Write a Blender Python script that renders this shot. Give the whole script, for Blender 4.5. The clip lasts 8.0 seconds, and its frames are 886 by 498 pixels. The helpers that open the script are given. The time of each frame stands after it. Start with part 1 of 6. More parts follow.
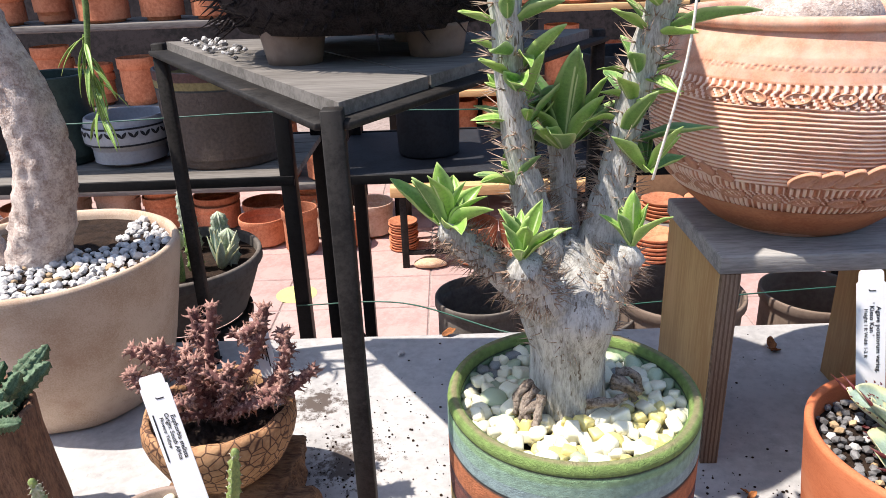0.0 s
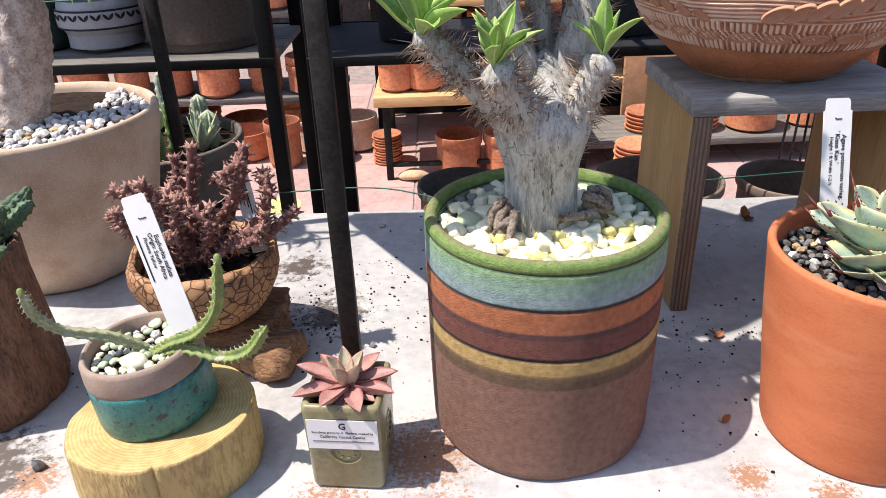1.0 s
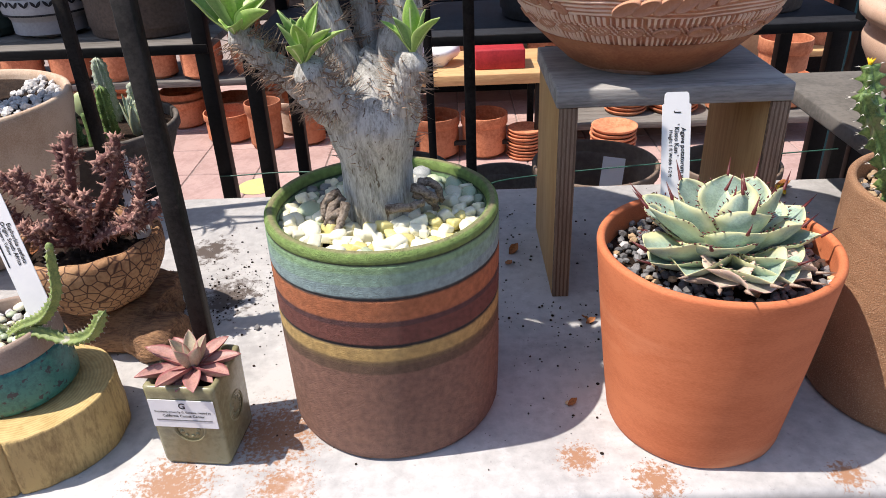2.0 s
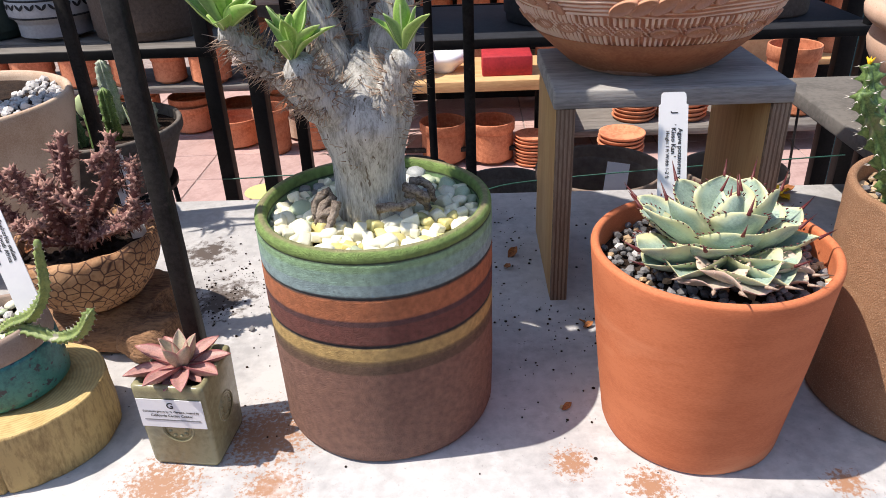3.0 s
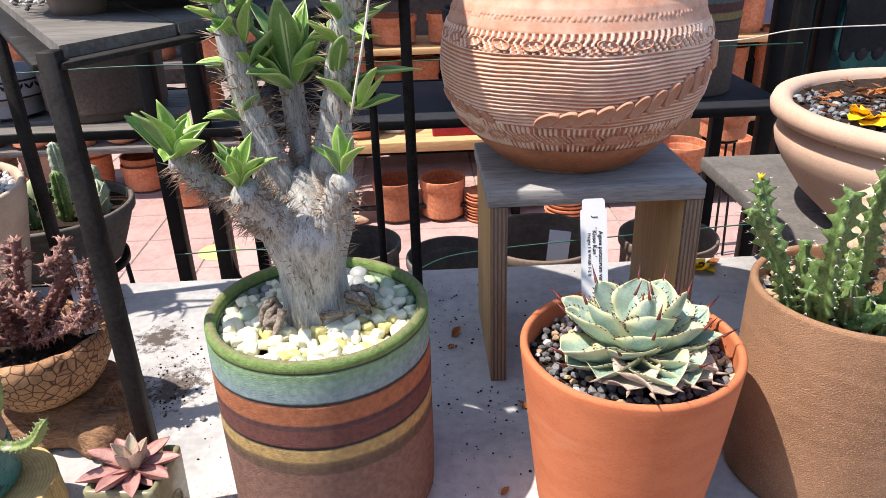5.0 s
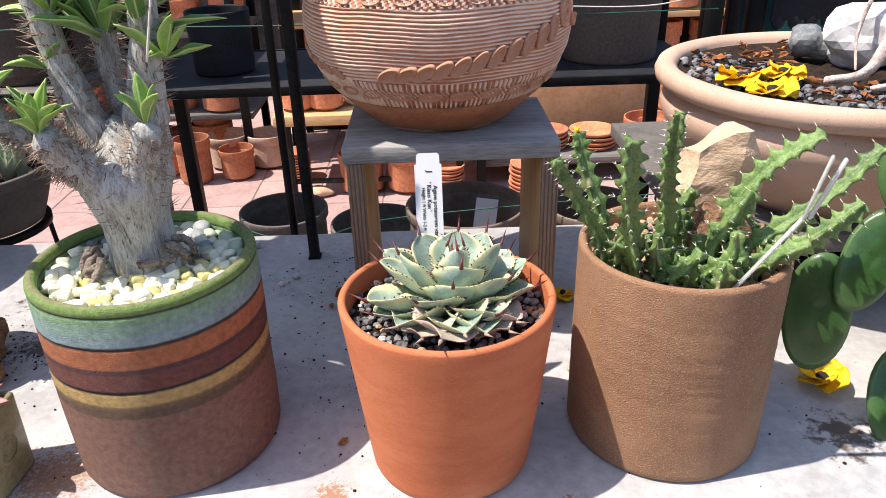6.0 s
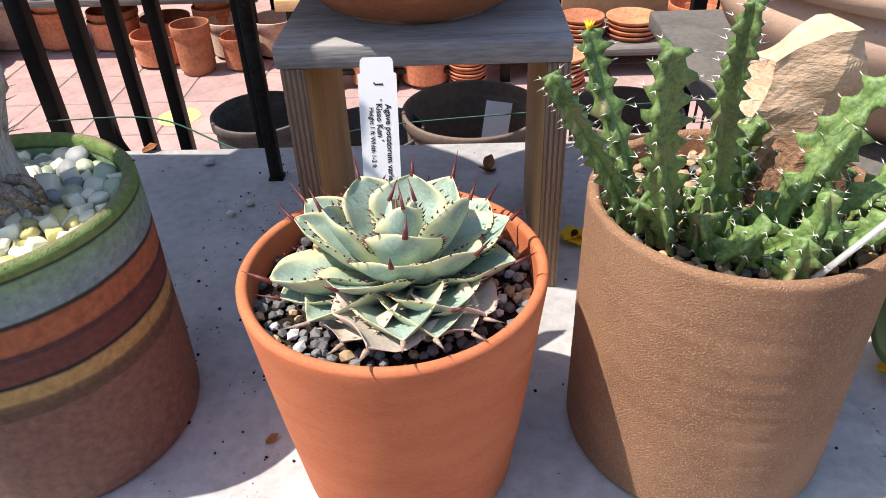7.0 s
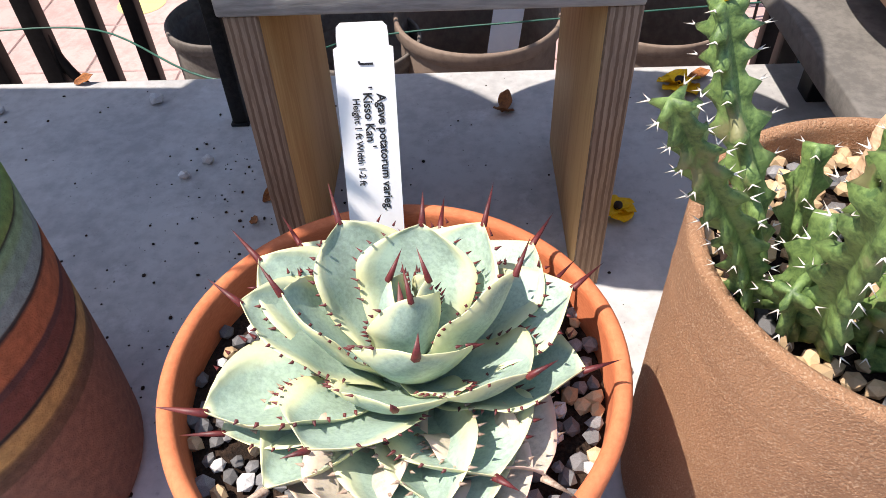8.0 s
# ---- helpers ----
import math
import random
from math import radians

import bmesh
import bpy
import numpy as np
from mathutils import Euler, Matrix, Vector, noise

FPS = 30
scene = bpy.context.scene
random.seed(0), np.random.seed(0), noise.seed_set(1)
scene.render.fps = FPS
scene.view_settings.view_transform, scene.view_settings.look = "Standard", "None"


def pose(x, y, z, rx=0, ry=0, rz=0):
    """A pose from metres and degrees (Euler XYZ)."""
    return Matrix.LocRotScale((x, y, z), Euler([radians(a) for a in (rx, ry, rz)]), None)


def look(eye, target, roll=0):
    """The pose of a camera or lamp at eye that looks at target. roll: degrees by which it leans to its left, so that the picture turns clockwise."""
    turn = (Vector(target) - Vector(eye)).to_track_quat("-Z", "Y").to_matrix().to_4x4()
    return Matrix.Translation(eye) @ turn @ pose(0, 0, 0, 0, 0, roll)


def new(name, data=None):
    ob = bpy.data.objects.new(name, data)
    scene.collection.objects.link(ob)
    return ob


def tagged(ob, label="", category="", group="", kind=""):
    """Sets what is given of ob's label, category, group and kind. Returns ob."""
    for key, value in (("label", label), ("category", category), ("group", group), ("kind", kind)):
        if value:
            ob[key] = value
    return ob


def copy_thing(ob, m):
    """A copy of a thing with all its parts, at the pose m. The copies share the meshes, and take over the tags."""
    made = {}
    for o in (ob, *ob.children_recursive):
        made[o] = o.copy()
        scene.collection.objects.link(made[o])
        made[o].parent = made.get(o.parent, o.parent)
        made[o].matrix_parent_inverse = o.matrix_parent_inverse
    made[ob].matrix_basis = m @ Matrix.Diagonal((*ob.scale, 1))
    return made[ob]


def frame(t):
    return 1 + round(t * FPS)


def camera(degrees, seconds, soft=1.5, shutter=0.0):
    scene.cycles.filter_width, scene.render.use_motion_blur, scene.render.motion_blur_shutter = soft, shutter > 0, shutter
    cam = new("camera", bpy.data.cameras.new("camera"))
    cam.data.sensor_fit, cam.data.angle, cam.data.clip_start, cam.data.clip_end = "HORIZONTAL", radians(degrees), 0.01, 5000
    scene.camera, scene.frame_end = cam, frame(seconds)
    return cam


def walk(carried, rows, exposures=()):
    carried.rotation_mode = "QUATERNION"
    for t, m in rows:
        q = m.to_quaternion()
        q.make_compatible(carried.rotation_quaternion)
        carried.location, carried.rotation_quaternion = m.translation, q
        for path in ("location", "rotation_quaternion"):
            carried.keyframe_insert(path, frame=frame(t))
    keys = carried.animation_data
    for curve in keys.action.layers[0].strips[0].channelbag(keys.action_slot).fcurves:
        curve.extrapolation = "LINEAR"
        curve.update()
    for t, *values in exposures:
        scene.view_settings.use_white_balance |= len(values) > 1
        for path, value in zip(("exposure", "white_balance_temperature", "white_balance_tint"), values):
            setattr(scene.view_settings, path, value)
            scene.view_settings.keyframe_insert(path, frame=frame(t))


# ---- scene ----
cam = camera(62.6, 8.0, soft=0.8)
PATH = [
    (0, (0.01, 0.044, 0.611), (-0.023, 1.895, -0.146), -2.2),
    (0.5, (-0.001, -0.024, 0.556), (-0.011, 1.785, -0.298), -2.1),
    (1, (0.016, -0.013, 0.522), (0.014, 1.763, -0.397), -2.1),
    (1.5, (0.122, -0.02, 0.534), (0.108, 1.74, -0.416), -2.2),
    (2, (0.188, -0.034, 0.538), (0.142, 1.715, -0.431), -2.5),
    (2.2, (0.202, -0.041, 0.528), (0.146, 1.713, -0.431), -2.1),
    (3.3, (0.205, -0.026, 0.527), (0.129, 1.737, -0.414), -2.6),
    (3.5, (0.203, -0.025, 0.535), (0.137, 1.745, -0.392), -2.5),
    (4, (0.217, -0.025, 0.565), (0.171, 1.763, -0.329), -2.4),
    (5.3, (0.237, -0.054, 0.608), (0.294, 1.757, -0.239), -1.8),
    (5.5, (0.279, -0.053, 0.592), (0.313, 1.756, -0.26), -2.1),
    (6, (0.417, -0.075, 0.578), (0.443, 1.71, -0.324), -1.7),
    (6.5, (0.49, -0.02, 0.545), (0.478, 1.711, -0.457), -1.7),
    (7, (0.483, 0.149, 0.512), (0.413, 1.78, -0.643), -2.4),
    (7.5, (0.465, 0.297, 0.499), (0.381, 1.803, -0.814), -2.9),
    (8, (0.462, 0.36, 0.484), (0.408, 1.771, -0.933), -2.7),
]
walk(cam, [(t, look(eye, target, roll)) for t, eye, target, roll in PATH], exposures=[(0.0, 1.19), (1.0, 1.03), (2.0, 0.91), (4.0, 0.99), (5.5, 1.15), (6.5, 0.98), (7.2, 1.12), (8.0, 1.28)])

# ---- world, sun, exposure ----
AZ, EL = 190.0, 62.5                     # towards the sun, degrees from +x; above the horizon
sun_way = Vector((math.cos(radians(AZ)) * math.cos(radians(EL)), math.sin(radians(AZ)) * math.cos(radians(EL)), math.sin(radians(EL))))
world = bpy.data.worlds.new("sky")
scene.world = world
world.use_nodes = True
wn = world.node_tree.nodes
sky = wn.new("ShaderNodeTexSky")
sky.sky_type, sky.sun_disc = "NISHITA", False
sky.sun_elevation, sky.sun_rotation = radians(EL), radians(90 - AZ)
world.node_tree.links.new(sky.outputs[0], wn["Background"].inputs[0])
wn["Background"].inputs[1].default_value = 0.112
sun_data = bpy.data.lights.new("sun", "SUN")
sun_data.energy, sun_data.angle, sun_data.color = 3.3, radians(0.6), (1.0, 0.905, 0.805)
sun = new("sun", sun_data)
sun.matrix_world = look(sun_way * 20, (0, 0, 0))


# ---- materials ----
def mat(name, colour, other=None, scale=40.0, rough=0.8, metal=0.0, bump=0.15, fine=8.0, spots=None, spot_size=60.0, spot_cut=0.66, vary=0.0, stretch=(1, 1, 1), dist=0.002):
    """Noise at two scales between two colours, optional specks, variation per object, relief."""
    m = bpy.data.materials.new(name)
    m.use_nodes = True
    nt = m.node_tree
    n, l = nt.nodes, nt.links
    bs = n["Principled BSDF"]
    bs.inputs["Roughness"].default_value, bs.inputs["Metallic"].default_value = rough, metal
    co, mp = n.new("ShaderNodeTexCoord"), n.new("ShaderNodeMapping")
    mp.inputs["Scale"].default_value = stretch
    l.new(co.outputs["Object"], mp.inputs["Vector"])
    a, b = n.new("ShaderNodeTexNoise"), n.new("ShaderNodeTexNoise")
    a.inputs["Scale"].default_value, b.inputs["Scale"].default_value = scale, scale * fine
    a.inputs["Detail"].default_value, b.inputs["Detail"].default_value = 7, 4
    a.inputs["Roughness"].default_value = b.inputs["Roughness"].default_value = 0.65
    for tex in (a, b):
        l.new(mp.outputs[0], tex.inputs["Vector"])
    other = other or tuple(c * 0.6 for c in colour)
    rp = n.new("ShaderNodeValToRGB")
    rp.color_ramp.elements[0].position, rp.color_ramp.elements[1].position = 0.40, 0.57
    rp.color_ramp.elements[0].color, rp.color_ramp.elements[1].color = (*other, 1), (*colour, 1)
    ad = n.new("ShaderNodeMath")
    ad.operation = "MULTIPLY_ADD"
    ad.inputs[1].default_value = 0.4
    sb = n.new("ShaderNodeMath")
    sb.operation = "MULTIPLY_ADD"
    sb.inputs[1].default_value, sb.inputs[2].default_value = 0.6, 0.0
    l.new(b.outputs["Fac"], ad.inputs[0])
    l.new(a.outputs["Fac"], sb.inputs[0])
    l.new(sb.outputs[0], ad.inputs[2])
    l.new(ad.outputs[0], rp.inputs["Fac"])
    col = rp.outputs["Color"]
    if spots:
        v, cut, mx = n.new("ShaderNodeTexNoise"), n.new("ShaderNodeValToRGB"), n.new("ShaderNodeMixRGB")
        v.inputs["Scale"].default_value, v.inputs["Detail"].default_value = spot_size, 2
        l.new(mp.outputs[0], v.inputs["Vector"])
        cut.color_ramp.elements[0].position, cut.color_ramp.elements[1].position = spot_cut, spot_cut + (0.05 if spot_size > 20 else 0.14)
        v.inputs["Detail"].default_value = 2 if spot_size > 100 else 6
        l.new(v.outputs["Fac"], cut.inputs["Fac"])
        l.new(cut.outputs["Color"], mx.inputs["Fac"])
        l.new(col, mx.inputs["Color1"])
        mx.inputs["Color2"].default_value = (*spots, 1)
        col = mx.outputs["Color"]
    if vary:
        oi, hs, mr = n.new("ShaderNodeObjectInfo"), n.new("ShaderNodeHueSaturation"), n.new("ShaderNodeMapRange")
        mr.inputs["To Min"].default_value, mr.inputs["To Max"].default_value = 1 - vary, 1 + vary
        l.new(oi.outputs["Random"], mr.inputs["Value"])
        l.new(mr.outputs[0], hs.inputs["Value"])
        l.new(col, hs.inputs["Color"])
        col = hs.outputs["Color"]
    l.new(col, bs.inputs["Base Color"])
    bp = n.new("ShaderNodeBump")
    bp.inputs["Strength"].default_value, bp.inputs["Distance"].default_value = bump, dist
    l.new(ad.outputs[0], bp.inputs["Height"])
    l.new(bp.outputs["Normal"], bs.inputs["Normal"])
    return m


def banded(name, stops, axis="Z", jitter=0.0012, rough=0.85, bump=1.0, grain=640.0, dist=0.0040):
    """Paint in bands along one axis of the thing: stops of (metres, colour), from the base up, over a length of 1 m."""
    m = mat(name, (0.5, 0.5, 0.5), rough=rough, bump=bump, scale=grain / 8, dist=dist)
    nt = m.node_tree
    n, l = nt.nodes, nt.links
    bs = n["Principled BSDF"]
    co, sep = n.new("ShaderNodeTexCoord"), n.new("ShaderNodeSeparateXYZ")
    l.new(co.outputs["Object"], sep.inputs[0])
    nz, ml = n.new("ShaderNodeTexNoise"), n.new("ShaderNodeMath")
    nz.inputs["Scale"].default_value, nz.inputs["Detail"].default_value = 60, 4
    l.new(co.outputs["Object"], nz.inputs["Vector"])
    ml.operation = "MULTIPLY_ADD"
    ml.inputs[1].default_value = jitter
    l.new(nz.outputs["Fac"], ml.inputs[0])
    l.new(sep.outputs[axis], ml.inputs[2])
    up = n.new("ShaderNodeMath")
    up.operation = "MULTIPLY"
    up.inputs[1].default_value = 2.0
    l.new(ml.outputs[0], up.inputs[0])
    rp = n.new("ShaderNodeValToRGB")
    rp.color_ramp.interpolation = "LINEAR"
    els = rp.color_ramp.elements
    while len(els) > 1:
        els.remove(els[-1])
    els[0].position, els[0].color = 0, (*stops[0][1], 1)
    for k in range(1, len(stops)):
        z = (stops[k][0] + jitter / 2) * 2
        for p, c in ((z - 0.0008, stops[k - 1][1]), (z + 0.0008, stops[k][1])):
            e = els.new(min(0.999, p))
            e.color = (*c, 1)
    l.new(up.outputs[0], rp.inputs["Fac"])
    sp, mx = n.new("ShaderNodeTexNoise"), n.new("ShaderNodeMixRGB")
    sp.inputs["Scale"].default_value, sp.inputs["Detail"].default_value = 160, 6
    l.new(co.outputs["Object"], sp.inputs["Vector"])
    mx.blend_type = "OVERLAY"
    mx.inputs["Fac"].default_value = 0.55
    l.new(rp.outputs["Color"], mx.inputs["Color1"])
    l.new(sp.outputs["Fac"], mx.inputs["Color2"])
    l.new(mx.outputs["Color"], bs.inputs["Base Color"])
    return m


def edged(name, body, edge, rough=0.5, low=0.62, high=0.95, wear=0.25, rib=None):
    """Leaf: body colour that turns into the edge colour by the attribute rim."""
    m = mat(name, body, tuple(c * 0.72 for c in body), scale=60, rough=rough, bump=0.12, vary=0.12)
    nt = m.node_tree
    n, l = nt.nodes, nt.links
    bs = n["Principled BSDF"]
    src = bs.inputs["Base Color"].links[0].from_socket
    at, mx, rp = n.new("ShaderNodeAttribute"), n.new("ShaderNodeMixRGB"), n.new("ShaderNodeValToRGB")
    at.attribute_name = "rim"
    rp.color_ramp.elements[0].position, rp.color_ramp.elements[1].position = low, high
    nz, jit = n.new("ShaderNodeTexNoise"), n.new("ShaderNodeMath")
    nz.inputs["Scale"].default_value, nz.inputs["Detail"].default_value = 45, 5
    l.new(n["Texture Coordinate"].outputs["Object"], nz.inputs["Vector"])
    jit.operation = "MULTIPLY_ADD"
    jit.inputs[1].default_value = wear
    off = n.new("ShaderNodeMath")
    off.operation = "SUBTRACT"
    off.inputs[1].default_value = wear / 2
    l.new(at.outputs["Fac"], off.inputs[0])
    l.new(nz.outputs["Fac"], jit.inputs[0])
    l.new(off.outputs[0], jit.inputs[2])
    l.new(jit.outputs[0], rp.inputs["Fac"])
    l.new(rp.outputs["Color"], mx.inputs["Fac"])
    l.new(src, mx.inputs["Color1"])
    mx.inputs["Color2"].default_value = (*edge, 1)
    l.new(mx.outputs["Color"], bs.inputs["Base Color"])
    if rib:
        rr, rm = n.new("ShaderNodeValToRGB"), n.new("ShaderNodeMixRGB")
        rr.color_ramp.elements[0].color, rr.color_ramp.elements[1].color = (1, 1, 1, 1), (0, 0, 0, 1)
        rr.color_ramp.elements[0].position, rr.color_ramp.elements[1].position = 0.03, 0.07
        l.new(at.outputs["Fac"], rr.inputs["Fac"])
        l.new(rr.outputs["Color"], rm.inputs["Fac"])
        l.new(mx.outputs["Color"], rm.inputs["Color1"])
        rm.inputs["Color2"].default_value = (*rib, 1)
        l.new(rm.outputs["Color"], bs.inputs["Base Color"])
    bs.inputs["Subsurface Weight"].default_value = 0.095
    bs.inputs["Subsurface Radius"].default_value = (0.003, 0.004, 0.001)
    return m


# The cream edge colour paints highlights onto the carved ridges.
CARVED = edged("carved_terracotta", (0.62, 0.29, 0.18), (0.86, 0.64, 0.52), rough=0.85, low=0.35, high=0.8, wear=0.5)
TERRA = mat("terracotta", (0.60, 0.190, 0.080), (0.49, 0.135, 0.052), scale=14, rough=0.82, bump=0.25, fine=30, spots=(0.64, 0.26, 0.135), spot_size=7, spot_cut=0.56, stretch=(0.7, 0.7, 2.2))
CLAY_LIGHT = mat("pressed_clay", (0.60, 0.33, 0.22), (0.48, 0.22, 0.13), scale=30, rough=0.85, bump=0.2)
TERRA_FAR = mat("terracotta_far", (0.60, 0.24, 0.125), (0.42, 0.14, 0.065), scale=9, rough=0.9, vary=0.25)
CLAY_PALE = mat("pale_clay", (0.62, 0.46, 0.36), (0.5, 0.33, 0.24), scale=10, rough=0.9, vary=0.15)
STONEWARE = mat("speckled_stoneware", (0.63, 0.44, 0.33), (0.52, 0.34, 0.25), scale=8, fine=60, rough=0.8, bump=0.3, spots=(0.10, 0.06, 0.04), spot_size=260, spot_cut=0.72)
STONEWARE_RAW = mat("rough_stoneware", (0.64, 0.50, 0.39), (0.48, 0.33, 0.23), scale=12, fine=40, rough=0.9, bump=0.5, spots=(0.34, 0.17, 0.10), spot_size=7, spot_cut=0.60)
TAN = mat("tan_stoneware", (0.43, 0.232, 0.125), (0.285, 0.145, 0.075), scale=9, fine=80, rough=0.75, bump=1.0, dist=0.0065, spots=(0.50, 0.32, 0.20), spot_size=760, spot_cut=0.575)
CLAY_RED = mat("bare_red_clay", (0.46, 0.19, 0.09), (0.36, 0.13, 0.06), scale=30, rough=0.8, bump=0.2, spots=(0.2, 0.07, 0.04), spot_size=50, spot_cut=0.7)
TEAL = mat("teal_glaze", (0.045, 0.215, 0.20), (0.02, 0.12, 0.125), scale=30, rough=0.35, bump=0.4, spots=(0.04, 0.05, 0.07), spot_size=130, spot_cut=0.60)
RAWCLAY = mat("raw_grey_clay", (0.36, 0.28, 0.23), (0.28, 0.2, 0.16), scale=20, fine=30, rough=0.9, bump=0.4)
OLIVE = mat("olive_glaze", (0.30, 0.28, 0.16), (0.22, 0.2, 0.11), scale=18, rough=0.25, bump=0.15, spots=(0.12, 0.07, 0.03), spot_size=90, spot_cut=0.75)
METAL = mat("galvanised_sheet", (0.50, 0.495, 0.495), (0.36, 0.355, 0.36), scale=7, fine=9, rough=0.55, metal=0.0, bump=0.08)
IRON = mat("grey_painted_iron", (0.024, 0.022, 0.021), (0.009, 0.008, 0.008), scale=30, rough=0.6, bump=0.3, spots=(0.065, 0.052, 0.044), spot_size=25, spot_cut=0.66)
BLACK = mat("black_steel", (0.010, 0.010, 0.011), (0.005, 0.005, 0.006), scale=20, rough=0.5, bump=0.1)
# Grey cement with the shade on the shelf slab put into its colour.
CEMENT = mat("shaded_cement", (0.15, 0.14, 0.13), (0.10, 0.094, 0.088), scale=14, rough=0.85, bump=0.3)
SLATE = mat("grey_painted_board", (0.37, 0.36, 0.35), (0.22, 0.215, 0.21), scale=20, rough=0.8, bump=0.5, stretch=(0.25, 2.0, 2.0), spots=(0.42, 0.41, 0.39), spot_size=12, spot_cut=0.58)
PLANK = mat("weathered_plank", (0.20, 0.185, 0.17), (0.11, 0.10, 0.09), scale=12, rough=0.85, stretch=(0.2, 2, 2), bump=0.4)
PLY = mat("plywood_face", (0.60, 0.38, 0.16), (0.48, 0.27, 0.10), scale=9, rough=0.6, stretch=(2.5, 2.5, 0.25), bump=0.15)
PINE = mat("bare_pine", (0.66, 0.42, 0.20), (0.52, 0.30, 0.13), scale=8, rough=0.7, stretch=(0.3, 2, 2))
STUMP_SIDE = mat("peeled_log", (0.56, 0.40, 0.17), (0.30, 0.20, 0.08), scale=22, rough=0.8, stretch=(1.6, 1.6, 0.45), bump=0.6, dist=0.004)
SOIL = mat("dark_soil", (0.045, 0.028, 0.02), (0.015, 0.01, 0.008), scale=60, rough=0.95, bump=1.0, dist=0.004)
PAVER = mat("pink_paver", (0.47, 0.325, 0.30), (0.38, 0.25, 0.23), scale=6, rough=0.9, vary=0.10)
GROUT = mat("grout", (0.36, 0.29, 0.27), scale=20, rough=0.95)
BARK_PALE = mat("silver_bark", (0.54, 0.535, 0.51), (0.25, 0.24, 0.215), scale=95, fine=5, rough=0.75, stretch=(1.6, 1.6, 0.34), bump=0.9, dist=0.0025, spots=(0.14, 0.11, 0.085), spot_size=210, spot_cut=0.645)
ROOT = mat("knotted_root", (0.34, 0.28, 0.23), (0.10, 0.07, 0.05), scale=90, fine=4, rough=0.9, bump=1.0, dist=0.004)
BARK_TAN = mat("pale_caudex_bark", (0.72, 0.62, 0.56), (0.38, 0.28, 0.24), scale=60, fine=5, rough=0.85, bump=1.0, dist=0.006)
LEAF = edged("fresh_green_leaf", (0.24, 0.42, 0.085), (0.40, 0.54, 0.17), rough=0.45, rib=(0.48, 0.58, 0.30))
LEAF_DEEP = edged("deep_green_leaf", (0.15, 0.30, 0.08), (0.34, 0.46, 0.18), rough=0.4, rib=(0.40, 0.52, 0.26))
AGAVE = edged("agave_leaf", (0.35, 0.46, 0.38), (0.66, 0.65, 0.38), rough=0.55, low=0.52, high=0.95, wear=0.55)
AGAVE_DRY = edged("withered_agave_leaf", (0.50, 0.44, 0.36), (0.62, 0.45, 0.36), rough=0.8)
SPINE_RED = mat("dark_red_spine", (0.13, 0.02, 0.02), (0.06, 0.01, 0.012), scale=80, rough=0.5)
THORN = mat("pale_thorn", (0.78, 0.75, 0.68), (0.6, 0.53, 0.45), scale=90, rough=0.6)
THORN_TAN = mat("straw_thorn", (0.44, 0.34, 0.26), (0.22, 0.13, 0.085), scale=90, rough=0.6)
CACTUS = mat("green_stem", (0.19, 0.29, 0.085), (0.07, 0.13, 0.04), scale=45, rough=0.55, bump=0.4, spots=(0.22, 0.22, 0.10), spot_size=35, spot_cut=0.62, vary=0.2)
ARM = mat("dull_green_arm", (0.24, 0.30, 0.09), (0.13, 0.19, 0.06), scale=60, rough=0.6, bump=0.3, spots=(0.40, 0.38, 0.30), spot_size=80, spot_cut=0.62)
CACTUS_DARK = mat("blue_green_stem", (0.12, 0.19, 0.11), (0.04, 0.08, 0.04), scale=60, rough=0.7, bump=0.4)
CACTUS_GREY = mat("grey_green_stem", (0.40, 0.40, 0.28), (0.22, 0.27, 0.10), scale=40, rough=0.7, bump=0.3)
CACTUS_PALE = mat("woolly_pale_cactus", (0.52, 0.56, 0.46), (0.28, 0.38, 0.24), scale=60, rough=0.85, bump=0.6)
PINKSTEM = mat("pink_brown_stem", (0.22, 0.095, 0.085), (0.09, 0.035, 0.032), scale=60, rough=0.8, bump=0.5)
PINKTIP = mat("pink_tubercle", (0.46, 0.27, 0.22), (0.15, 0.065, 0.055), scale=70, rough=0.8)
ROSE = edged("rosy_succulent_leaf", (0.46, 0.25, 0.22), (0.30, 0.10, 0.10), rough=0.5)
ROSE_PALE = edged("sage_pink_leaf", (0.50, 0.44, 0.32), (0.42, 0.22, 0.19), rough=0.5)
PILEA = edged("round_green_leaf", (0.035, 0.095, 0.02), (0.07, 0.14, 0.045), rough=0.3)
PETAL = mat("yellow_petal", (0.86, 0.55, 0.005), (0.75, 0.42, 0.0), scale=40, rough=0.6)
DARKEYE = mat("dark_eye", (0.02, 0.01, 0.01), rough=0.8)
WHITE = mat("white_plastic", (0.90, 0.90, 0.92), (0.86, 0.86, 0.89), scale=10, rough=0.4, bump=0.02)
INK = mat("black_ink", (0.02, 0.02, 0.025), rough=0.6)
PEBBLE_YELLOW = mat("yellow_pebble", (0.72, 0.66, 0.30), (0.60, 0.50, 0.16), scale=50, rough=0.35, vary=0.2)
PEBBLE_PALE = mat("milky_pebble", (0.86, 0.84, 0.72), (0.74, 0.70, 0.46), scale=60, rough=0.35, bump=0.1, vary=0.14)
PEBBLE_GREEN = mat("green_pebble", (0.52, 0.58, 0.40), (0.34, 0.42, 0.30), scale=50, rough=0.35, vary=0.25)
PEBBLE_GREY = mat("grey_pebble", (0.36, 0.38, 0.38), (0.16, 0.17, 0.18), scale=90, rough=0.5, vary=0.35)
PEBBLE_DARK = mat("dark_gravel", (0.20, 0.20, 0.21), (0.09, 0.085, 0.085), scale=90, rough=0.6, vary=0.45)
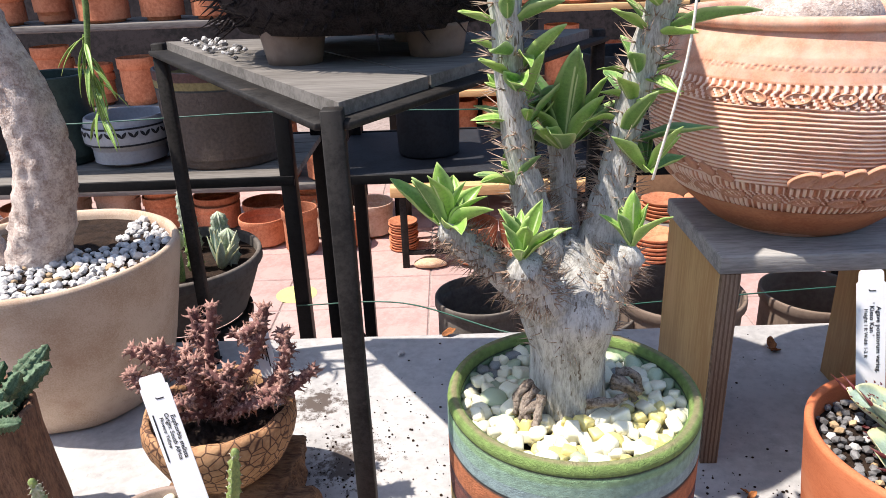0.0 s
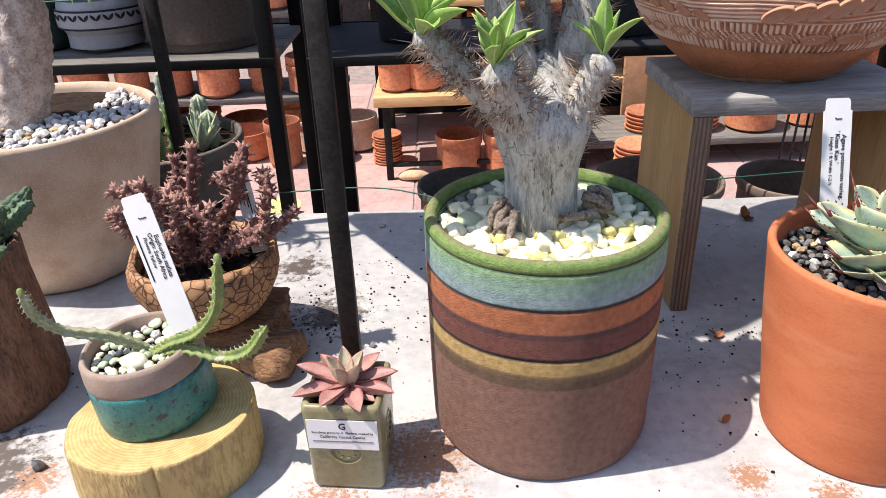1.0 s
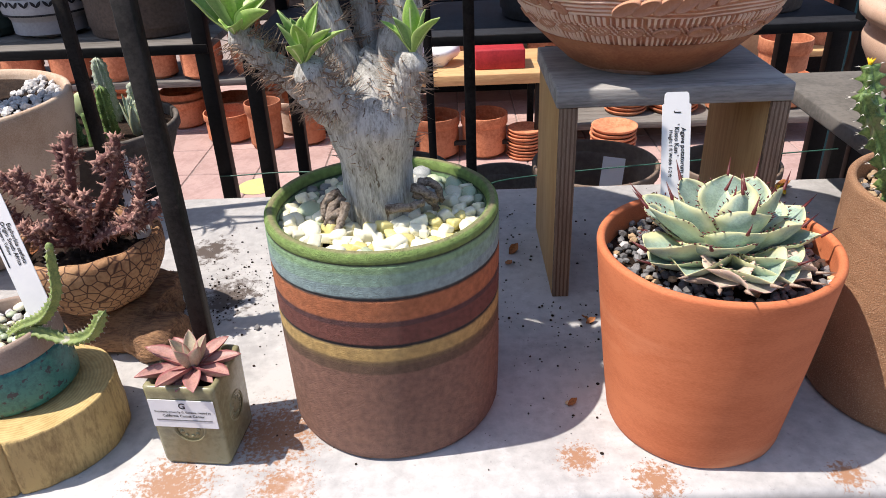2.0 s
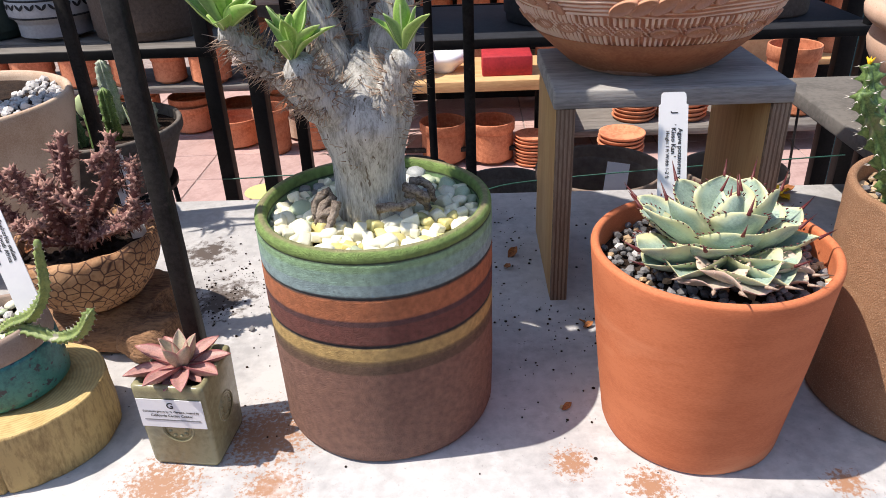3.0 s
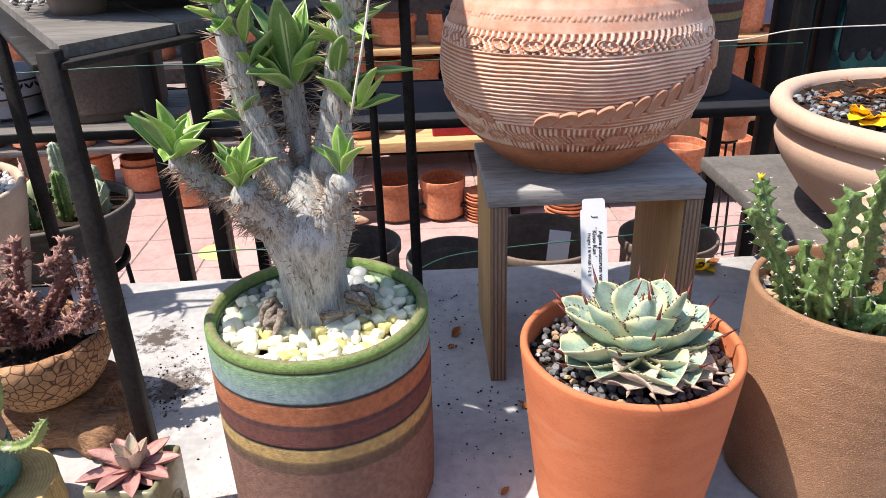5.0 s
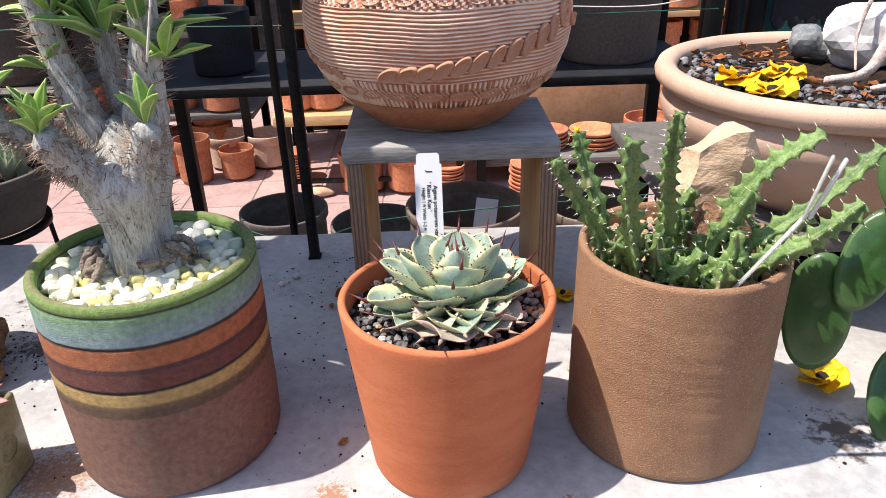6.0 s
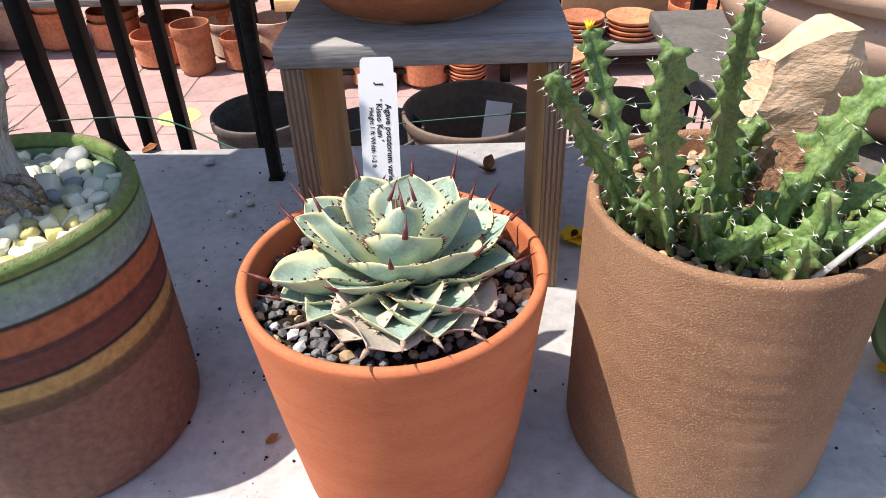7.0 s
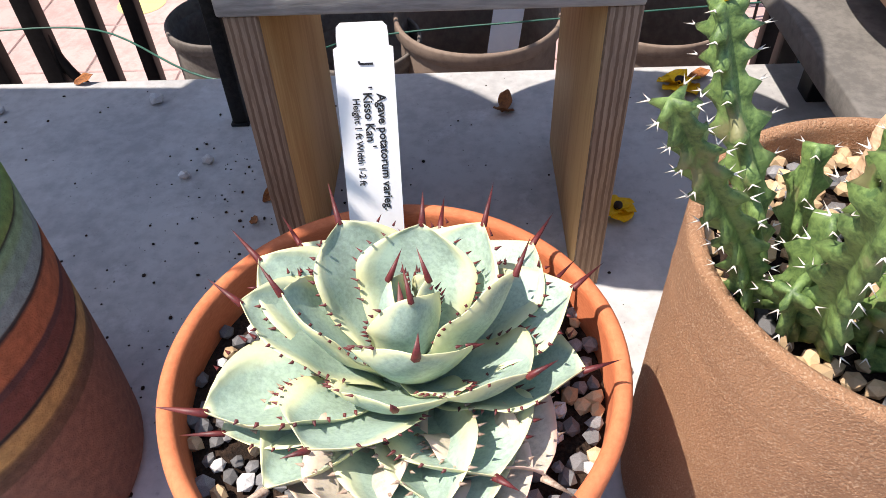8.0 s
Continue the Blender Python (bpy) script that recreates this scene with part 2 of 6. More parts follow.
PEBBLE_TAN = mat("tan_gravel", (0.55, 0.40, 0.24), (0.38, 0.25, 0.14), scale=80, rough=0.7, vary=0.3)
PUMICE = mat("white_pumice", (0.70, 0.69, 0.68), (0.50, 0.49, 0.50), scale=70, rough=0.9, bump=0.4, vary=0.2)
ROCK = mat("orange_sandstone", (0.70, 0.50, 0.34), (0.56, 0.36, 0.22), scale=16, rough=0.85, bump=0.8, dist=0.004, stretch=(0.8, 1, 1.5), spots=(0.46, 0.25, 0.13), spot_size=14, spot_cut=0.62)
QUARTZ = mat("white_quartz", (0.78, 0.77, 0.76), (0.55, 0.54, 0.55), scale=14, rough=0.6, bump=0.5)
DRIFT = mat("driftwood", (0.34, 0.19, 0.10), (0.12, 0.06, 0.035), scale=20, rough=0.85, stretch=(0.6, 2, 2), bump=1.0, dist=0.006)
BARKPOT = mat("bark_textured_clay", (0.30, 0.16, 0.10), (0.12, 0.06, 0.04), scale=26, rough=0.8, stretch=(1.8, 1.8, 0.5), bump=1.0, dist=0.006)
DRYLEAF = mat("dry_leaf", (0.34, 0.13, 0.04), (0.16, 0.06, 0.025), scale=60, rough=0.9, vary=0.3)
BROWNPOT = mat("dim_brown_clay", (0.22, 0.165, 0.13), (0.16, 0.115, 0.09), scale=8, rough=0.85)
GREYPOT = mat("grey_clay", (0.17, 0.15, 0.135), (0.11, 0.095, 0.085), scale=12, rough=0.9)
GREENPOT = mat("dark_green_glaze", (0.035, 0.06, 0.05), (0.02, 0.035, 0.03), scale=15, rough=0.4)
CHARCOAL = mat("charcoal_pot", (0.03, 0.032, 0.038), (0.02, 0.02, 0.024), scale=20, rough=0.6)
WHITEBOWL = mat("grey_white_glaze", (0.42, 0.42, 0.45), (0.34, 0.34, 0.37), scale=20, rough=0.45)
MOSSY = mat("dark_fern_mass", (0.05, 0.04, 0.04), (0.015, 0.012, 0.012), scale=70, rough=0.95, bump=1.0, dist=0.006)
WALL_LILAC = mat("lilac_wall", (0.22, 0.21, 0.33), (0.18, 0.17, 0.28), scale=3, rough=0.9)
WALL_DARK = mat("dark_boards", (0.05, 0.04, 0.04), (0.02, 0.018, 0.018), scale=3, rough=0.9)
CARD = mat("cardboard", (0.46, 0.26, 0.14), (0.36, 0.19, 0.10), scale=5, rough=0.9)
REDCLOTH = mat("red_box", (0.42, 0.02, 0.03), (0.3, 0.01, 0.02), scale=12, rough=0.7)
WIRE = mat("green_wire", (0.03, 0.12, 0.09), rough=0.5)
TEALCLOTH = mat("teal_board", (0.01, 0.10, 0.12), (0.006, 0.06, 0.075), scale=8, rough=0.8)

clear = bpy.data.materials.new("clear_plastic")
clear.use_nodes = True
cb = clear.node_tree.nodes["Principled BSDF"]
cb.inputs["Transmission Weight"].default_value, cb.inputs["Roughness"].default_value, cb.inputs["IOR"].default_value = 0.55, 0.25, 1.3
cb.inputs["Base Color"].default_value = (0.86, 0.87, 0.86, 1)

STRIPES = banded("striped_stoneware_paint", [
    (0.0, (0.235, 0.125, 0.092)), (0.112, (0.14, 0.085, 0.055)), (0.121, (0.17, 0.11, 0.06)), (0.1265, (0.50, 0.34, 0.13)), (0.1405, (0.035, 0.03, 0.03)), (0.1450, (0.17, 0.06, 0.047)),
    (0.164, (0.10, 0.045, 0.045)), (0.171, (0.43, 0.15, 0.065)), (0.1918, (0.04, 0.035, 0.033)), (0.195, (0.27, 0.37, 0.38)), (0.208, (0.27, 0.41, 0.33)), (0.220, (0.25, 0.40, 0.22)),
    (0.2265, (0.035, 0.04, 0.03)), (0.2295, (0.20, 0.30, 0.085)), (0.2385, (0.30, 0.21, 0.15))])
SHELFSTRIPES = banded("shelf_striped_paint", [
    (0.0, (0.14, 0.10, 0.08)), (0.16, (0.05, 0.05, 0.05)), (0.165, (0.32, 0.24, 0.10)), (0.18, (0.13, 0.06, 0.05)), (0.20, (0.14, 0.16, 0.16)), (0.24, (0.05, 0.10, 0.08))])


for dull in (IRON, BLACK, SOIL, CHARCOAL, WALL_DARK, MOSSY):
    dull.node_tree.nodes["Principled BSDF"].inputs["Specular IOR Level"].default_value = 0.2

# ---- mesh helpers ----
def thing(name, at, label, category, group="", kind=""):
    ob = new(name)
    ob.location = at
    return tagged(ob, label, category, group, kind)


def part(name, bm, material, parent=None, label="", smooth=True, kind=""):
    me = bpy.data.meshes.new(name)
    for f in bm.faces:
        f.smooth = smooth
    bm.to_mesh(me)
    bm.free()
    me.materials.append(material)
    ob = new(name, me)
    if parent is not None:
        ob.parent = parent
    return tagged(ob, label, kind=kind)


def piece(name, me, parent, m, label=""):
    ob = new(name, me)
    ob.parent = parent
    ob.matrix_basis = m
    return tagged(ob, label)


def mesh_of(name, bm, material, smooth=True):
    me = bpy.data.meshes.new(name)
    for f in bm.faces:
        f.smooth = smooth
    bm.to_mesh(me)
    bm.free()
    me.materials.append(material)
    return me


def lathe(profile, seg=64, wobble=0.0, fn=None, caps=True):
    """A body of revolution round z, from rows of (radius, height)."""
    bm = bmesh.new()
    rings = []
    for r, z in profile:
        ring = []
        for k in range(seg):
            a = 2 * math.pi * k / seg
            rr, zz = (r, z) if fn is None else fn(r, z, a)
            if wobble:
                rr += wobble * noise.noise((math.cos(a) * 2, math.sin(a) * 2, z * 12))
            ring.append(bm.verts.new((rr * math.cos(a), rr * math.sin(a), zz)))
        rings.append(ring)
    for lo, hi in zip(rings, rings[1:]):
        for k in range(seg):
            bm.faces.new((lo[k], lo[(k + 1) % seg], hi[(k + 1) % seg], hi[k]))
    if caps:
        bm.faces.new(rings[0][::-1])
        bm.faces.new(rings[-1])
    return bm


def pot_profile(r0, r1, h, wall, depth, belly=0.0, lip=0.0, lip_h=0.0, steps=10, foot=0.004):
    """Outside from the base up, over a rounded rim and down inside to the soil's level."""
    rows = [(r0 * 0.6, 0.0), (r0 - foot, 0.0), (r0 - foot * 0.3, foot * 0.5), (r0, foot * 1.4)]
    for k in range(1, steps + 1):
        s = k / steps
        rows.append((r0 + (r1 - r0) * s + belly * math.sin(math.pi * s), foot * 1.4 + (h - lip_h - wall * 0.5 - foot * 1.4) * s))
    if lip:
        rows += [(r1 + lip * 0.7, h - lip_h - wall * 0.3), (r1 + lip, h - lip_h), (r1 + lip, h - wall * 0.5)]
    top = r1 + lip
    for a in (20, 50, 80, 110, 140, 165):
        rows.append((top - wall / 2 + wall / 2 * math.cos(radians(a)), h - wall * 0.5 + wall * 0.5 * math.sin(radians(a))))
    rows += [(top - wall, h - wall * 0.7), (top - wall - 0.001, h - depth)]
    return rows


def disc(r, z, seg=40, rough=0.003, rings=8, dome=0.0):
    """An uneven round bed of soil."""
    bm = bmesh.new()
    mid = bm.verts.new((0, 0, z + dome))
    prev = None
    for j in range(1, rings + 1):
        rr = r * j / rings
        ring = []
        for k in range(seg):
            a = 2 * math.pi * k / seg
            x, y = rr * math.cos(a), rr * math.sin(a)
            ring.append(bm.verts.new((x, y, z + dome * (1 - (j / rings) ** 2) + (rough * noise.noise((x * 60, y * 60, z)) if j < rings else 0))))
        for k in range(seg):
            if prev:
                bm.faces.new((prev[k], ring[k], ring[(k + 1) % seg], prev[(k + 1) % seg]))
            else:
                bm.faces.new((mid, ring[k], ring[(k + 1) % seg]))
        prev = ring
    return bm


def path_points(pts, n):
    """A smooth line (Catmull-Rom) through the given points, as n + 1 places."""
    p = [Vector(q) for q in pts]
    p = [p[0] * 2 - p[1], *p, p[-1] * 2 - p[-2]]
    out = []
    for i in range(n + 1):
        u = i / n * (len(p) - 3)
        k = min(int(u), len(p) - 4)
        f = u - k
        a, b, c, d = p[k:k + 4]
        out.append(0.5 * (2 * b + (c - a) * f + (2 * a - 5 * b + 4 * c - d) * f * f + (3 * b - a - 3 * c + d) * f ** 3))
    return out


def frames_along(line):
    """A right and an up for every place of a line, carried along it without twist."""
    out, side = [], None
    for i, p in enumerate(line):
        t = (line[min(i + 1, len(line) - 1)] - line[max(i - 1, 0)]).normalized()
        if side is None:
            side = t.cross(Vector((0.3, 0.9, 0.2))).normalized()
        side = (side - t * side.dot(t)).normalized()
        out.append((t, side, t.cross(side)))
    return out


def sweep(bm, pts, radius, n=16, seg=10, tip=True):
    """A tube along pts; radius(s, angle) in metres. Returns the line and its frames."""
    line = path_points(pts, n)
    fr = frames_along(line)
    rings = []
    for i, (p, (t, u, v)) in enumerate(zip(line, fr)):
        ring = []
        for k in range(seg):
            a = 2 * math.pi * k / seg
            r = radius(i / n, a)
            ring.append(bm.verts.new(p + (u * math.cos(a) + v * math.sin(a)) * r))
        rings.append(ring)
    for lo, hi in zip(rings, rings[1:]):
        for k in range(seg):
            bm.faces.new((lo[k], lo[(k + 1) % seg], hi[(k + 1) % seg], hi[k]))
    bm.faces.new(rings[0][::-1])
    if tip:
        top = bm.verts.new(line[-1] + fr[-1][0] * radius(1, 0) * 0.7)
        for k in range(seg):
            bm.faces.new((rings[-1][k], rings[-1][(k + 1) % seg], top))
    else:
        bm.faces.new(rings[-1])
    return line, fr


def spike(bm, base, way, length, r, seg=4):
    """A thin cone."""
    w = Vector(way).normalized()
    u = w.orthogonal().normalized()
    v = w.cross(u)
    b = Vector(base)
    ring = [bm.verts.new(b + (u * math.cos(2 * math.pi * k / seg) + v * math.sin(2 * math.pi * k / seg)) * r) for k in range(seg)]
    top = bm.verts.new(b + w * length)
    for k in range(seg):
        bm.faces.new((ring[k], ring[(k + 1) % seg], top))


def slab(sx, sy, sz, bevel=0.002, at=(0, 0, 0), segs=2):
    """A box with rounded edges; at is the middle of its base."""
    bm = bmesh.new()
    bmesh.ops.create_cube(bm, size=1)
    bmesh.ops.scale(bm, vec=(sx, sy, sz), verts=bm.verts)
    if bevel:
        bmesh.ops.bevel(bm, geom=bm.edges[:], offset=bevel, segments=segs, affect="EDGES", profile=0.5)
    bmesh.ops.translate(bm, vec=(at[0], at[1], at[2] + sz / 2), verts=bm.verts)
    return bm


def bar(p, q, w, d=None, bevel=0.001):
    """A straight square bar from p to q."""
    p, q = Vector(p), Vector(q)
    bm = slab(w, d or w, (q - p).length, bevel, segs=1)
    turn = (q - p).to_track_quat("Z", "Y").to_matrix().to_4x4()
    bmesh.ops.transform(bm, matrix=Matrix.Translation(p) @ turn, verts=bm.verts)
    return bm


def stone(seed, size=(1, 1, 0.7), rough=0.28, level=2):
    """An uneven round lump about 1 across."""
    bm = bmesh.new()
    bmesh.ops.create_icosphere(bm, subdivisions=level, radius=0.5)
    for v in bm.verts:
        k = 1 + rough * noise.noise(v.co * 2.2 + Vector((seed * 7.3, seed, 0)))
        v.co = Vector((v.co.x * size[0], v.co.y * size[1], v.co.z * size[2])) * k
    return bm


def crag(seed, size, steps=4):
    """A broken rock with flat faces and ledges, its foot cut level at z = 0."""
    bm = bmesh.new()
    bmesh.ops.create_icosphere(bm, subdivisions=steps, radius=0.5)
    for v in bm.verts:
        p = v.co + Vector((seed * 3.1, seed * 1.7, 0))
        k = 1 + 0.35 * noise.noise(p * 1.6) + 0.10 * noise.noise(p * 5) + 0.04 * noise.noise(p * 14)
        q = v.co * k
        cut = 0.40 + 0.04 * noise.noise(p * 9)
        q = Vector((max(-cut, min(cut, q.x)), q.y, max(-0.30, min(cut, q.z))))
        v.co = Vector((q.x * size[0], q.y * size[1], (q.z + 0.30) * size[2]))
    return bm


def split_rock(seed, size, cuts):
    """A split slab of rock: a block cut by slanting planes, then roughened. cuts: rows of a point and a normal, in sizes of the block."""
    bm = bmesh.new()
    bmesh.ops.create_cube(bm, size=1)
    bmesh.ops.translate(bm, vec=(0, 0, 0.5), verts=bm.verts)
    for co, no in cuts:
        hit = bmesh.ops.bisect_plane(bm, geom=bm.verts[:] + bm.edges[:] + bm.faces[:], plane_co=co, plane_no=no, clear_outer=True)
        bmesh.ops.contextual_create(bm, geom=[e for e in hit["geom_cut"] if isinstance(e, bmesh.types.BMEdge)])
    bmesh.ops.triangulate(bm, faces=bm.faces[:])
    for _ in range(4):
        bmesh.ops.subdivide_edges(bm, edges=bm.edges[:], cuts=1, use_grid_fill=True)
    for v in bm.verts:
        p = Vector((v.co.x * size[0], v.co.y * size[1], v.co.z * size[2]))
        q = p * 28 + Vector((seed, seed * 0.7, 0))
        ledge = 0.0035 * noise.noise((q.x * 0.6, q.y * 0.6, q.z * 2.6))
        v.co = p + Vector((noise.noise(q), noise.noise(q + Vector((9, 0, 0))), 0.6 * noise.noise(q + Vector((0, 9, 0))))) * 0.005 + Vector((0, ledge if p.y < 0 else -ledge, 0))
    return bm


def chunk(seed):
    """A broken, flat-sided stone about 1 across."""
    rng = random.Random(seed)
    bm = bmesh.new()
    bmesh.ops.create_icosphere(bm, subdivisions=1, radius=0.5)
    for v in bm.verts:
        v.co *= rng.uniform(0.7, 1.1)
        v.co.z *= 0.75
    return bm


def shard(seed):
    """A blunt-edged chip of stone about 1 across."""
    rng = random.Random(seed)
    bm = bmesh.new()
    bmesh.ops.create_cube(bm, size=0.72)
    for v in bm.verts:
        v.co = Vector((v.co.x * rng.uniform(0.8, 1.35), v.co.y * rng.uniform(0.6, 1.1), v.co.z * rng.uniform(0.5, 0.9)))
    bmesh.ops.bevel(bm, geom=bm.edges[:], offset=0.13, segments=2, affect="EDGES", profile=0.6)
    return bm


def turned(rng):
    return Euler((rng.uniform(-0.5, 0.5), rng.uniform(-0.5, 0.5), rng.uniform(0, 6.28))).to_matrix().to_4x4()


def strew(parent, meshes, spots, rng, name="pebble"):
    """Single stones under a thing: rows of x, y, z, size."""
    for x, y, z, s in spots:
        piece(name, rng.choice(meshes), parent, Matrix.Translation((x, y, z)) @ turned(rng) @ Matrix.Scale(s, 4))


def ring_spots(rng, count, r_in, r_out, z, lo, hi, sector=None, apart=0.75):
    """Places in a ring, kept apart from each other."""
    out = []
    for _ in range(count * 30):
        if len(out) >= count:
            break
        r = math.sqrt(rng.uniform(r_in ** 2, r_out ** 2))
        a = rng.uniform(*(sector or (0, 2 * math.pi)))
        s = rng.uniform(lo, hi)
        x, y = r * math.cos(a), r * math.sin(a)
        if all((x - q[0]) ** 2 + (y - q[1]) ** 2 > (apart * 0.5 * (s + q[3])) ** 2 for q in out):
            out.append((x, y, z + rng.uniform(-0.1, 0.25) * s, s))
    return out


def blade(length, width, cup=0.25, bend=0.0, thick=0.12, peak=0.6, n=10, m=6, tail=0.25, wave=0.0):
    """A leaf along +y, face up, base at the origin; the attribute rim is 1 at its margin."""
    bm = bmesh.new()
    lay = bm.verts.layers.float.new("rim")
    tops, lows = [], []
    for i in range(n + 1):
        s = i / n
        if s < peak:
            w = tail + (1 - tail) * math.sin(math.pi / 2 * s / peak)
        else:
            w = math.cos(math.pi / 2 * (s - peak) / (1 - peak)) ** 0.88 if s < 1 else 0.0
        w = max(w, 0.02) * width / 2
        rt, rl = [], []
        for j in range(m + 1):
            q = 2 * j / m - 1
            x = q * w
            z = cup * w * q * q + bend * length * s * s + wave * math.sin(s * 13 + (2 if q > 0 else 0)) * abs(q) * width
            y = length * s
            th = thick * w * (1 - q * q) * (1 - 0.6 * s)
            vt, vl = bm.verts.new((x, y, z)), bm.verts.new((x, y, z - th - 0.0004))
            vt[lay] = vl[lay] = max(abs(q) ** 1.5, (s - 0.85) / 0.15 if s > 0.85 else 0)
            rt.append(vt)
            rl.append(vl)
        tops.append(rt)
        lows.append(rl)
    for i in range(n):
        for j in range(m):
            bm.faces.new((tops[i][j], tops[i][j + 1], tops[i + 1][j + 1], tops[i + 1][j]))
            bm.faces.new((lows[i][j], lows[i + 1][j], lows[i + 1][j + 1], lows[i][j + 1]))
        bm.faces.new((tops[i][0], tops[i + 1][0], lows[i + 1][0], lows[i][0]))
        bm.faces.new((tops[i][m], lows[i][m], lows[i + 1][m], tops[i + 1][m]))
    bm.faces.new([*tops[n], *lows[n][::-1]])
    bm.faces.new([*tops[0][::-1], *lows[0]])
    return bm


def aim(at, az, up, roll=0.0):
    """A pose whose +y points to the azimuth az and the elevation up, in degrees."""
    return Matrix.Translation(at) @ Euler((0, 0, radians(az - 90))).to_matrix().to_4x4() @ Euler((radians(up), 0, 0)).to_matrix().to_4x4() @ Euler((0, radians(roll), 0)).to_matrix().to_4x4()


def words(name, text, size, m, parent, material=INK, align="LEFT", space=1.0):
    """Printed words as a thin mesh, lying in the plane of m."""
    cu = bpy.data.curves.new(name, "FONT")
    cu.body, cu.size, cu.align_x, cu.space_character = text, size, align, space
    cu.resolution_u, cu.offset = 2, size * 0.022
    ob = bpy.data.objects.new(name, cu)
    scene.collection.objects.link(ob)
    dg = bpy.context.evaluated_depsgraph_get()
    dg.update()
    me = bpy.data.meshes.new_from_object(ob.evaluated_get(dg))
    bpy.data.objects.remove(ob)
    bpy.data.curves.remove(cu)
    me.materials.clear()
    me.materials.append(material)
    return piece(name, me, parent, m)


# ---- large structure ----
GROUND = -0.70
ground = part("ground", slab(60, 60, 0.2, 0, at=(0, 10, GROUND - 0.204)), GROUT, label="mortar bed under pink paving", kind="structure", smooth=False)
tagged(ground, "pink paved courtyard ground with mortar joints", "ground", kind="structure")
wall_far = part("wall_far", slab(16, 0.2, 3.4, 0.01, at=(0, 6.4, GROUND)), WALL_DARK, smooth=False)
tagged(wall_far, "dark boarded wall behind the pot racks", "wall", kind="structure")
# Unseen wall behind the camera, added to hold back skylight and darken the shade.
unseen_wall_back = part("unseen_wall_back", slab(14, 0.2, 3.0, 0.01, at=(0, -4.2, GROUND)), mat("tan_stucco", (0.40, 0.32, 0.25), (0.3, 0.24, 0.19), scale=3, rough=0.9), smooth=False)
tagged(unseen_wall_back, "unseen tan stucco wall, added to hold back skylight", "wall", kind="structure")
wall_lilac = part("wall_lilac", slab(3.0, 0.15, 1.7, 0.01, at=(3.2, 4.6, GROUND)), WALL_LILAC, smooth=False)
tagged(wall_lilac, "lilac painted low wall", "wall", kind="structure")


def bench_material():
    """Dull zinc sheet with rust blooms towards its front edge and soil smears."""
    m = METAL.copy()
    m.name = "stained_zinc_sheet"
    n, l = m.node_tree.nodes, m.node_tree.links
    bs = n["Principled BSDF"]
    src = bs.inputs["Base Color"].links[0].from_socket
    co = n.new("ShaderNodeTexCoord")
    for places, colour, size, grain in (
            (((-0.01, 0.545, 0.10), (-0.10, 0.475, 0.08), (0.01, 0.470, 0.06), (0.30, 0.50, 0.040), (0.37, 0.47, 0.045), (0.55, 0.47, 0.035), (-0.30, 0.47, 0.07), (-0.40, 0.53, 0.06), (0.97, 0.54, 0.08)), (0.34, 0.185, 0.11), 1.0, 190),
            (((-0.14, 0.82, 0.10), (-0.20, 0.95, 0.08), (0.88, 0.56, 0.08), (-0.45, 0.55, 0.10)), (0.10, 0.08, 0.07), 0.9, 60)):
        total = None
        for x, y, r in places:
            d, mr = n.new("ShaderNodeVectorMath"), n.new("ShaderNodeMapRange")
            d.operation = "DISTANCE"
            d.inputs[1].default_value = (x, y, -GROUND)
            l.new(co.outputs["Object"], d.inputs[0])
            mr.inputs["From Min"].default_value, mr.inputs["From Max"].default_value = r * 0.1, r * 1.5
            mr.inputs["To Min"].default_value, mr.inputs["To Max"].default_value = 0.56, 0.0
            l.new(d.outputs["Value"], mr.inputs["Value"])
            if total is None:
                total = mr.outputs[0]
            else:
                mx = n.new("ShaderNodeMath")
                mx.operation = "MAXIMUM"
                l.new(total, mx.inputs[0])
                l.new(mr.outputs[0], mx.inputs[1])
                total = mx.outputs[0]
        nz, ad, rp, mix = n.new("ShaderNodeTexNoise"), n.new("ShaderNodeMath"), n.new("ShaderNodeValToRGB"), n.new("ShaderNodeMixRGB")
        nz.inputs["Scale"].default_value, nz.inputs["Detail"].default_value, nz.inputs["Roughness"].default_value = grain, 8, 0.7
        l.new(co.outputs["Object"], nz.inputs["Vector"])
        ad.operation = "ADD"
        l.new(total, ad.inputs[0])
        l.new(nz.outputs["Fac"], ad.inputs[1])
        rp.color_ramp.elements[0].position, rp.color_ramp.elements[1].position = 0.90, 1.22
        l.new(ad.outputs[0], rp.inputs["Fac"])
        l.new(rp.outputs["Color"], mix.inputs["Fac"])
        l.new(src, mix.inputs["Color1"])
        mix.inputs["Color2"].default_value = (*colour, 1)
        src = mix.outputs["Color"]
    for grain, cut, colour, amount in ((16, 0.58, (0.66, 0.66, 0.68), 0.55), (130, 0.60, (0.16, 0.15, 0.15), 0.6), (380, 0.62, (0.12, 0.11, 0.11), 0.6)):
        nz, rp, mul, mix = n.new("ShaderNodeTexNoise"), n.new("ShaderNodeValToRGB"), n.new("ShaderNodeMath"), n.new("ShaderNodeMixRGB")
        nz.inputs["Scale"].default_value, nz.inputs["Detail"].default_value, nz.inputs["Roughness"].default_value = grain, 8, 0.7
        l.new(co.outputs["Object"], nz.inputs["Vector"])
        rp.color_ramp.elements[0].position, rp.color_ramp.elements[1].position = cut, cut + 0.12
        l.new(nz.outputs["Fac"], rp.inputs["Fac"])
        mul.operation = "MULTIPLY"
        mul.inputs[1].default_value = amount
        l.new(rp.outputs["Color"], mul.inputs[0])
        l.new(mul.outputs[0], mix.inputs["Fac"])
        l.new(src, mix.inputs["Color1"])
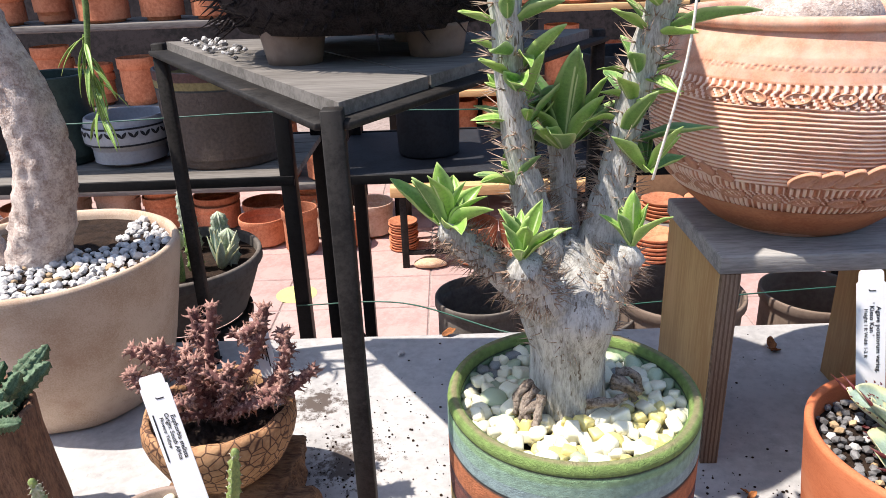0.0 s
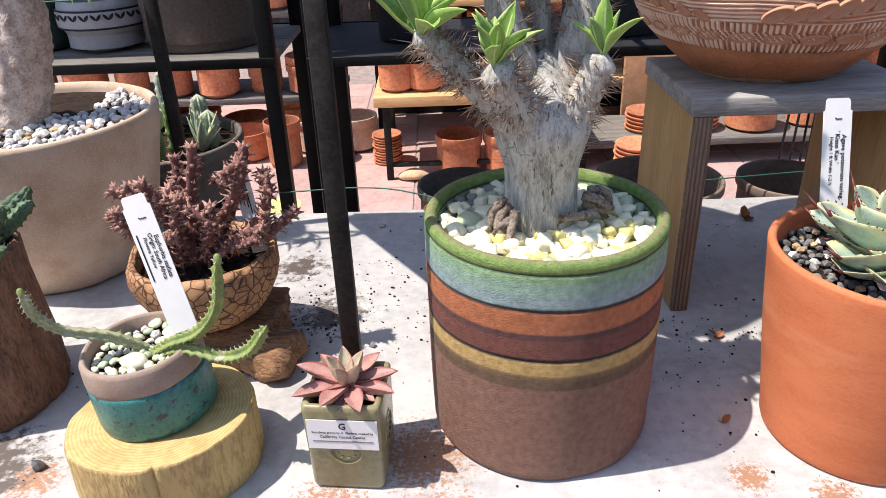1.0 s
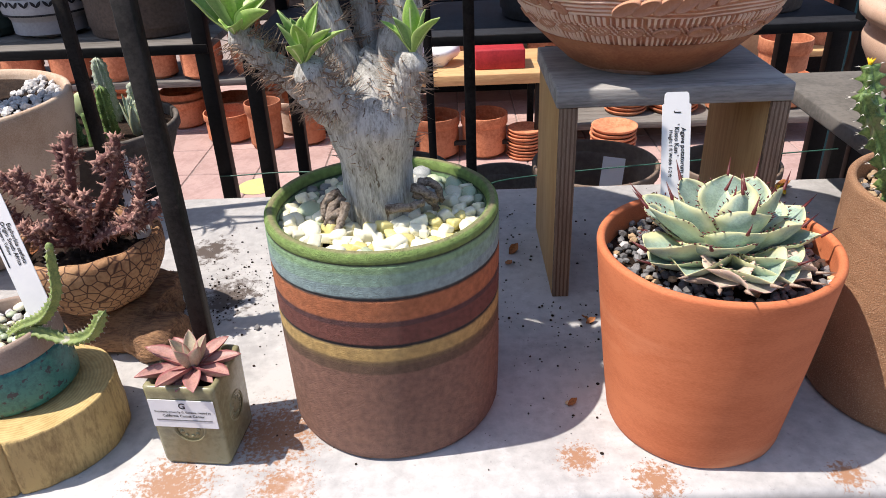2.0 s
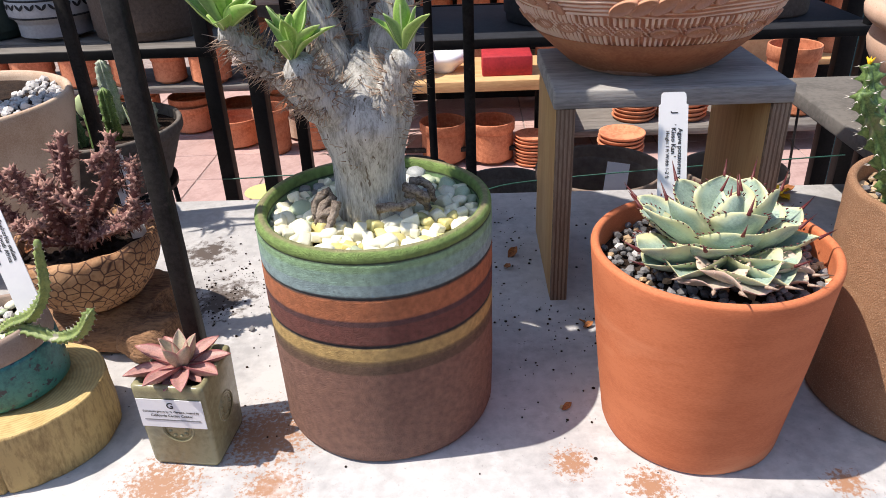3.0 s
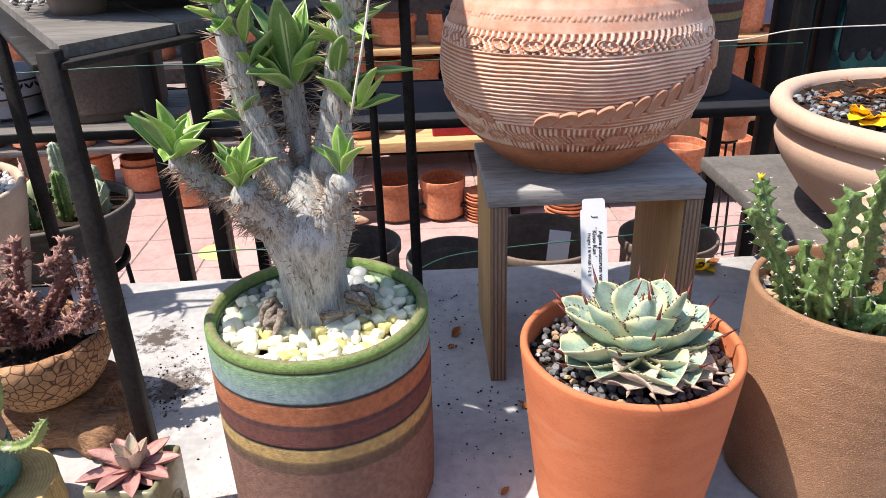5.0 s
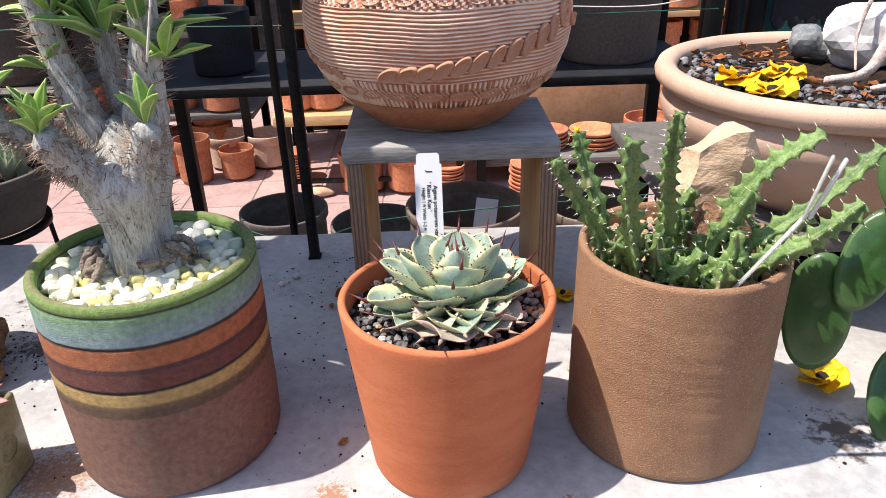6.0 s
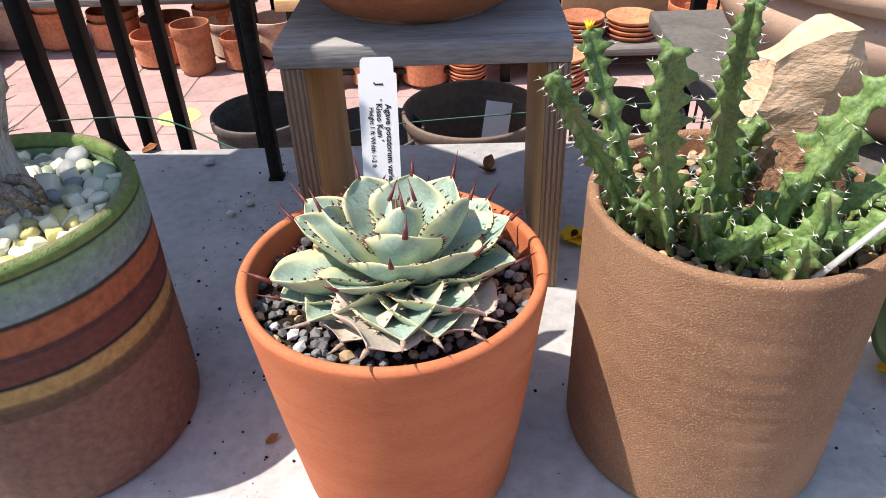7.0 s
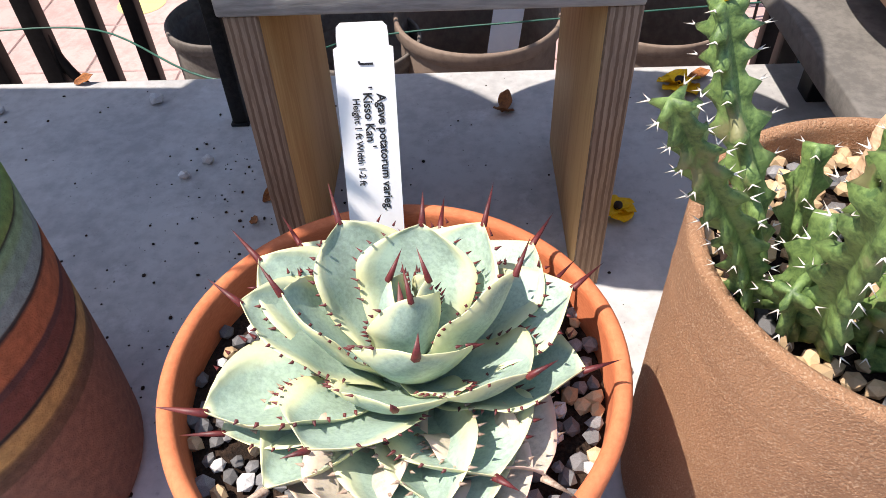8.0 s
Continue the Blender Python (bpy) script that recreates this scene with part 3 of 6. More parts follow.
        mix.inputs["Color2"].default_value = (*colour, 1)
        src = mix.outputs["Color"]
    l.new(src, bs.inputs["Base Color"])
    return m


def zinc_bench():
    ob = thing("plant_bench", (0, 0, GROUND), "grey zinc-topped plant bench with rust stains", "bench")
    h = -GROUND
    top = part("tabletop", slab(3.2, 0.705, 0.03, 0.008, at=(0.3, 0.8025, h - 0.03), segs=3), bench_material(), ob, "stained zinc sheet")
    part("apron", slab(3.1, 0.03, 0.08, 0.003, at=(0.3, 0.49, h - 0.111)), BLACK, ob)
    part("apron", slab(3.1, 0.03, 0.08, 0.003, at=(0.3, 1.11, h - 0.111)), BLACK, ob)
    for x in (-1.2, 0.3, 1.8):
        for y in (0.49, 1.11):
            part("leg", slab(0.05, 0.026, h - 0.112, 0.003, at=(x, y, 0)), BLACK, ob)


zinc_bench()


# ---- plywood stand and carved bowl ----
def ply_edge():
    """Cut edge of plywood: thin layers, light and dark by turns."""
    m = mat("plywood_edge", (0.36, 0.25, 0.17), (0.25, 0.165, 0.11), scale=20, rough=0.85, stretch=(3, 3, 0.3), bump=0.3)
    n, l = m.node_tree.nodes, m.node_tree.links
    bs = n["Principled BSDF"]
    src = bs.inputs["Base Color"].links[0].from_socket
    co, wv, mx, rp = n.new("ShaderNodeTexCoord"), n.new("ShaderNodeTexWave"), n.new("ShaderNodeMixRGB"), n.new("ShaderNodeValToRGB")
    wv.bands_direction = "X"
    wv.inputs["Scale"].default_value, wv.inputs["Distortion"].default_value, wv.inputs["Detail Scale"].default_value = 62, 0.8, 3
    l.new(co.outputs["Object"], wv.inputs["Vector"])
    rp.color_ramp.elements[0].position, rp.color_ramp.elements[1].position = 0.55, 0.75
    l.new(wv.outputs["Fac"], rp.inputs["Fac"])
    l.new(rp.outputs["Color"], mx.inputs["Fac"])
    l.new(src, mx.inputs["Color1"])
    mx.inputs["Color2"].default_value = (0.17, 0.105, 0.065, 1)
    l.new(mx.outputs["Color"], bs.inputs["Base Color"])
    return m


def plywood_stand():
    ob = thing("display_stand", (0.4438, 0.90, 0), "plywood display stand with a grey painted top board", "stand")
    edge = ply_edge()
    part("top_board", slab(0.275, 0.211, 0.0225, 0.0025, at=(0, -0.0015, 0.262)), SLATE, ob, "rough grey painted board")
    for x in (-0.1225, 0.1258):
        side = part("side_panel", slab(0.022, 0.199, 0.262, 0.0008, at=(x, 0.002, 0), segs=1), PLY, ob, "yellow plywood side")
        part("panel_edge", slab(0.0216, 0.008, 0.2615, 0.0006, at=(x, -0.1016, 0.0003), segs=1), edge, side, "layered cut plywood edge")


plywood_stand()


def carved_bowl():
    at = (0.434, 0.928, 0.2845)
    ob = thing("carved_bowl", at, "carved terracotta bowl with combed grooves and leaf reliefs", "bowl")
    keys = [(0.085, 0.0), (0.098, 0.008), (0.122, 0.03), (0.146, 0.055), (0.160, 0.075), (0.171, 0.10), (0.176, 0.128), (0.1755, 0.15), (0.172, 0.17), (0.166, 0.19), (0.157, 0.215), (0.146, 0.235), (0.141, 0.243)]

    def radius_at(z):
        for (r0, z0), (r1, z1) in zip(keys, keys[1:]):
            if z <= z1:
                return r0 + (r1 - r0) * (z - z0) / (z1 - z0)
        return keys[-1][0]

    rows = [(0.05, 0.0)] + [(radius_at(k * 0.00125), k * 0.00125) for k in range(0, 190)]
    rows += [(0.143, 0.2385), (0.148, 0.240), (0.151, 0.245), (0.150, 0.2515), (0.144, 0.2535), (0.136, 0.251), (0.133, 0.243), (0.132, 0.225)]

    def carve(r, z, a):
        if 0.0475 < z < 0.082:
            lean = a * 150 + (z - 0.065) * (900 if z > 0.060 and z < 0.073 else 0)
            deep = 0.0042 if z < 0.056 or z > 0.076 else 0.0026
            r += -0.0008 + deep * (1 if math.sin(lean) > -0.2 else -1) * 0.6
        elif 0.082 <= z < 0.168:
            r += 0.0014 * math.sin(2 * math.pi * (z + 0.0012 * math.sin(a * 7) + 0.0008 * noise.noise((math.cos(a) * 6, math.sin(a) * 6, z * 90))) / 0.0046)
        elif 0.168 <= z < 0.190:
            r += 0.0032 * (1 if math.sin(a * 120 + (z - 0.168) * (500 if z < 0.181 else -200)) > 0 else -1) * 0.6
        elif 0.203 < z < 0.2065:
            r += 0.0012 * (1 if math.sin(a * 150) > 0 else -1)
        r += 0.0012 * noise.noise((math.cos(a) * 1.6, math.sin(a) * 1.6, z * 8))
        return r, z

    shell = lathe(rows, 480, fn=carve, caps=False)
    lay = shell.verts.layers.float.new("rim")
    # Relief shading put into the colour: ridges paler, grooves darker.
    for v in shell.verts:
        high = (math.hypot(v.co.x, v.co.y) - radius_at(v.co.z)) / 0.0030
        v[lay] = 0.52 + high if 0.047 < v.co.z < 0.192 else 0.48
    part("body", shell, CARVED, ob, "combed and notched red clay")
    part("foot", lathe([(0.04, 0.0008), (0.0862, 0.0008), (0.0992, 0.0085), (0.123, 0.030), (0.1414, 0.0475), (0.1400, 0.0485), (0.1, 0.02), (0.04, 0.004)], 96, caps=False), CLAY_RED, ob, "smooth bare red clay base")
    part("soil", disc(0.134, 0.232, rough=0.004), SOIL, ob, "dark potting soil")
    # pressed leaf reliefs
    bm = lathe([(0.50, -0.06), (0.49, 0.06), (0.455, 0.105), (0.41, 0.085), (0.34, 0.035), (0.2, 0.015), (0.05, 0.012)], 28)
    bmesh.ops.scale(bm, vec=(1.0, 0.46, 1.1), verts=bm.verts)
    leaf = mesh_of("relief_leaf", bm, CLAY_LIGHT)

    def press(a, z, size, tilt, lift=0.0018):
        r = radius_at(z) + lift
        slope = math.degrees(math.atan2(radius_at(z + 0.01) - radius_at(z - 0.01), 0.02))
        m = Matrix.Rotation(radians(a), 4, "Z") @ Matrix.Translation((r, 0, z)) @ Euler((0, radians(90 - 0 + slope * 1.0), 0)).to_matrix().to_4x4() @ Euler((0, 0, radians(90 + tilt))).to_matrix().to_4x4()
        piece("relief_leaf", leaf, ob, m @ Matrix.Scale(size, 4))

    for k in range(11):
        s = k / 10
        press(-111 + 70 * s, 0.094 + 0.040 * s ** 1.5, 0.034 - 0.002 * s, 26 + 44 * s)
    for k in range(5):
        press(-168 + 7.5 * k, 0.10 - 0.003 * k, 0.022, -35)
    for k in range(7):
        press(-20 + 12 * k, 0.135 - 0.006 * k, 0.026, -40)
    for k in range(26):
        press(-178 + 13.8 * k, 0.066, 0.030, 4, -0.0005)
        press(-172 + 13.8 * k, 0.1765, 0.027, 6 if k % 3 else -14, -0.0003)
    coil = bmesh.new()
    r = radius_at(0.146)
    pts = []
    for k in range(22):
        q, g = k / 21 * 4 * math.pi, 0.016 * (1 - k / 26)
        a = radians(-30) + g * math.cos(q) / r
        pts.append((math.cos(a) * (r + 0.001), math.sin(a) * (r + 0.001), 0.146 + g * 1.15 * math.sin(q)))
    sweep(coil, pts, lambda s, a: 0.0040, 60, 6)
    part("relief_spiral", coil, CLAY_LIGHT, ob, "coiled clay spiral relief")
    cau = thing("round_caudex", (at[0] - 0.005, at[1], at[2] + 0.232), "pale cracked round caudex growing in a bowl", "plant")
    part("caudex", stone(5, (0.155, 0.15, 0.12), 0.12, 4), BARK_TAN, cau)


carved_bowl()


# ---- striped pot and thorny trunk ----
RNG = random.Random(11)
PEB = {key: [mesh_of("pebble", stone(k * 3 + j, (1, 0.72 + 0.1 * j, 0.55), 0.3, 2), m) for j in range(3)]
       for k, (key, m) in enumerate((("pale", PEBBLE_PALE), ("green", PEBBLE_GREEN), ("grey", PEBBLE_GREY), ("yellow", PEBBLE_YELLOW)))}
GRIT = {key: [mesh_of("gravel", chunk(k * 5 + j), m, smooth=False) for j in range(4)]
        for k, (key, m) in enumerate((("dark", PEBBLE_DARK), ("tan", PEBBLE_TAN), ("white", PUMICE)))}
SHARD = {"pale": [mesh_of("pebble", shard(60 + j), PEBBLE_PALE) for j in range(5)], "yellow": [mesh_of("pebble", shard(70 + j), PEBBLE_YELLOW) for j in range(3)]}


def striped_pot():
    ob = thing("striped_pot", (0.1130, 0.613, 0), "stoneware pot painted with green, blue, orange and brown bands", "flower pot")
    rows = pot_profile(0.1125, 0.1140, 0.239, 0.0115, 0.03, belly=0.0012, steps=150, foot=0.006)
    def incised(r, z, a):
        for g in (0.1428, 0.1935, 0.2282):
            r -= 0.0013 * max(0.0, 1 - abs(z - g) / 0.0022) if r > 0.11 else 0
        return r + 0.0009 * noise.noise((math.cos(a) * 2, math.sin(a) * 2, z * 12)), z

    body = part("body", lathe(rows, 96, fn=incised, caps=False), STRIPES, ob, "gritty matt painted stoneware")
    part("soil", disc(0.1035, 0.213), SOIL, ob, "dark soil under pebbles")
    spots = ring_spots(RNG, 165, 0.026, 0.0985, 0.2165, 0.015, 0.023, apart=0.60) + ring_spots(RNG, 130, 0.036, 0.0975, 0.2235, 0.014, 0.026, apart=0.62)
    front = [q for q in spots if q[1] < 0.01]
    strew(ob, SHARD["pale"] * 4 + PEB["pale"] * 2 + SHARD["yellow"] * 2 + PEB["yellow"] + PEB["green"], front, RNG)
    strew(ob, SHARD["pale"] + PEB["pale"] + PEB["green"] * 2 + PEB["grey"] * 2, [q for q in spots if q[1] >= 0.01], RNG)


striped_pot()


def thorny_tree():
    base = Vector((0.112, 0.620, 0.215))
    ob = thing("madagascar_palm", base, "thorny silver-barked succulent tree with fresh green leaf tufts", "plant")

    def rel(x, y, z):
        return Vector((x, y, z)) - base

    def girth(s, a):
        swell = min(1.0, max(0.0, (s - 0.40) / 0.34))
        r = 0.0365 + 0.006 * (1 - s) ** 6 - 0.0035 * math.sin(math.pi * min(1, s / 0.75)) + 0.0115 * swell * swell * (3 - 2 * swell)
        r -= 0.040 * max(0.0, (s - 0.64) / 0.36) ** 1.4
        return r * (1 + 0.05 * math.sin(a * 3 + 1) + 0.035 * math.sin(a * 5 + s * 4)) + 0.0012 * noise.noise((math.cos(a) * 3, math.sin(a) * 3, s * 14))

    bm = bmesh.new()
    sweep(bm, [rel(0.113, 0.622, 0.190), rel(0.112, 0.620, 0.237), rel(0.111, 0.619, 0.284), rel(0.110, 0.621, 0.331), rel(0.110, 0.626, 0.378)], girth, 36, 40)
    trunk = part("trunk", bm, BARK_PALE, ob, "swollen silver trunk")
    sp = bmesh.new()
    rng = random.Random(14)
    for k in range(140):
        s, a = rng.uniform(0.48, 0.92), rng.uniform(0, 6.283)
        z = 0.190 + 0.188 * s
        out = Vector((math.cos(a), math.sin(a), rng.uniform(-0.1, 0.6)))
        spike(sp, rel(0.110, 0.621, z) + Vector((math.cos(a), math.sin(a), 0)) * girth(s, a) * 0.96, out + Vector((rng.uniform(-.4, .4), rng.uniform(-.4, .4), 0)), rng.uniform(0.008, 0.018), 0.00065, 3)
    part("spines", sp, THORN_TAN, trunk, "straw-coloured thorns", kind="stuff")
    # knotted roots at the foot
    roots = (((0.078, 0.600, 0.243), (0.066, 0.588, 0.232), (0.069, 0.578, 0.222)), ((0.082, 0.592, 0.240), (0.077, 0.580, 0.226), (0.074, 0.570, 0.220)),
             ((0.145, 0.602, 0.250), (0.160, 0.594, 0.246), (0.168, 0.592, 0.240)), ((0.146, 0.604, 0.243), (0.162, 0.600, 0.236), (0.167, 0.602, 0.226)), ((0.120, 0.584, 0.236), (0.142, 0.582, 0.238), (0.155, 0.588, 0.240)), ((0.075, 0.604, 0.246), (0.062, 0.596, 0.240), (0.060, 0.590, 0.224)), ((0.080, 0.590, 0.232), (0.068, 0.584, 0.230), (0.062, 0.582, 0.221)), ((0.150, 0.608, 0.252), (0.166, 0.606, 0.250), (0.172, 0.604, 0.234)))
    for r in roots:
        bm = bmesh.new()
        sweep(bm, [rel(*p) for p in r], lambda s, a: 0.0046 - 0.0016 * s + 0.0011 * math.sin(a * 3 + s * 14), 12, 8)
        part("root", bm, ROOT, ob).location = (0, -0.003, 0.006)
    branches = {
        "a": ([(0.100, 0.612, 0.312), (0.066, 0.603, 0.345), (0.027, 0.597, 0.380), (0.004, 0.594, 0.405)], 0.026, 0.0115, 90),
        "b": ([(0.097, 0.606, 0.322), (0.078, 0.590, 0.350), (0.064, 0.577, 0.378)], 0.026, 0.0150, 60),
        "c": ([(0.122, 0.610, 0.316), (0.141, 0.600, 0.347), (0.152, 0.594, 0.378)], 0.025, 0.0140, 40),
        "d": ([(0.097, 0.624, 0.320), (0.080, 0.628, 0.39), (0.062, 0.632, 0.48), (0.052, 0.634, 0.60)], 0.028, 0.0125, 120),
        "e": ([(0.127, 0.628, 0.320), (0.143, 0.634, 0.40), (0.157, 0.638, 0.49), (0.183, 0.640, 0.59)], 0.029, 0.0130, 120),
        "f": ([(0.112, 0.640, 0.320), (0.108, 0.652, 0.39), (0.104, 0.660, 0.46)], 0.021, 0.0115, 40),
    }
    rng = random.Random(4)
    for key, (pts, r0, r1, count) in branches.items():
        bm, sp = bmesh.new(), bmesh.new()
        rad = lambda s, a: (r0 + (r1 - r0) * min(1, s * 1.9)) * (1 + 0.05 * math.sin(a * 4 + s * 40) + 0.04 * math.sin(s * 55))
        line, fr = sweep(bm, [rel(*p) for p in pts], rad, 28, 18)
        br = part("branch", bm, BARK_PALE, ob)
        for k in range(int(count * 2.4)):
            i = rng.randint(9, len(line) - 1)
            a = rng.uniform(0, 6.283)
            out = fr[i][1] * math.cos(a) + fr[i][2] * math.sin(a)
            for _ in range(2):
                w = out + fr[i][0] * rng.uniform(-0.2, 0.7) + Vector((rng.uniform(-.4, .4), rng.uniform(-.4, .4), rng.uniform(-.4, .4)))
                spike(sp, line[i] + out * rad(i / 28, a) * 0.95, w, rng.uniform(0.009, 0.022), 0.0007, 3)
        part("spines", sp, THORN_TAN, br, "straw-coloured thorns", kind="stuff")
    young = [mesh_of("leaf", blade(0.050, 0.0150, 0.8, 0.12, thick=0.05, peak=0.58, tail=0.14, wave=0.05), LEAF), mesh_of("leaf", blade(0.040, 0.0135, 1.0, -0.15, thick=0.05, peak=0.55, tail=0.14, wave=0.03), LEAF), mesh_of("leaf", blade(0.046, 0.0140, 0.7, -0.35, thick=0.05, peak=0.58, tail=0.14, wave=0.06), LEAF), mesh_of("leaf", blade(0.048, 0.0145, 0.9, 0.0, thick=0.05, peak=0.6, tail=0.12, wave=0.05), LEAF_DEEP)]
    deep = [mesh_of("leaf", blade(0.082, 0.021, 0.6, -0.12, thick=0.05, peak=0.55, tail=0.12, wave=0.035), LEAF_DEEP), mesh_of("leaf", blade(0.065, 0.020, 0.8, 0.05, thick=0.05, peak=0.58, tail=0.12, wave=0.04), LEAF)]

    def tuft(x, y, z, count, meshes, up=(25, 75), size=(0.75, 1.1), start=0.0):
        for k in range(count):
            u = rng.uniform(*up)
            piece("leaf", rng.choice(meshes), ob, aim(rel(x, y, z), start + k * 137.5 + rng.uniform(-15, 15), u, rng.uniform(-25, 25)) @ Matrix.Scale(rng.uniform(*size), 4))

    tuft(0.004, 0.593, 0.402, 13, young, (30, 86), (1.0, 1.35), 160)
    tuft(0.062, 0.574, 0.380, 12, young, (52, 88), (0.8, 1.15), 200)
    tuft(0.153, 0.592, 0.380, 7, young, (52, 86), (0.8, 1.15), 60)
    tuft(0.106, 0.656, 0.448, 18, deep, (25, 82), (0.8, 1.3), 20)
    tuft(0.170, 0.628, 0.435, 8, deep[1:] + young, (5, 60), (0.7, 1.0), 300)
    tuft(0.060, 0.622, 0.430, 6, young, (5, 55), (0.6, 0.9), 200)
    for z, n, k in ((0.475, 5, 0), (0.515, 5, 70), (0.555, 6, 130), (0.60, 7, 10)):
        f = (z - 0.32) / 0.3
        tuft(0.097 - 0.047 * min(1, f * 1.1), 0.632, z, n, young + deep[1:], (0, 60), (0.75, 1.15), k)
        tuft(0.097 - 0.047 * min(1, f * 1.1), 0.632, z + 0.018, n, young, (0, 60), (0.7, 1.1), k + 40)
    for x, z, n, k in ((0.150, 0.455, 4, 0), (0.158, 0.490, 5, 60), (0.172, 0.545, 6, 20), (0.183, 0.58, 6, 100)):
        tuft(x, 0.638, z, n, young + deep, (0, 60), (0.7, 1.0), k)
        tuft(x + 0.004, 0.638, z + 0.02, n, young, (0, 60), (0.7, 1.0), k + 40)
    straw = bmesh.new()
    sweep(straw, [rel(0.196, 0.615, 0.60), rel(0.187, 0.600, 0.53), rel(0.166, 0.592, 0.44)], lambda s, a: 0.0012, 10, 5)
    part("dry_stalk", straw, THORN, ob, "dry pale leaf stalk")


thorny_tree()


# ---- agave in terracotta ----
def agave_pot():
    ob = thing("terracotta_pot", (0.4289, 0.566, 0), "smooth orange terracotta pot on a zinc bench", "flower pot")
    rows = pot_profile(0.0880, 0.1105, 0.206, 0.0085, 0.030, belly=0.0008, steps=24, foot=0.005)
    part("body", lathe(rows, 96, wobble=0.0007, caps=False), TERRA, ob)
    part("soil", disc(0.1015, 0.180, rough=0.005), SOIL, ob, "dark gritty soil")
    rng = random.Random(21)
    strew(ob, GRIT["dark"] * 7 + GRIT["white"] + GRIT["tan"], ring_spots(rng, 290, 0.045, 0.1000, 0.1835, 0.007, 0.013, apart=0.62), rng, "gravel")


agave_pot()


def agave():
    at = Vector((0.4355, 0.5640, 0.188))
    ob = thing("agave", at, "blue-green variegated agave rosette with dark red spines", "plant")
    rng = random.Random(8)
    shapes = []
    for L, W, cup, bend, m in ((0.044, 0.042, 0.42, 0.26, AGAVE), (0.060, 0.054, 0.36, 0.14, AGAVE), (0.078, 0.058, 0.30, 0.02, AGAVE), (0.074, 0.050, 0.30, -0.16, AGAVE_DRY), (0.072, 0.052, 0.50, 0.10, AGAVE), (0.070, 0.050, 0.60, -0.14, AGAVE)):
        bm = blade(L, W, cup, bend, thick=0.34 if m is AGAVE else 0.10, peak=0.60, n=18, m=10, tail=0.62, wave=0.028 if m is AGAVE else 0.11)
        lf = mesh_of("leaf", bm, m)
        sp = bmesh.new()
        zt = bend * L
        spike(sp, (0, L * 0.985, zt - 0.001), (0, 1, bend * 2 + 0.25), 0.020, 0.0018, 6)
        spm = mesh_of("spine", sp, SPINE_RED if bend >= 0 else THORN_TAN)
        th = bmesh.new()
        for k in range(8):
            s = 0.32 + 0.078 * k + rng.uniform(-0.015, 0.015)
            w = (0.55 + 0.45 * math.sin(math.pi / 2 * s / 0.62) if s < 0.62 else math.cos(math.pi / 2 * (s - 0.62) / 0.38) ** 0.75) * W / 2
            for q in (-1, 1):
                spike(th, (q * w * 0.99, L * s, cup * w + bend * L * s * s), (q, 0.25 + 0.5 * (s > 0.6), 0.35), rng.uniform(0.0022, 0.0050), 0.0009, 4)
        shapes.append((lf, spm, mesh_of("teeth", th, SPINE_RED if bend >= 0 else THORN_TAN), (L, W, bend)))

    def grow(kind, tip, wide, low=0.0, roll=0.0, start=0.012):
        """A leaf from near the heart to the place of its tip; wide in metres, low: the height of its base."""
        lf, spm, th, (L, W, bend) = shapes[kind]
        end = Vector(tip) - at
        flat = Vector((end.x, end.y, 0)).normalized()
        root = flat * start + Vector((0, 0, low))
        way = end - root
        up = math.degrees(math.atan2(way.z, Vector((way.x, way.y)).length)) - math.degrees(math.atan(bend))
        k = way.length / (L * math.sqrt(1 + bend * bend))
        leaf = piece("leaf", lf, ob, aim(root, math.degrees(math.atan2(way.y, way.x)), up, roll) @ Matrix.Diagonal((wide * 1.22 / W, k, k, 1)))
        piece("spine", spm, leaf, Matrix())
        tagged(piece("teeth", th, leaf, Matrix()), kind="stuff")

    # heart
    for tip, wide, roll in (((0.440, 0.556, 0.258), 0.030, 0), ((0.430, 0.566, 0.256), 0.026, 20), ((0.447, 0.566, 0.256), 0.026, -15)):
        grow(0, tip, wide, 0.024, roll, 0.004)
    # upright ring
    grow(0, (0.441, 0.533, 0.250), 0.043, 0.022, -8, 0.008)
    grow(1, (0.443, 0.604, 0.256), 0.046, 0.020, 4)
    grow(1, (0.402, 0.614, 0.248), 0.046, 0.016, 10)
    grow(1, (0.473, 0.609, 0.250), 0.044, 0.014, -8)
    grow(1, (0.484, 0.570, 0.254), 0.040, 0.018, -34)
    grow(1, (0.383, 0.566, 0.250), 0.042, 0.016, 18)
    # open ring
    grow(1, (0.434, 0.517, 0.238), 0.050, 0.014, 0)
    grow(2, (0.362, 0.572, 0.240), 0.054, 0.010, 16)
    grow(2, (0.364, 0.603, 0.236), 0.050, 0.008, 8)
    grow(1, (0.487, 0.532, 0.236), 0.048, 0.012, -16)
    grow(2, (0.514, 0.590, 0.226), 0.054, 0.008, -10)
    grow(2, (0.400, 0.503, 0.232), 0.052, 0.010, 10)
    grow(2, (0.498, 0.626, 0.220), 0.052, 0.006, -6)
    # low ring
    grow(4, (0.473, 0.497, 0.219), 0.054, 0.004, -8)
    grow(2, (0.515, 0.549, 0.217), 0.054, 0.004, -14)
    grow(4, (0.352, 0.526, 0.221), 0.054, 0.004, 14)
    grow(2, (0.356, 0.526, 0.207), 0.046, 0.000, 10, 0.016)
    grow(2, (0.376, 0.634, 0.214), 0.050, 0.002, 6)
    grow(2, (0.450, 0.646, 0.214), 0.050, 0.002, 0)
    grow(2, (0.506, 0.606, 0.211), 0.050, 0.001, -6)
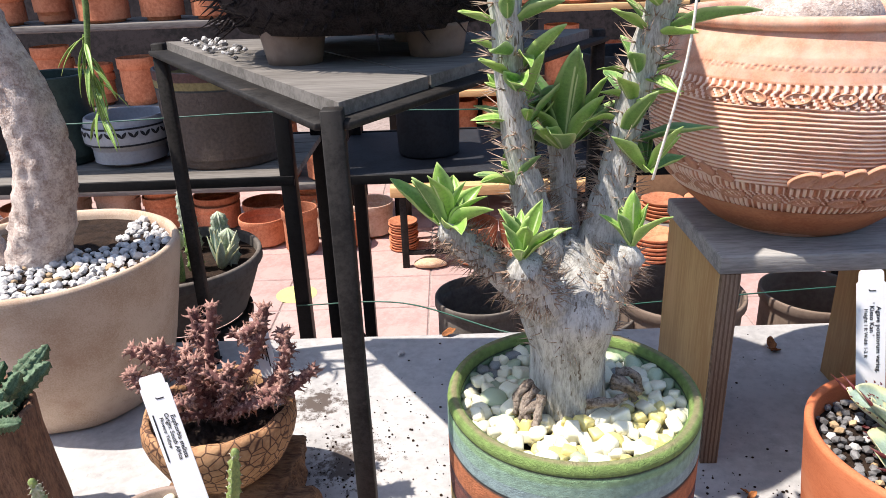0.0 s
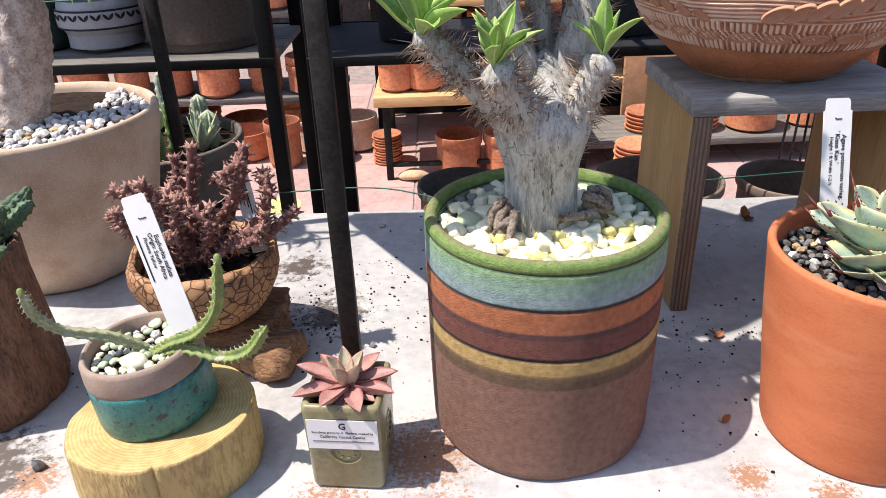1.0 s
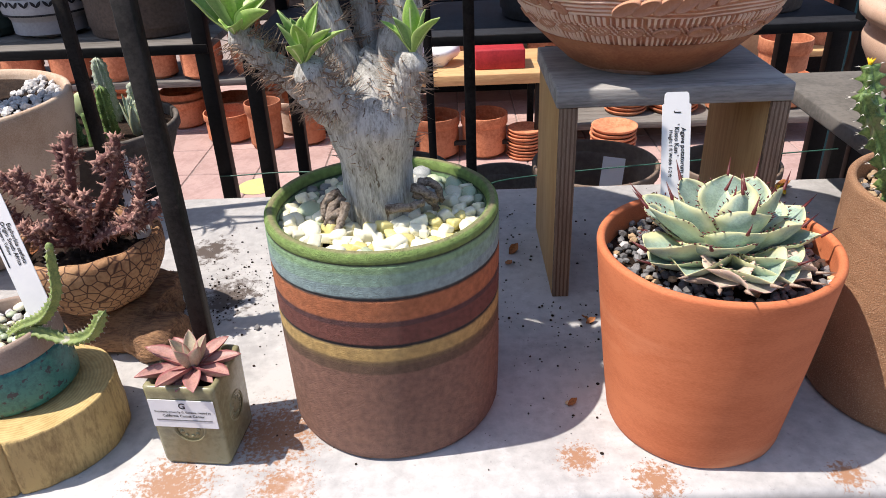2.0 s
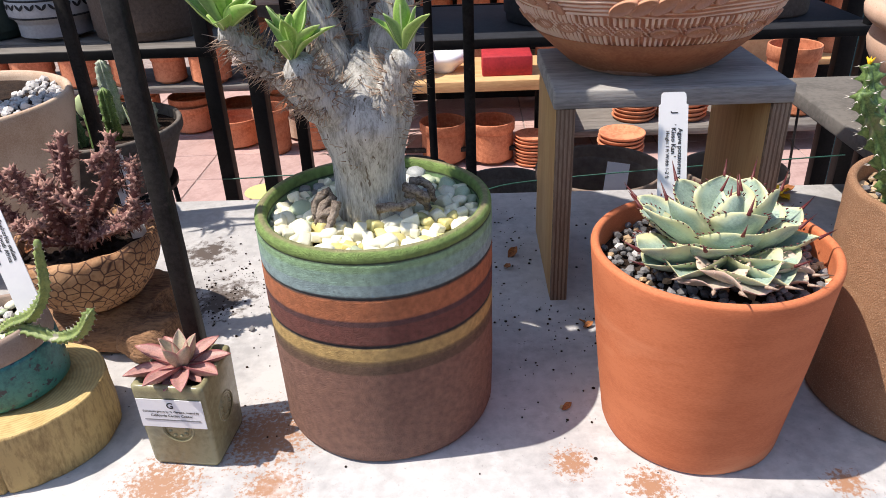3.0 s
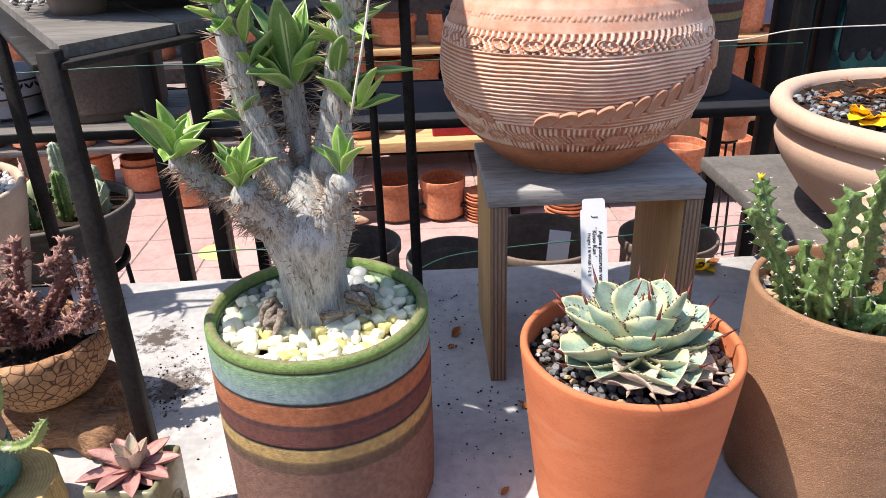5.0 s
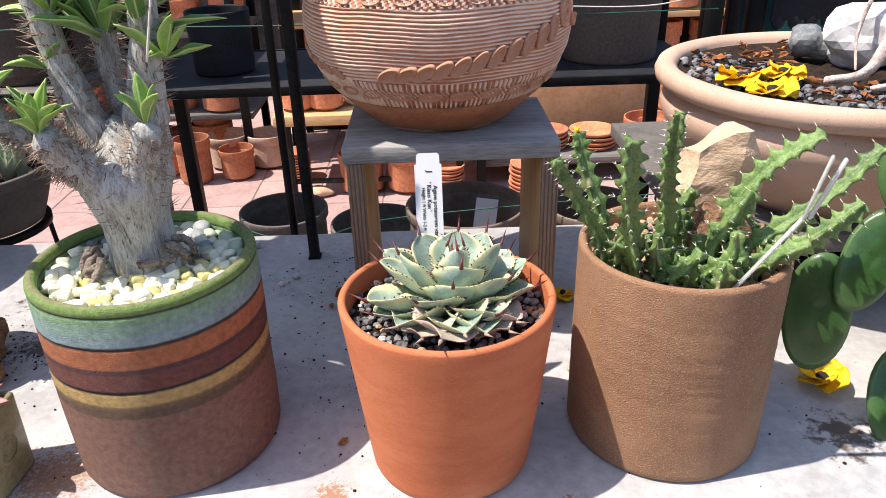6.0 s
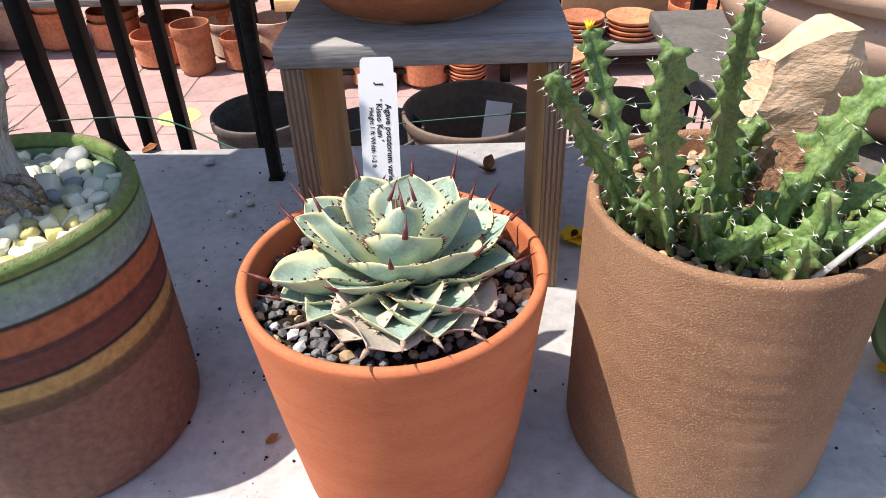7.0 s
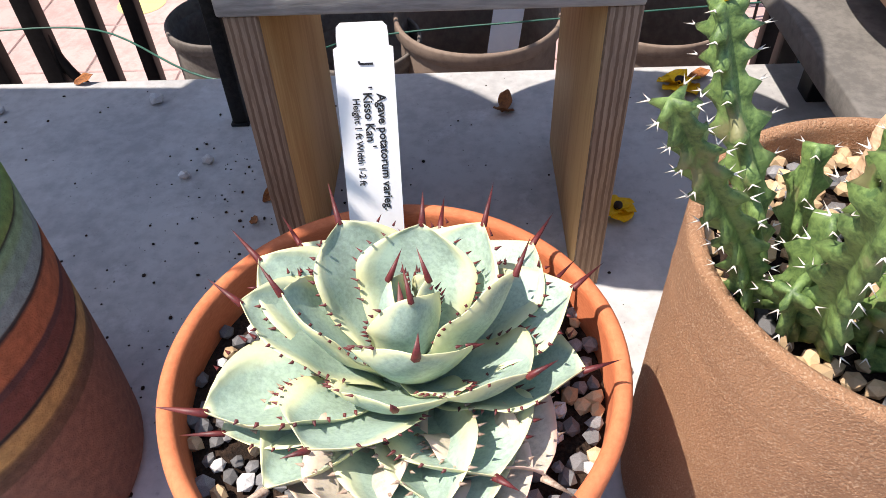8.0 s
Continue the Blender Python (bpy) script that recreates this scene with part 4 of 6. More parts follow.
    # withered skirt
    grow(5, (0.441, 0.474, 0.214), 0.050, 0.000, 8, 0.018)
    grow(3, (0.424, 0.468, 0.212), 0.056, -0.001, -14, 0.018)
    grow(3, (0.400, 0.482, 0.206), 0.050, -0.001, 16, 0.018)
    grow(5, (0.378, 0.500, 0.209), 0.046, 0.000, 12, 0.016)
    grow(5, (0.464, 0.482, 0.209), 0.050, 0.000, -10, 0.018)
    grow(3, (0.496, 0.506, 0.206), 0.052, -0.001, -16, 0.018)
    grow(3, (0.482, 0.490, 0.203), 0.040, -0.003, 20, 0.018)
    core = bmesh.new()
    spike(core, (0, 0, 0.036), (0.0, -0.1, 1), 0.042, 0.0045, 8)
    part("bud", core, SPINE_RED, ob, "dark red central spine")
    part("heart", stone(2, (0.034, 0.034, 0.06), 0.1), AGAVE, ob)


agave()


def plant_label(at, turn, width, height, lines, letter, title, thick=0.0008):
    """A white plastic plant stake with notched shoulders; text reads downwards. at: the middle of its top edge."""
    ob = thing("plant_label", at, title, "plant label", "white plastic plant labels")
    ob.rotation_euler = [radians(a) for a in turn]
    w, n = width / 2, width * 0.07
    outline = [(-w + n * 2.2, 0), (w - n * 2.2, 0), (w - n * 1.2, -n), (w - n, -n * 3), (w - n, -n * 5.5), (w, -n * 6), (w, -height), (-w, -height), (-w, -n * 6), (-w + n, -n * 5.5), (-w + n, -n * 3), (-w + n * 1.2, -n)]
    bm = bmesh.new()
    face = bm.faces.new([bm.verts.new((x, 0, z)) for x, z in outline])
    new_part = bmesh.ops.extrude_face_region(bm, geom=[face])
    bmesh.ops.translate(bm, vec=(0, thick, 0), verts=[v for v in new_part["geom"] if isinstance(v, bmesh.types.BMVert)])
    bmesh.ops.recalc_face_normals(bm, faces=bm.faces)
    stake = part("stake", bm, WHITE, ob, smooth=False)
    down = Matrix(((0, 1, 0, 0), (0, 0, -1, 0), (-1, 0, 0, 0), (0, 0, 0, 1)))
    for x, z, size, text in lines:
        if text:
            words("printed_line", text, size, Matrix.Translation((x, -0.0004, z)) @ down, stake)
    for x, z, length, tall in letter:
        part("printed_bar", slab(tall, 0.0003, length, 0, at=(x, -0.0003, z - length)), INK, stake, smooth=False)
    return ob


plant_label((0.414, 0.693, 0.3095), (-18, 1.5, 5), 0.0302, 0.125, [
    (0.0052, -0.036, 0.0066, "Agave potatorum varieg."), (-0.0018, -0.032, 0.0066, "' Kisso Kan '"), (-0.0074, -0.038, 0.0050, "Height 1 ft Width 1-2 ft"), (-0.0012, -0.0195, 0.0080, "J")], [],
    "white plastic plant label standing behind an agave")


# ---- thorny stems in the tan pot ----
def tan_pot():
    ob = thing("cylinder_pot", (0.6780, 0.602, 0), "tan gritty stoneware cylinder pot with throwing rings", "flower pot")

    def rings(r, z, a):
        return (r + 0.0004 * noise.noise((math.cos(a) * 0.35, math.sin(a) * 0.35, z * 150 + a * 0.9)) * (1.5 if 0.06 < z < 0.20 else 0.6), z)

    part("body", lathe(pot_profile(0.1085, 0.1075, 0.236, 0.009, 0.030, steps=70, foot=0.006), 96, fn=rings, caps=False), TAN, ob)
    part("soil", disc(0.0990, 0.212), SOIL, ob)
    rng = random.Random(31)
    strew(ob, GRIT["tan"] * 4 + GRIT["dark"], ring_spots(rng, 290, 0.02, 0.0970, 0.2155, 0.009, 0.015, apart=0.62), rng, "gravel")


tan_pot()


def ribbed_stem(parent, pts, r, ribs, material, thorn_mat, thorn, pitch, name="stem", twist=0.0, tooth=0.35, seg=None, thin_tip=0.75):
    """A stem with wavy ribs and a pair of thorns on every tooth."""
    n = max(10, int(sum((Vector(b) - Vector(a)).length for a, b in zip(pts, pts[1:])) / pitch) * 4)
    seg = seg or ribs * 6
    teeth = n / 4

    def rad(s, a):
        crest = (0.5 + 0.5 * math.cos(a * ribs + twist * s)) ** 1.6
        wav = (0.5 + 0.5 * math.cos(2 * math.pi * teeth * s)) ** 2 * (1 + 0.6 * noise.noise((s * teeth * 0.9, math.cos(a) * 2, pts[0][0] * 70)))
        grow = (1 + 0.22 * noise.noise((s * 5, pts[-1][0] * 90, a * 0.3))) * min(1, 0.75 + s * 2) * (1 - (1 - thin_tip) * s) * (1 if s < 0.97 else 0.7)
        return r * grow * (0.32 + crest * (0.42 + tooth * wav))

    bm, th = bmesh.new(), bmesh.new()
    line, fr = sweep(bm, pts, rad, n, seg)
    stem = part(name, bm, material, parent)
    for k in range(1, int(teeth) + 1):
        i = min(n, k * 4)
        for j in range(ribs):
            a = (2 * math.pi * j - twist * i / n) / ribs
            out = fr[i][1] * math.cos(a) + fr[i][2] * math.sin(a)
            side = fr[i][0].cross(out)
            for q in (-1, 1):
                spike(th, line[i] + out * rad(i / n, a) * 0.95, out + side * 0.55 * q + fr[i][0] * 0.15, thorn * (0.8 + 0.4 * noise.noise(line[i] * 900)), thorn * 0.075, 4)
    part("thorns", th, thorn_mat, stem, "pale thorns", kind="stuff")
    return stem


def thorny_euphorbia():
    base = Vector((0.676, 0.598, 0.216))
    ob = thing("thorny_euphorbia", base, "thorny green candelabra succulent with many angular stems", "plant")
    stems = [
        ((0.595, 0.580, 0.222), (0.580, 0.580, 0.262), (0.555, 0.578, 0.304), (0.536, 0.576, 0.337)),
        ((0.602, 0.600, 0.222), (0.588, 0.607, 0.275), (0.572, 0.620, 0.318), (0.565, 0.627, 0.348)),
        ((0.618, 0.560, 0.222), (0.606, 0.545, 0.275), (0.592, 0.522, 0.330), (0.587, 0.508, 0.378)),
        ((0.644, 0.565, 0.222), (0.642, 0.556, 0.285), (0.634, 0.544, 0.340), (0.635, 0.536, 0.392)),
        ((0.689, 0.604, 0.218), (0.715, 0.596, 0.270), (0.747, 0.584, 0.321), (0.786, 0.574, 0.356)),
        ((0.699, 0.574, 0.218), (0.744, 0.560, 0.261), (0.799, 0.556, 0.304), (0.838, 0.559, 0.345)),
        ((0.689, 0.559, 0.218), (0.734, 0.539, 0.239), (0.779, 0.529, 0.274), (0.811, 0.526, 0.304)),
        ((0.669, 0.574, 0.218), (0.689, 0.559, 0.248), (0.705, 0.554, 0.282), (0.721, 0.556, 0.307)),
        ((0.649, 0.564, 0.218), (0.641, 0.549, 0.239), (0.631, 0.539, 0.257)),
        ((0.619, 0.579, 0.218), (0.605, 0.564, 0.239), (0.595, 0.556, 0.258)),
        ((0.659, 0.609, 0.218), (0.667, 0.606, 0.261), (0.683, 0.602, 0.291)),
        ((0.719, 0.564, 0.218), (0.741, 0.536, 0.249), (0.765, 0.518, 0.268)),
        ((0.674, 0.549, 0.218), (0.689, 0.534, 0.240), (0.707, 0.522, 0.256)),
        ((0.639, 0.554, 0.218), (0.654, 0.534, 0.237), (0.667, 0.524, 0.261)),
        ((0.729, 0.594, 0.218), (0.764, 0.584, 0.244), (0.795, 0.578, 0.271)),
    ]
    for k, pts in enumerate(stems):
        ribbed_stem(ob, [Vector(p) - base for p in pts], 0.0104 + 0.0014 * ((k * 7) % 5 - 2) / 2, 3 if k % 3 else 4, CACTUS, THORN, 0.0062, 0.0135 + 0.002 * (k % 3), twist=1.6 + 0.7 * (k % 4), tooth=0.72, thin_tip=0.95)
    rng = random.Random(17)
    for k in range(22):
        a, q = rng.uniform(0, 6.283), rng.uniform(0.012, 0.074)
        x, y = q * math.cos(a), q * math.sin(a) - 0.012
        lean = Vector((x, y, 0)).normalized()
        ribbed_stem(ob, [(x * 0.8, y * 0.8, -0.004), Vector((x, y, 0.014)) + lean * 0.004, Vector((x, y, 0.03 + rng.uniform(0, 0.035))) + lean * rng.uniform(0.0, 0.014)], rng.uniform(0.0080, 0.0105), 3 + k % 2, CACTUS, THORN, 0.0060, 0.0125, twist=1.5, tooth=0.7, thin_tip=0.9)
    tip = bmesh.new()
    for k in range(7):
        spike(tip, Vector((0.565, 0.627, 0.350)) - base, (math.cos(k), math.sin(k), 1.4), 0.007, 0.0018, 5)
    part("flower_bud", tip, PETAL, ob, "small yellow bud")
    rock = thing("sandstone", (0.722, 0.648, 0.2135), "pale orange sandstone slab standing in a pot", "rock")
    part("rock", split_rock(9, (0.094, 0.042, 0.126), (((0.1, 0, 1.0), (-0.42, 0, 0.9)), ((0.30, 0, 0.95), (0.85, 0.1, 0.55)), ((-0.42, 0, 0.4), (-0.95, -0.1, 0.30)), ((0, -0.35, 0.6), (-0.15, -0.95, 0.30)), ((0.25, -0.3, 0.7), (0.55, -0.8, 0.1)))), ROCK, rock, smooth=False)
    rock2 = thing("sandstone", (0.712, 0.590, 0.2135), "small split brown stone leaning in a pot", "rock")
    part("rock", split_rock(4, (0.060, 0.035, 0.062), (((0.2, 0, 0.95), (0.5, 0, 0.85)), ((-0.35, 0, 0.5), (-0.9, -0.2, 0.4)), ((0, -0.3, 0.6), (0.1, -0.9, 0.4)))), DRIFT, rock2, smooth=False)
    stick = thing("label_holder", (0.688, 0.512, 0.2145), "clear plastic label holder with a forked top", "label holder")
    part("rod", bar((0, 0, 0), (0.058, -0.012, 0.095), 0.005, 0.003), clear, stick)
    part("prong", bar((0.055, -0.012, 0.090), (0.066, -0.018, 0.150), 0.007, 0.003), clear, stick)
    part("prong", bar((0.060, -0.012, 0.090), (0.078, -0.018, 0.147), 0.007, 0.003), clear, stick)
    for p in stick.children:
        p.visible_shadow = True


thorny_euphorbia()


# ---- small square pot with a rosette ----
def square_pot():
    ob = thing("square_pot", (-0.0790, 0.537, 0), "small olive glazed square pot with a pressed medallion", "flower pot")
    ob.rotation_euler = (0, 0, radians(-6))
    bm = bmesh.new()
    rows = [(0.029, 0.0), (0.0335, 0.002), (0.0345, 0.006), (0.0362, 0.094), (0.0362, 0.0985), (0.0345, 0.1005), (0.0315, 0.1005), (0.0300, 0.098), (0.0295, 0.082)]
    rings = []
    for w, z in rows:
        c, k = 0.005, []
        for sx, sy, a0 in ((1, 1, 0), (-1, 1, 90), (-1, -1, 180), (1, -1, 270)):
            for a in (0, 30, 60, 90):
                k.append(bm.verts.new((sx * (w - c) + c * math.cos(radians(a0 + a)), sy * (w - c) + c * math.sin(radians(a0 + a)), z)))
        rings.append(k)
    for lo, hi in zip(rings, rings[1:]):
        for k in range(16):
            bm.faces.new((lo[k], lo[(k + 1) % 16], hi[(k + 1) % 16], hi[k]))
    bm.faces.new(rings[0][::-1])
    part("body", bm, OLIVE, ob)
    part("soil", slab(0.0595, 0.0595, 0.004, 0, at=(0, 0, 0.0815)), SOIL, ob)
    for turn in (0, 90):
        med = lathe([(0.0165, 0.0), (0.0165, 0.0012), (0.0150, 0.0012), (0.0145, 0.0004), (0.0135, 0.0004), (0.013, 0.0010)], 28, caps=False)
        for k in range(9):
            a = k * 0.7
            bmesh.ops.create_icosphere(med, subdivisions=1, radius=0.0026, matrix=Matrix.Translation((0.009 * math.cos(a), 0.009 * math.sin(a), 0.0002)) @ Matrix.Diagonal((1, 1, 0.5, 1)))
        bmesh.ops.transform(med, matrix=Matrix.Rotation(radians(turn), 4, "Z") @ Matrix.Translation((0.002, -0.0349, 0.049)) @ Matrix.Rotation(radians(90), 4, "X"), verts=med.verts)
        part("medallion", med, OLIVE, ob, "pressed round seal")
    tag = part("paper_tag", slab(0.0655, 0.0006, 0.0335, 0, at=(0.0006, -0.0372, 0.0530)), WHITE, ob, "white printed paper tag", smooth=False)
    up = Matrix(((1, 0, 0, 0), (0, 0, -1, 0), (0, 1, 0, 0), (0, 0, 0, 1)))
    words("printed_line", "G", 0.0098, Matrix.Translation((0.001, -0.0378, 0.0765)) @ up, tag, align="CENTER")
    words("printed_line", "Succulents grown by G. Gardens, created by", 0.0033, Matrix.Translation((0.0006, -0.0378, 0.0712)) @ up, tag, align="CENTER", space=0.96)
    words("printed_line", "California Cactus Center", 0.0042, Matrix.Translation((0.0006, -0.0378, 0.0662)) @ up, tag, align="CENTER")
    part("printed_bar", slab(0.056, 0.0003, 0.0014, 0, at=(0.0006, -0.0377, 0.0615)), mat("grey_ink", (0.3, 0.3, 0.32), rough=0.7), tag, smooth=False)


square_pot()


def rosette():
    ob = thing("rosette_succulent", (-0.0785, 0.538, 0.074), "dusky pink and sage rosette succulent in a square pot", "plant")
    rng = random.Random(3)
    pink = mesh_of("leaf", blade(0.052, 0.018, 0.5, -0.02, thick=0.9, peak=0.58, tail=0.5), ROSE)
    sage = mesh_of("leaf", blade(0.038, 0.016, 0.6, 0.1, thick=0.9, peak=0.5, tail=0.6), ROSE_PALE)
    for k in range(5):
        piece("leaf", sage, ob, aim((0, 0, 0.024), 90 + k * 72 - 60, 54, 0) @ Matrix.Scale(0.95, 4))
    for k in range(9):
        piece("leaf", pink, ob, aim((0, 0, 0.024), 8 + k * 40, 14 + rng.uniform(-7, 9), rng.uniform(-15, 15)) @ Matrix.Scale(rng.uniform(0.85, 1.08), 4))
    for k in range(4):
        piece("leaf", pink, ob, aim((0, -0.004, 0.024), 235 + k * 28, 2, rng.uniform(-15, 15)) @ Matrix.Scale(0.7, 4), "curled red lower leaf")
    piece("leaf", mesh_of("leaf", blade(0.034, 0.02, 0.2, -0.3, peak=0.5), AGAVE_DRY), ob, aim((0, -0.008, 0.026), 225, -4), "withered pale leaf")
    bm = bmesh.new()
    sweep(bm, [(0, 0, -0.002), (0.001, 0, 0.01), (0, 0, 0.022)], lambda s, a: 0.006, 6, 8)
    part("stem", bm, PINKSTEM, ob).location = (0, 0, 0.008)


rosette()


# ---- log slice, teal pot, trailing stems ----
def log_slice():
    ob = thing("log_slice", (-0.262, 0.545, 0), "pale peeled log slice with cracks and growth rings", "log")

    def uneven(r, z, a):
        return (r + 0.0045 * math.sin(a * 2 + 0.6) + 0.0022 * noise.noise((math.cos(a) * 4, math.sin(a) * 4, z * 6)) - 0.006 * max(0, 1 - abs(((a - 4.9 + math.pi) % 6.2832) - math.pi) / 0.025), z)

    part("bark_side", lathe([(0.082, 0.0), (0.084, 0.003), (0.0845, 0.02), (0.0835, 0.045), (0.0835, 0.064), (0.0830, 0.0660), (0.0820, 0.0667)], 160, fn=uneven, caps=False), STUMP_SIDE, ob)
    m = mat("end_grain", (0.62, 0.46, 0.20), (0.50, 0.34, 0.13), scale=14, rough=0.75)
    n, l = m.node_tree.nodes, m.node_tree.links
    co, wv, mx = n.new("ShaderNodeTexCoord"), n.new("ShaderNodeTexWave"), n.new("ShaderNodeMixRGB")
    wv.wave_type, wv.rings_direction = "RINGS", "Z"
    wv.inputs["Scale"].default_value, wv.inputs["Distortion"].default_value, wv.inputs["Detail"].default_value = 90, 3, 2
    l.new(co.outputs["Object"], wv.inputs["Vector"])
    src = n["Principled BSDF"].inputs["Base Color"].links[0].from_socket
    mx.blend_type, mx.inputs["Fac"].default_value = "MULTIPLY", 0.22
    l.new(src, mx.inputs["Color1"])
    l.new(wv.outputs["Color"], mx.inputs["Color2"])
    l.new(mx.outputs["Color"], n["Principled BSDF"].inputs["Base Color"])
    face = disc(1.0, 0.0, 160, 0.0, 10)
    for v in face.verts:
        q, a = math.hypot(v.co.x, v.co.y), math.atan2(v.co.y, v.co.x) % (2 * math.pi)
        edge = uneven(0.0820, 0.0667, a)[0]
        v.co = Vector((math.cos(a) * edge * q, math.sin(a) * edge * q, 0.0667 + 0.0006 * (1 - q)))
    part("cut_face", face, m, ob, "sawn face with rings")


log_slice()


def teal_pot():
    ob = thing("teal_pot", (-0.266, 0.556, 0.0668), "half-glazed teal pot with raw grey clay rim", "flower pot")
    ob.rotation_euler = (radians(1), radians(-4), 0)
    part("glazed_body", lathe([(0.03, 0.0), (0.050, 0.0), (0.0545, 0.003), (0.0555, 0.01), (0.0552, 0.046), (0.0548, 0.0505), (0.052, 0.051)], 72, wobble=0.0008, caps=False), TEAL, ob, "speckled teal glaze")
    rough = [(0.0535, 0.0495), (0.0546, 0.052), (0.0550, 0.056), (0.0540, 0.072), (0.0525, 0.0755), (0.0495, 0.0765), (0.0478, 0.074), (0.0470, 0.055)]
    part("raw_rim", lathe(rough, 72, wobble=0.001, caps=False), RAWCLAY, ob, "unglazed grey clay rim")
    part("soil", disc(0.048, 0.060), SOIL, ob)
    rng = random.Random(51)
    strew(ob, PEB["pale"] * 2 + PEB["green"] * 2 + GRIT["white"], ring_spots(rng, 75, 0.0, 0.044, 0.064, 0.008, 0.014, apart=0.78), rng)
    piece("pebble", PEB["pale"][0], ob, Matrix.Translation((0.002, -0.022, 0.070)) @ Matrix.Scale(0.026, 4), "large tan pebble")


teal_pot()


def trailing_stems():
    base = Vector((-0.266, 0.556, 0.130))
    ob = thing("trailing_euphorbia", base, "toothed green succulent arms spreading from a teal pot", "plant")
    arms = [
        ([(-0.262, 0.560, 0.128), (-0.290, 0.552, 0.150), (-0.330, 0.540, 0.168), (-0.346, 0.534, 0.190), (-0.349, 0.532, 0.210)], CACTUS_GREY, 0.0076),
        ([(-0.262, 0.556, 0.128), (-0.238, 0.545, 0.146), (-0.205, 0.535, 0.164), (-0.182, 0.528, 0.196), (-0.173, 0.525, 0.240)], ARM, 0.0080),
        ([(-0.258, 0.553, 0.128), (-0.225, 0.540, 0.144), (-0.188, 0.530, 0.140), (-0.162, 0.526, 0.148), (-0.143, 0.524, 0.172)], ARM, 0.0092),
    ]
    for pts, m, r in arms:
        ribbed_stem(ob, [Vector(p) - base for p in pts], r, 4, m, THORN, 0.0024, 0.0075, "arm", twist=0.5, tooth=0.26, seg=20, thin_tip=0.85)
    for k, (x, y, z) in enumerate(((-0.349, 0.532, 0.212), (-0.1725, 0.525, 0.242))):
        part("tip", stone(k, (0.007, 0.006, 0.010), 0.2), ARM, ob, "bright green growing tip").location = Vector((x, y, z)) - base


trailing_stems()
plant_label((-0.266, 0.602, 0.270), (-15, -14, 4), 0.0265, 0.135, [
    (0.0058, -0.040, 0.0058, "Euphorbia stellata"), (0.0004, -0.037, 0.0056, "Origin: South Africa"), (-0.0047, -0.040, 0.0046, "Flowers: Yellow"), (0.0000, -0.0215, 0.0080, "J")],
    [(-0.0096, -0.036, 0.046, 0.0012)], "white plastic plant label leaning in a teal pot")


# ---- pink spiny plant in a cracked bowl on driftwood ----
def driftwood():
    ob = thing("driftwood", (-0.262, 0.752, 0), "rugged brown driftwood block under a bowl", "driftwood")
    bm = crag(14, (0.185, 0.150, 0.0735), 5)
    for v in bm.verts:
        v.co.x += 0.006 * noise.noise(v.co * 60)
        v.co.y += 0.006 * noise.noise(v.co * 60 + Vector((3, 0, 0)))
    part("block", bm, DRIFT, ob)
    knot = crag(31, (0.085, 0.070, 0.060), 4)
    for v in knot.verts:
        v.co += Vector((0.070, -0.050, 0.0)) + Vector((noise.noise(v.co * 50), noise.noise(v.co * 50 + Vector((5, 0, 0))), 0)) * 0.006
    part("knot", knot, DRIFT, ob, "gnarled brown wood knot")


driftwood()


def cracked_bowl():
    ob = thing("cracked_bowl", (-0.268, 0.752, 0.051), "crackled ochre clay bowl with a ragged rim", "flower pot")
    m = mat("crackled_clay", (0.50, 0.29, 0.15), (0.34, 0.17, 0.08), scale=18, rough=0.85, bump=0.7, dist=0.004)
    n, l = m.node_tree.nodes, m.node_tree.links
    co, vo, rp, mx = n.new("ShaderNodeTexCoord"), n.new("ShaderNodeTexVoronoi"), n.new("ShaderNodeValToRGB"), n.new("ShaderNodeMixRGB")
    vo.feature, vo.inputs["Scale"].default_value = "DISTANCE_TO_EDGE", 85
    l.new(co.outputs["Object"], vo.inputs["Vector"])
    rp.color_ramp.elements[0].color, rp.color_ramp.elements[1].color = (1, 1, 1, 1), (0, 0, 0, 1)
    rp.color_ramp.elements[0].position, rp.color_ramp.elements[1].position = 0.02, 0.09
    l.new(vo.outputs["Distance"], rp.inputs["Fac"])
    l.new(rp.outputs["Color"], mx.inputs["Fac"])
    l.new(n["Principled BSDF"].inputs["Base Color"].links[0].from_socket, mx.inputs["Color1"])
    mx.inputs["Color2"].default_value = (0.09, 0.04, 0.025, 1)
    l.new(mx.outputs["Color"], n["Principled BSDF"].inputs["Base Color"])
    rows = [(0.03, 0), (0.045, 0.0), (0.058, 0.008), (0.072, 0.024), (0.082, 0.045), (0.086, 0.062), (0.086, 0.078), (0.082, 0.086), (0.076, 0.085), (0.074, 0.075), (0.072, 0.06)]

    def ragged(r, z, a):
        return r + 0.003 * noise.noise((math.cos(a) * 3, math.sin(a) * 3, z * 30)), z + (0.006 * noise.noise((math.cos(a) * 2.5, math.sin(a) * 2.5, 1)) if z > 0.06 else 0)

    part("body", lathe(rows, 90, fn=ragged, caps=False), m, ob)
    part("soil", disc(0.0755, 0.066, rough=0.007), SOIL, ob)
    rng = random.Random(61)
    strew(ob, [mesh_of("clod", chunk(90 + k), SOIL, smooth=False) for k in range(3)], ring_spots(rng, 70, 0, 0.07, 0.068, 0.006, 0.014), rng, "clod")
    piece("dry_leaf", mesh_of("dry_leaf", blade(0.026, 0.017, 0.5, 0.3, peak=0.5, wave=0.05), DRYLEAF), ob, aim((-0.055, -0.03, 0.078), 70, 20), "curled orange dry leaf")


cracked_bowl()


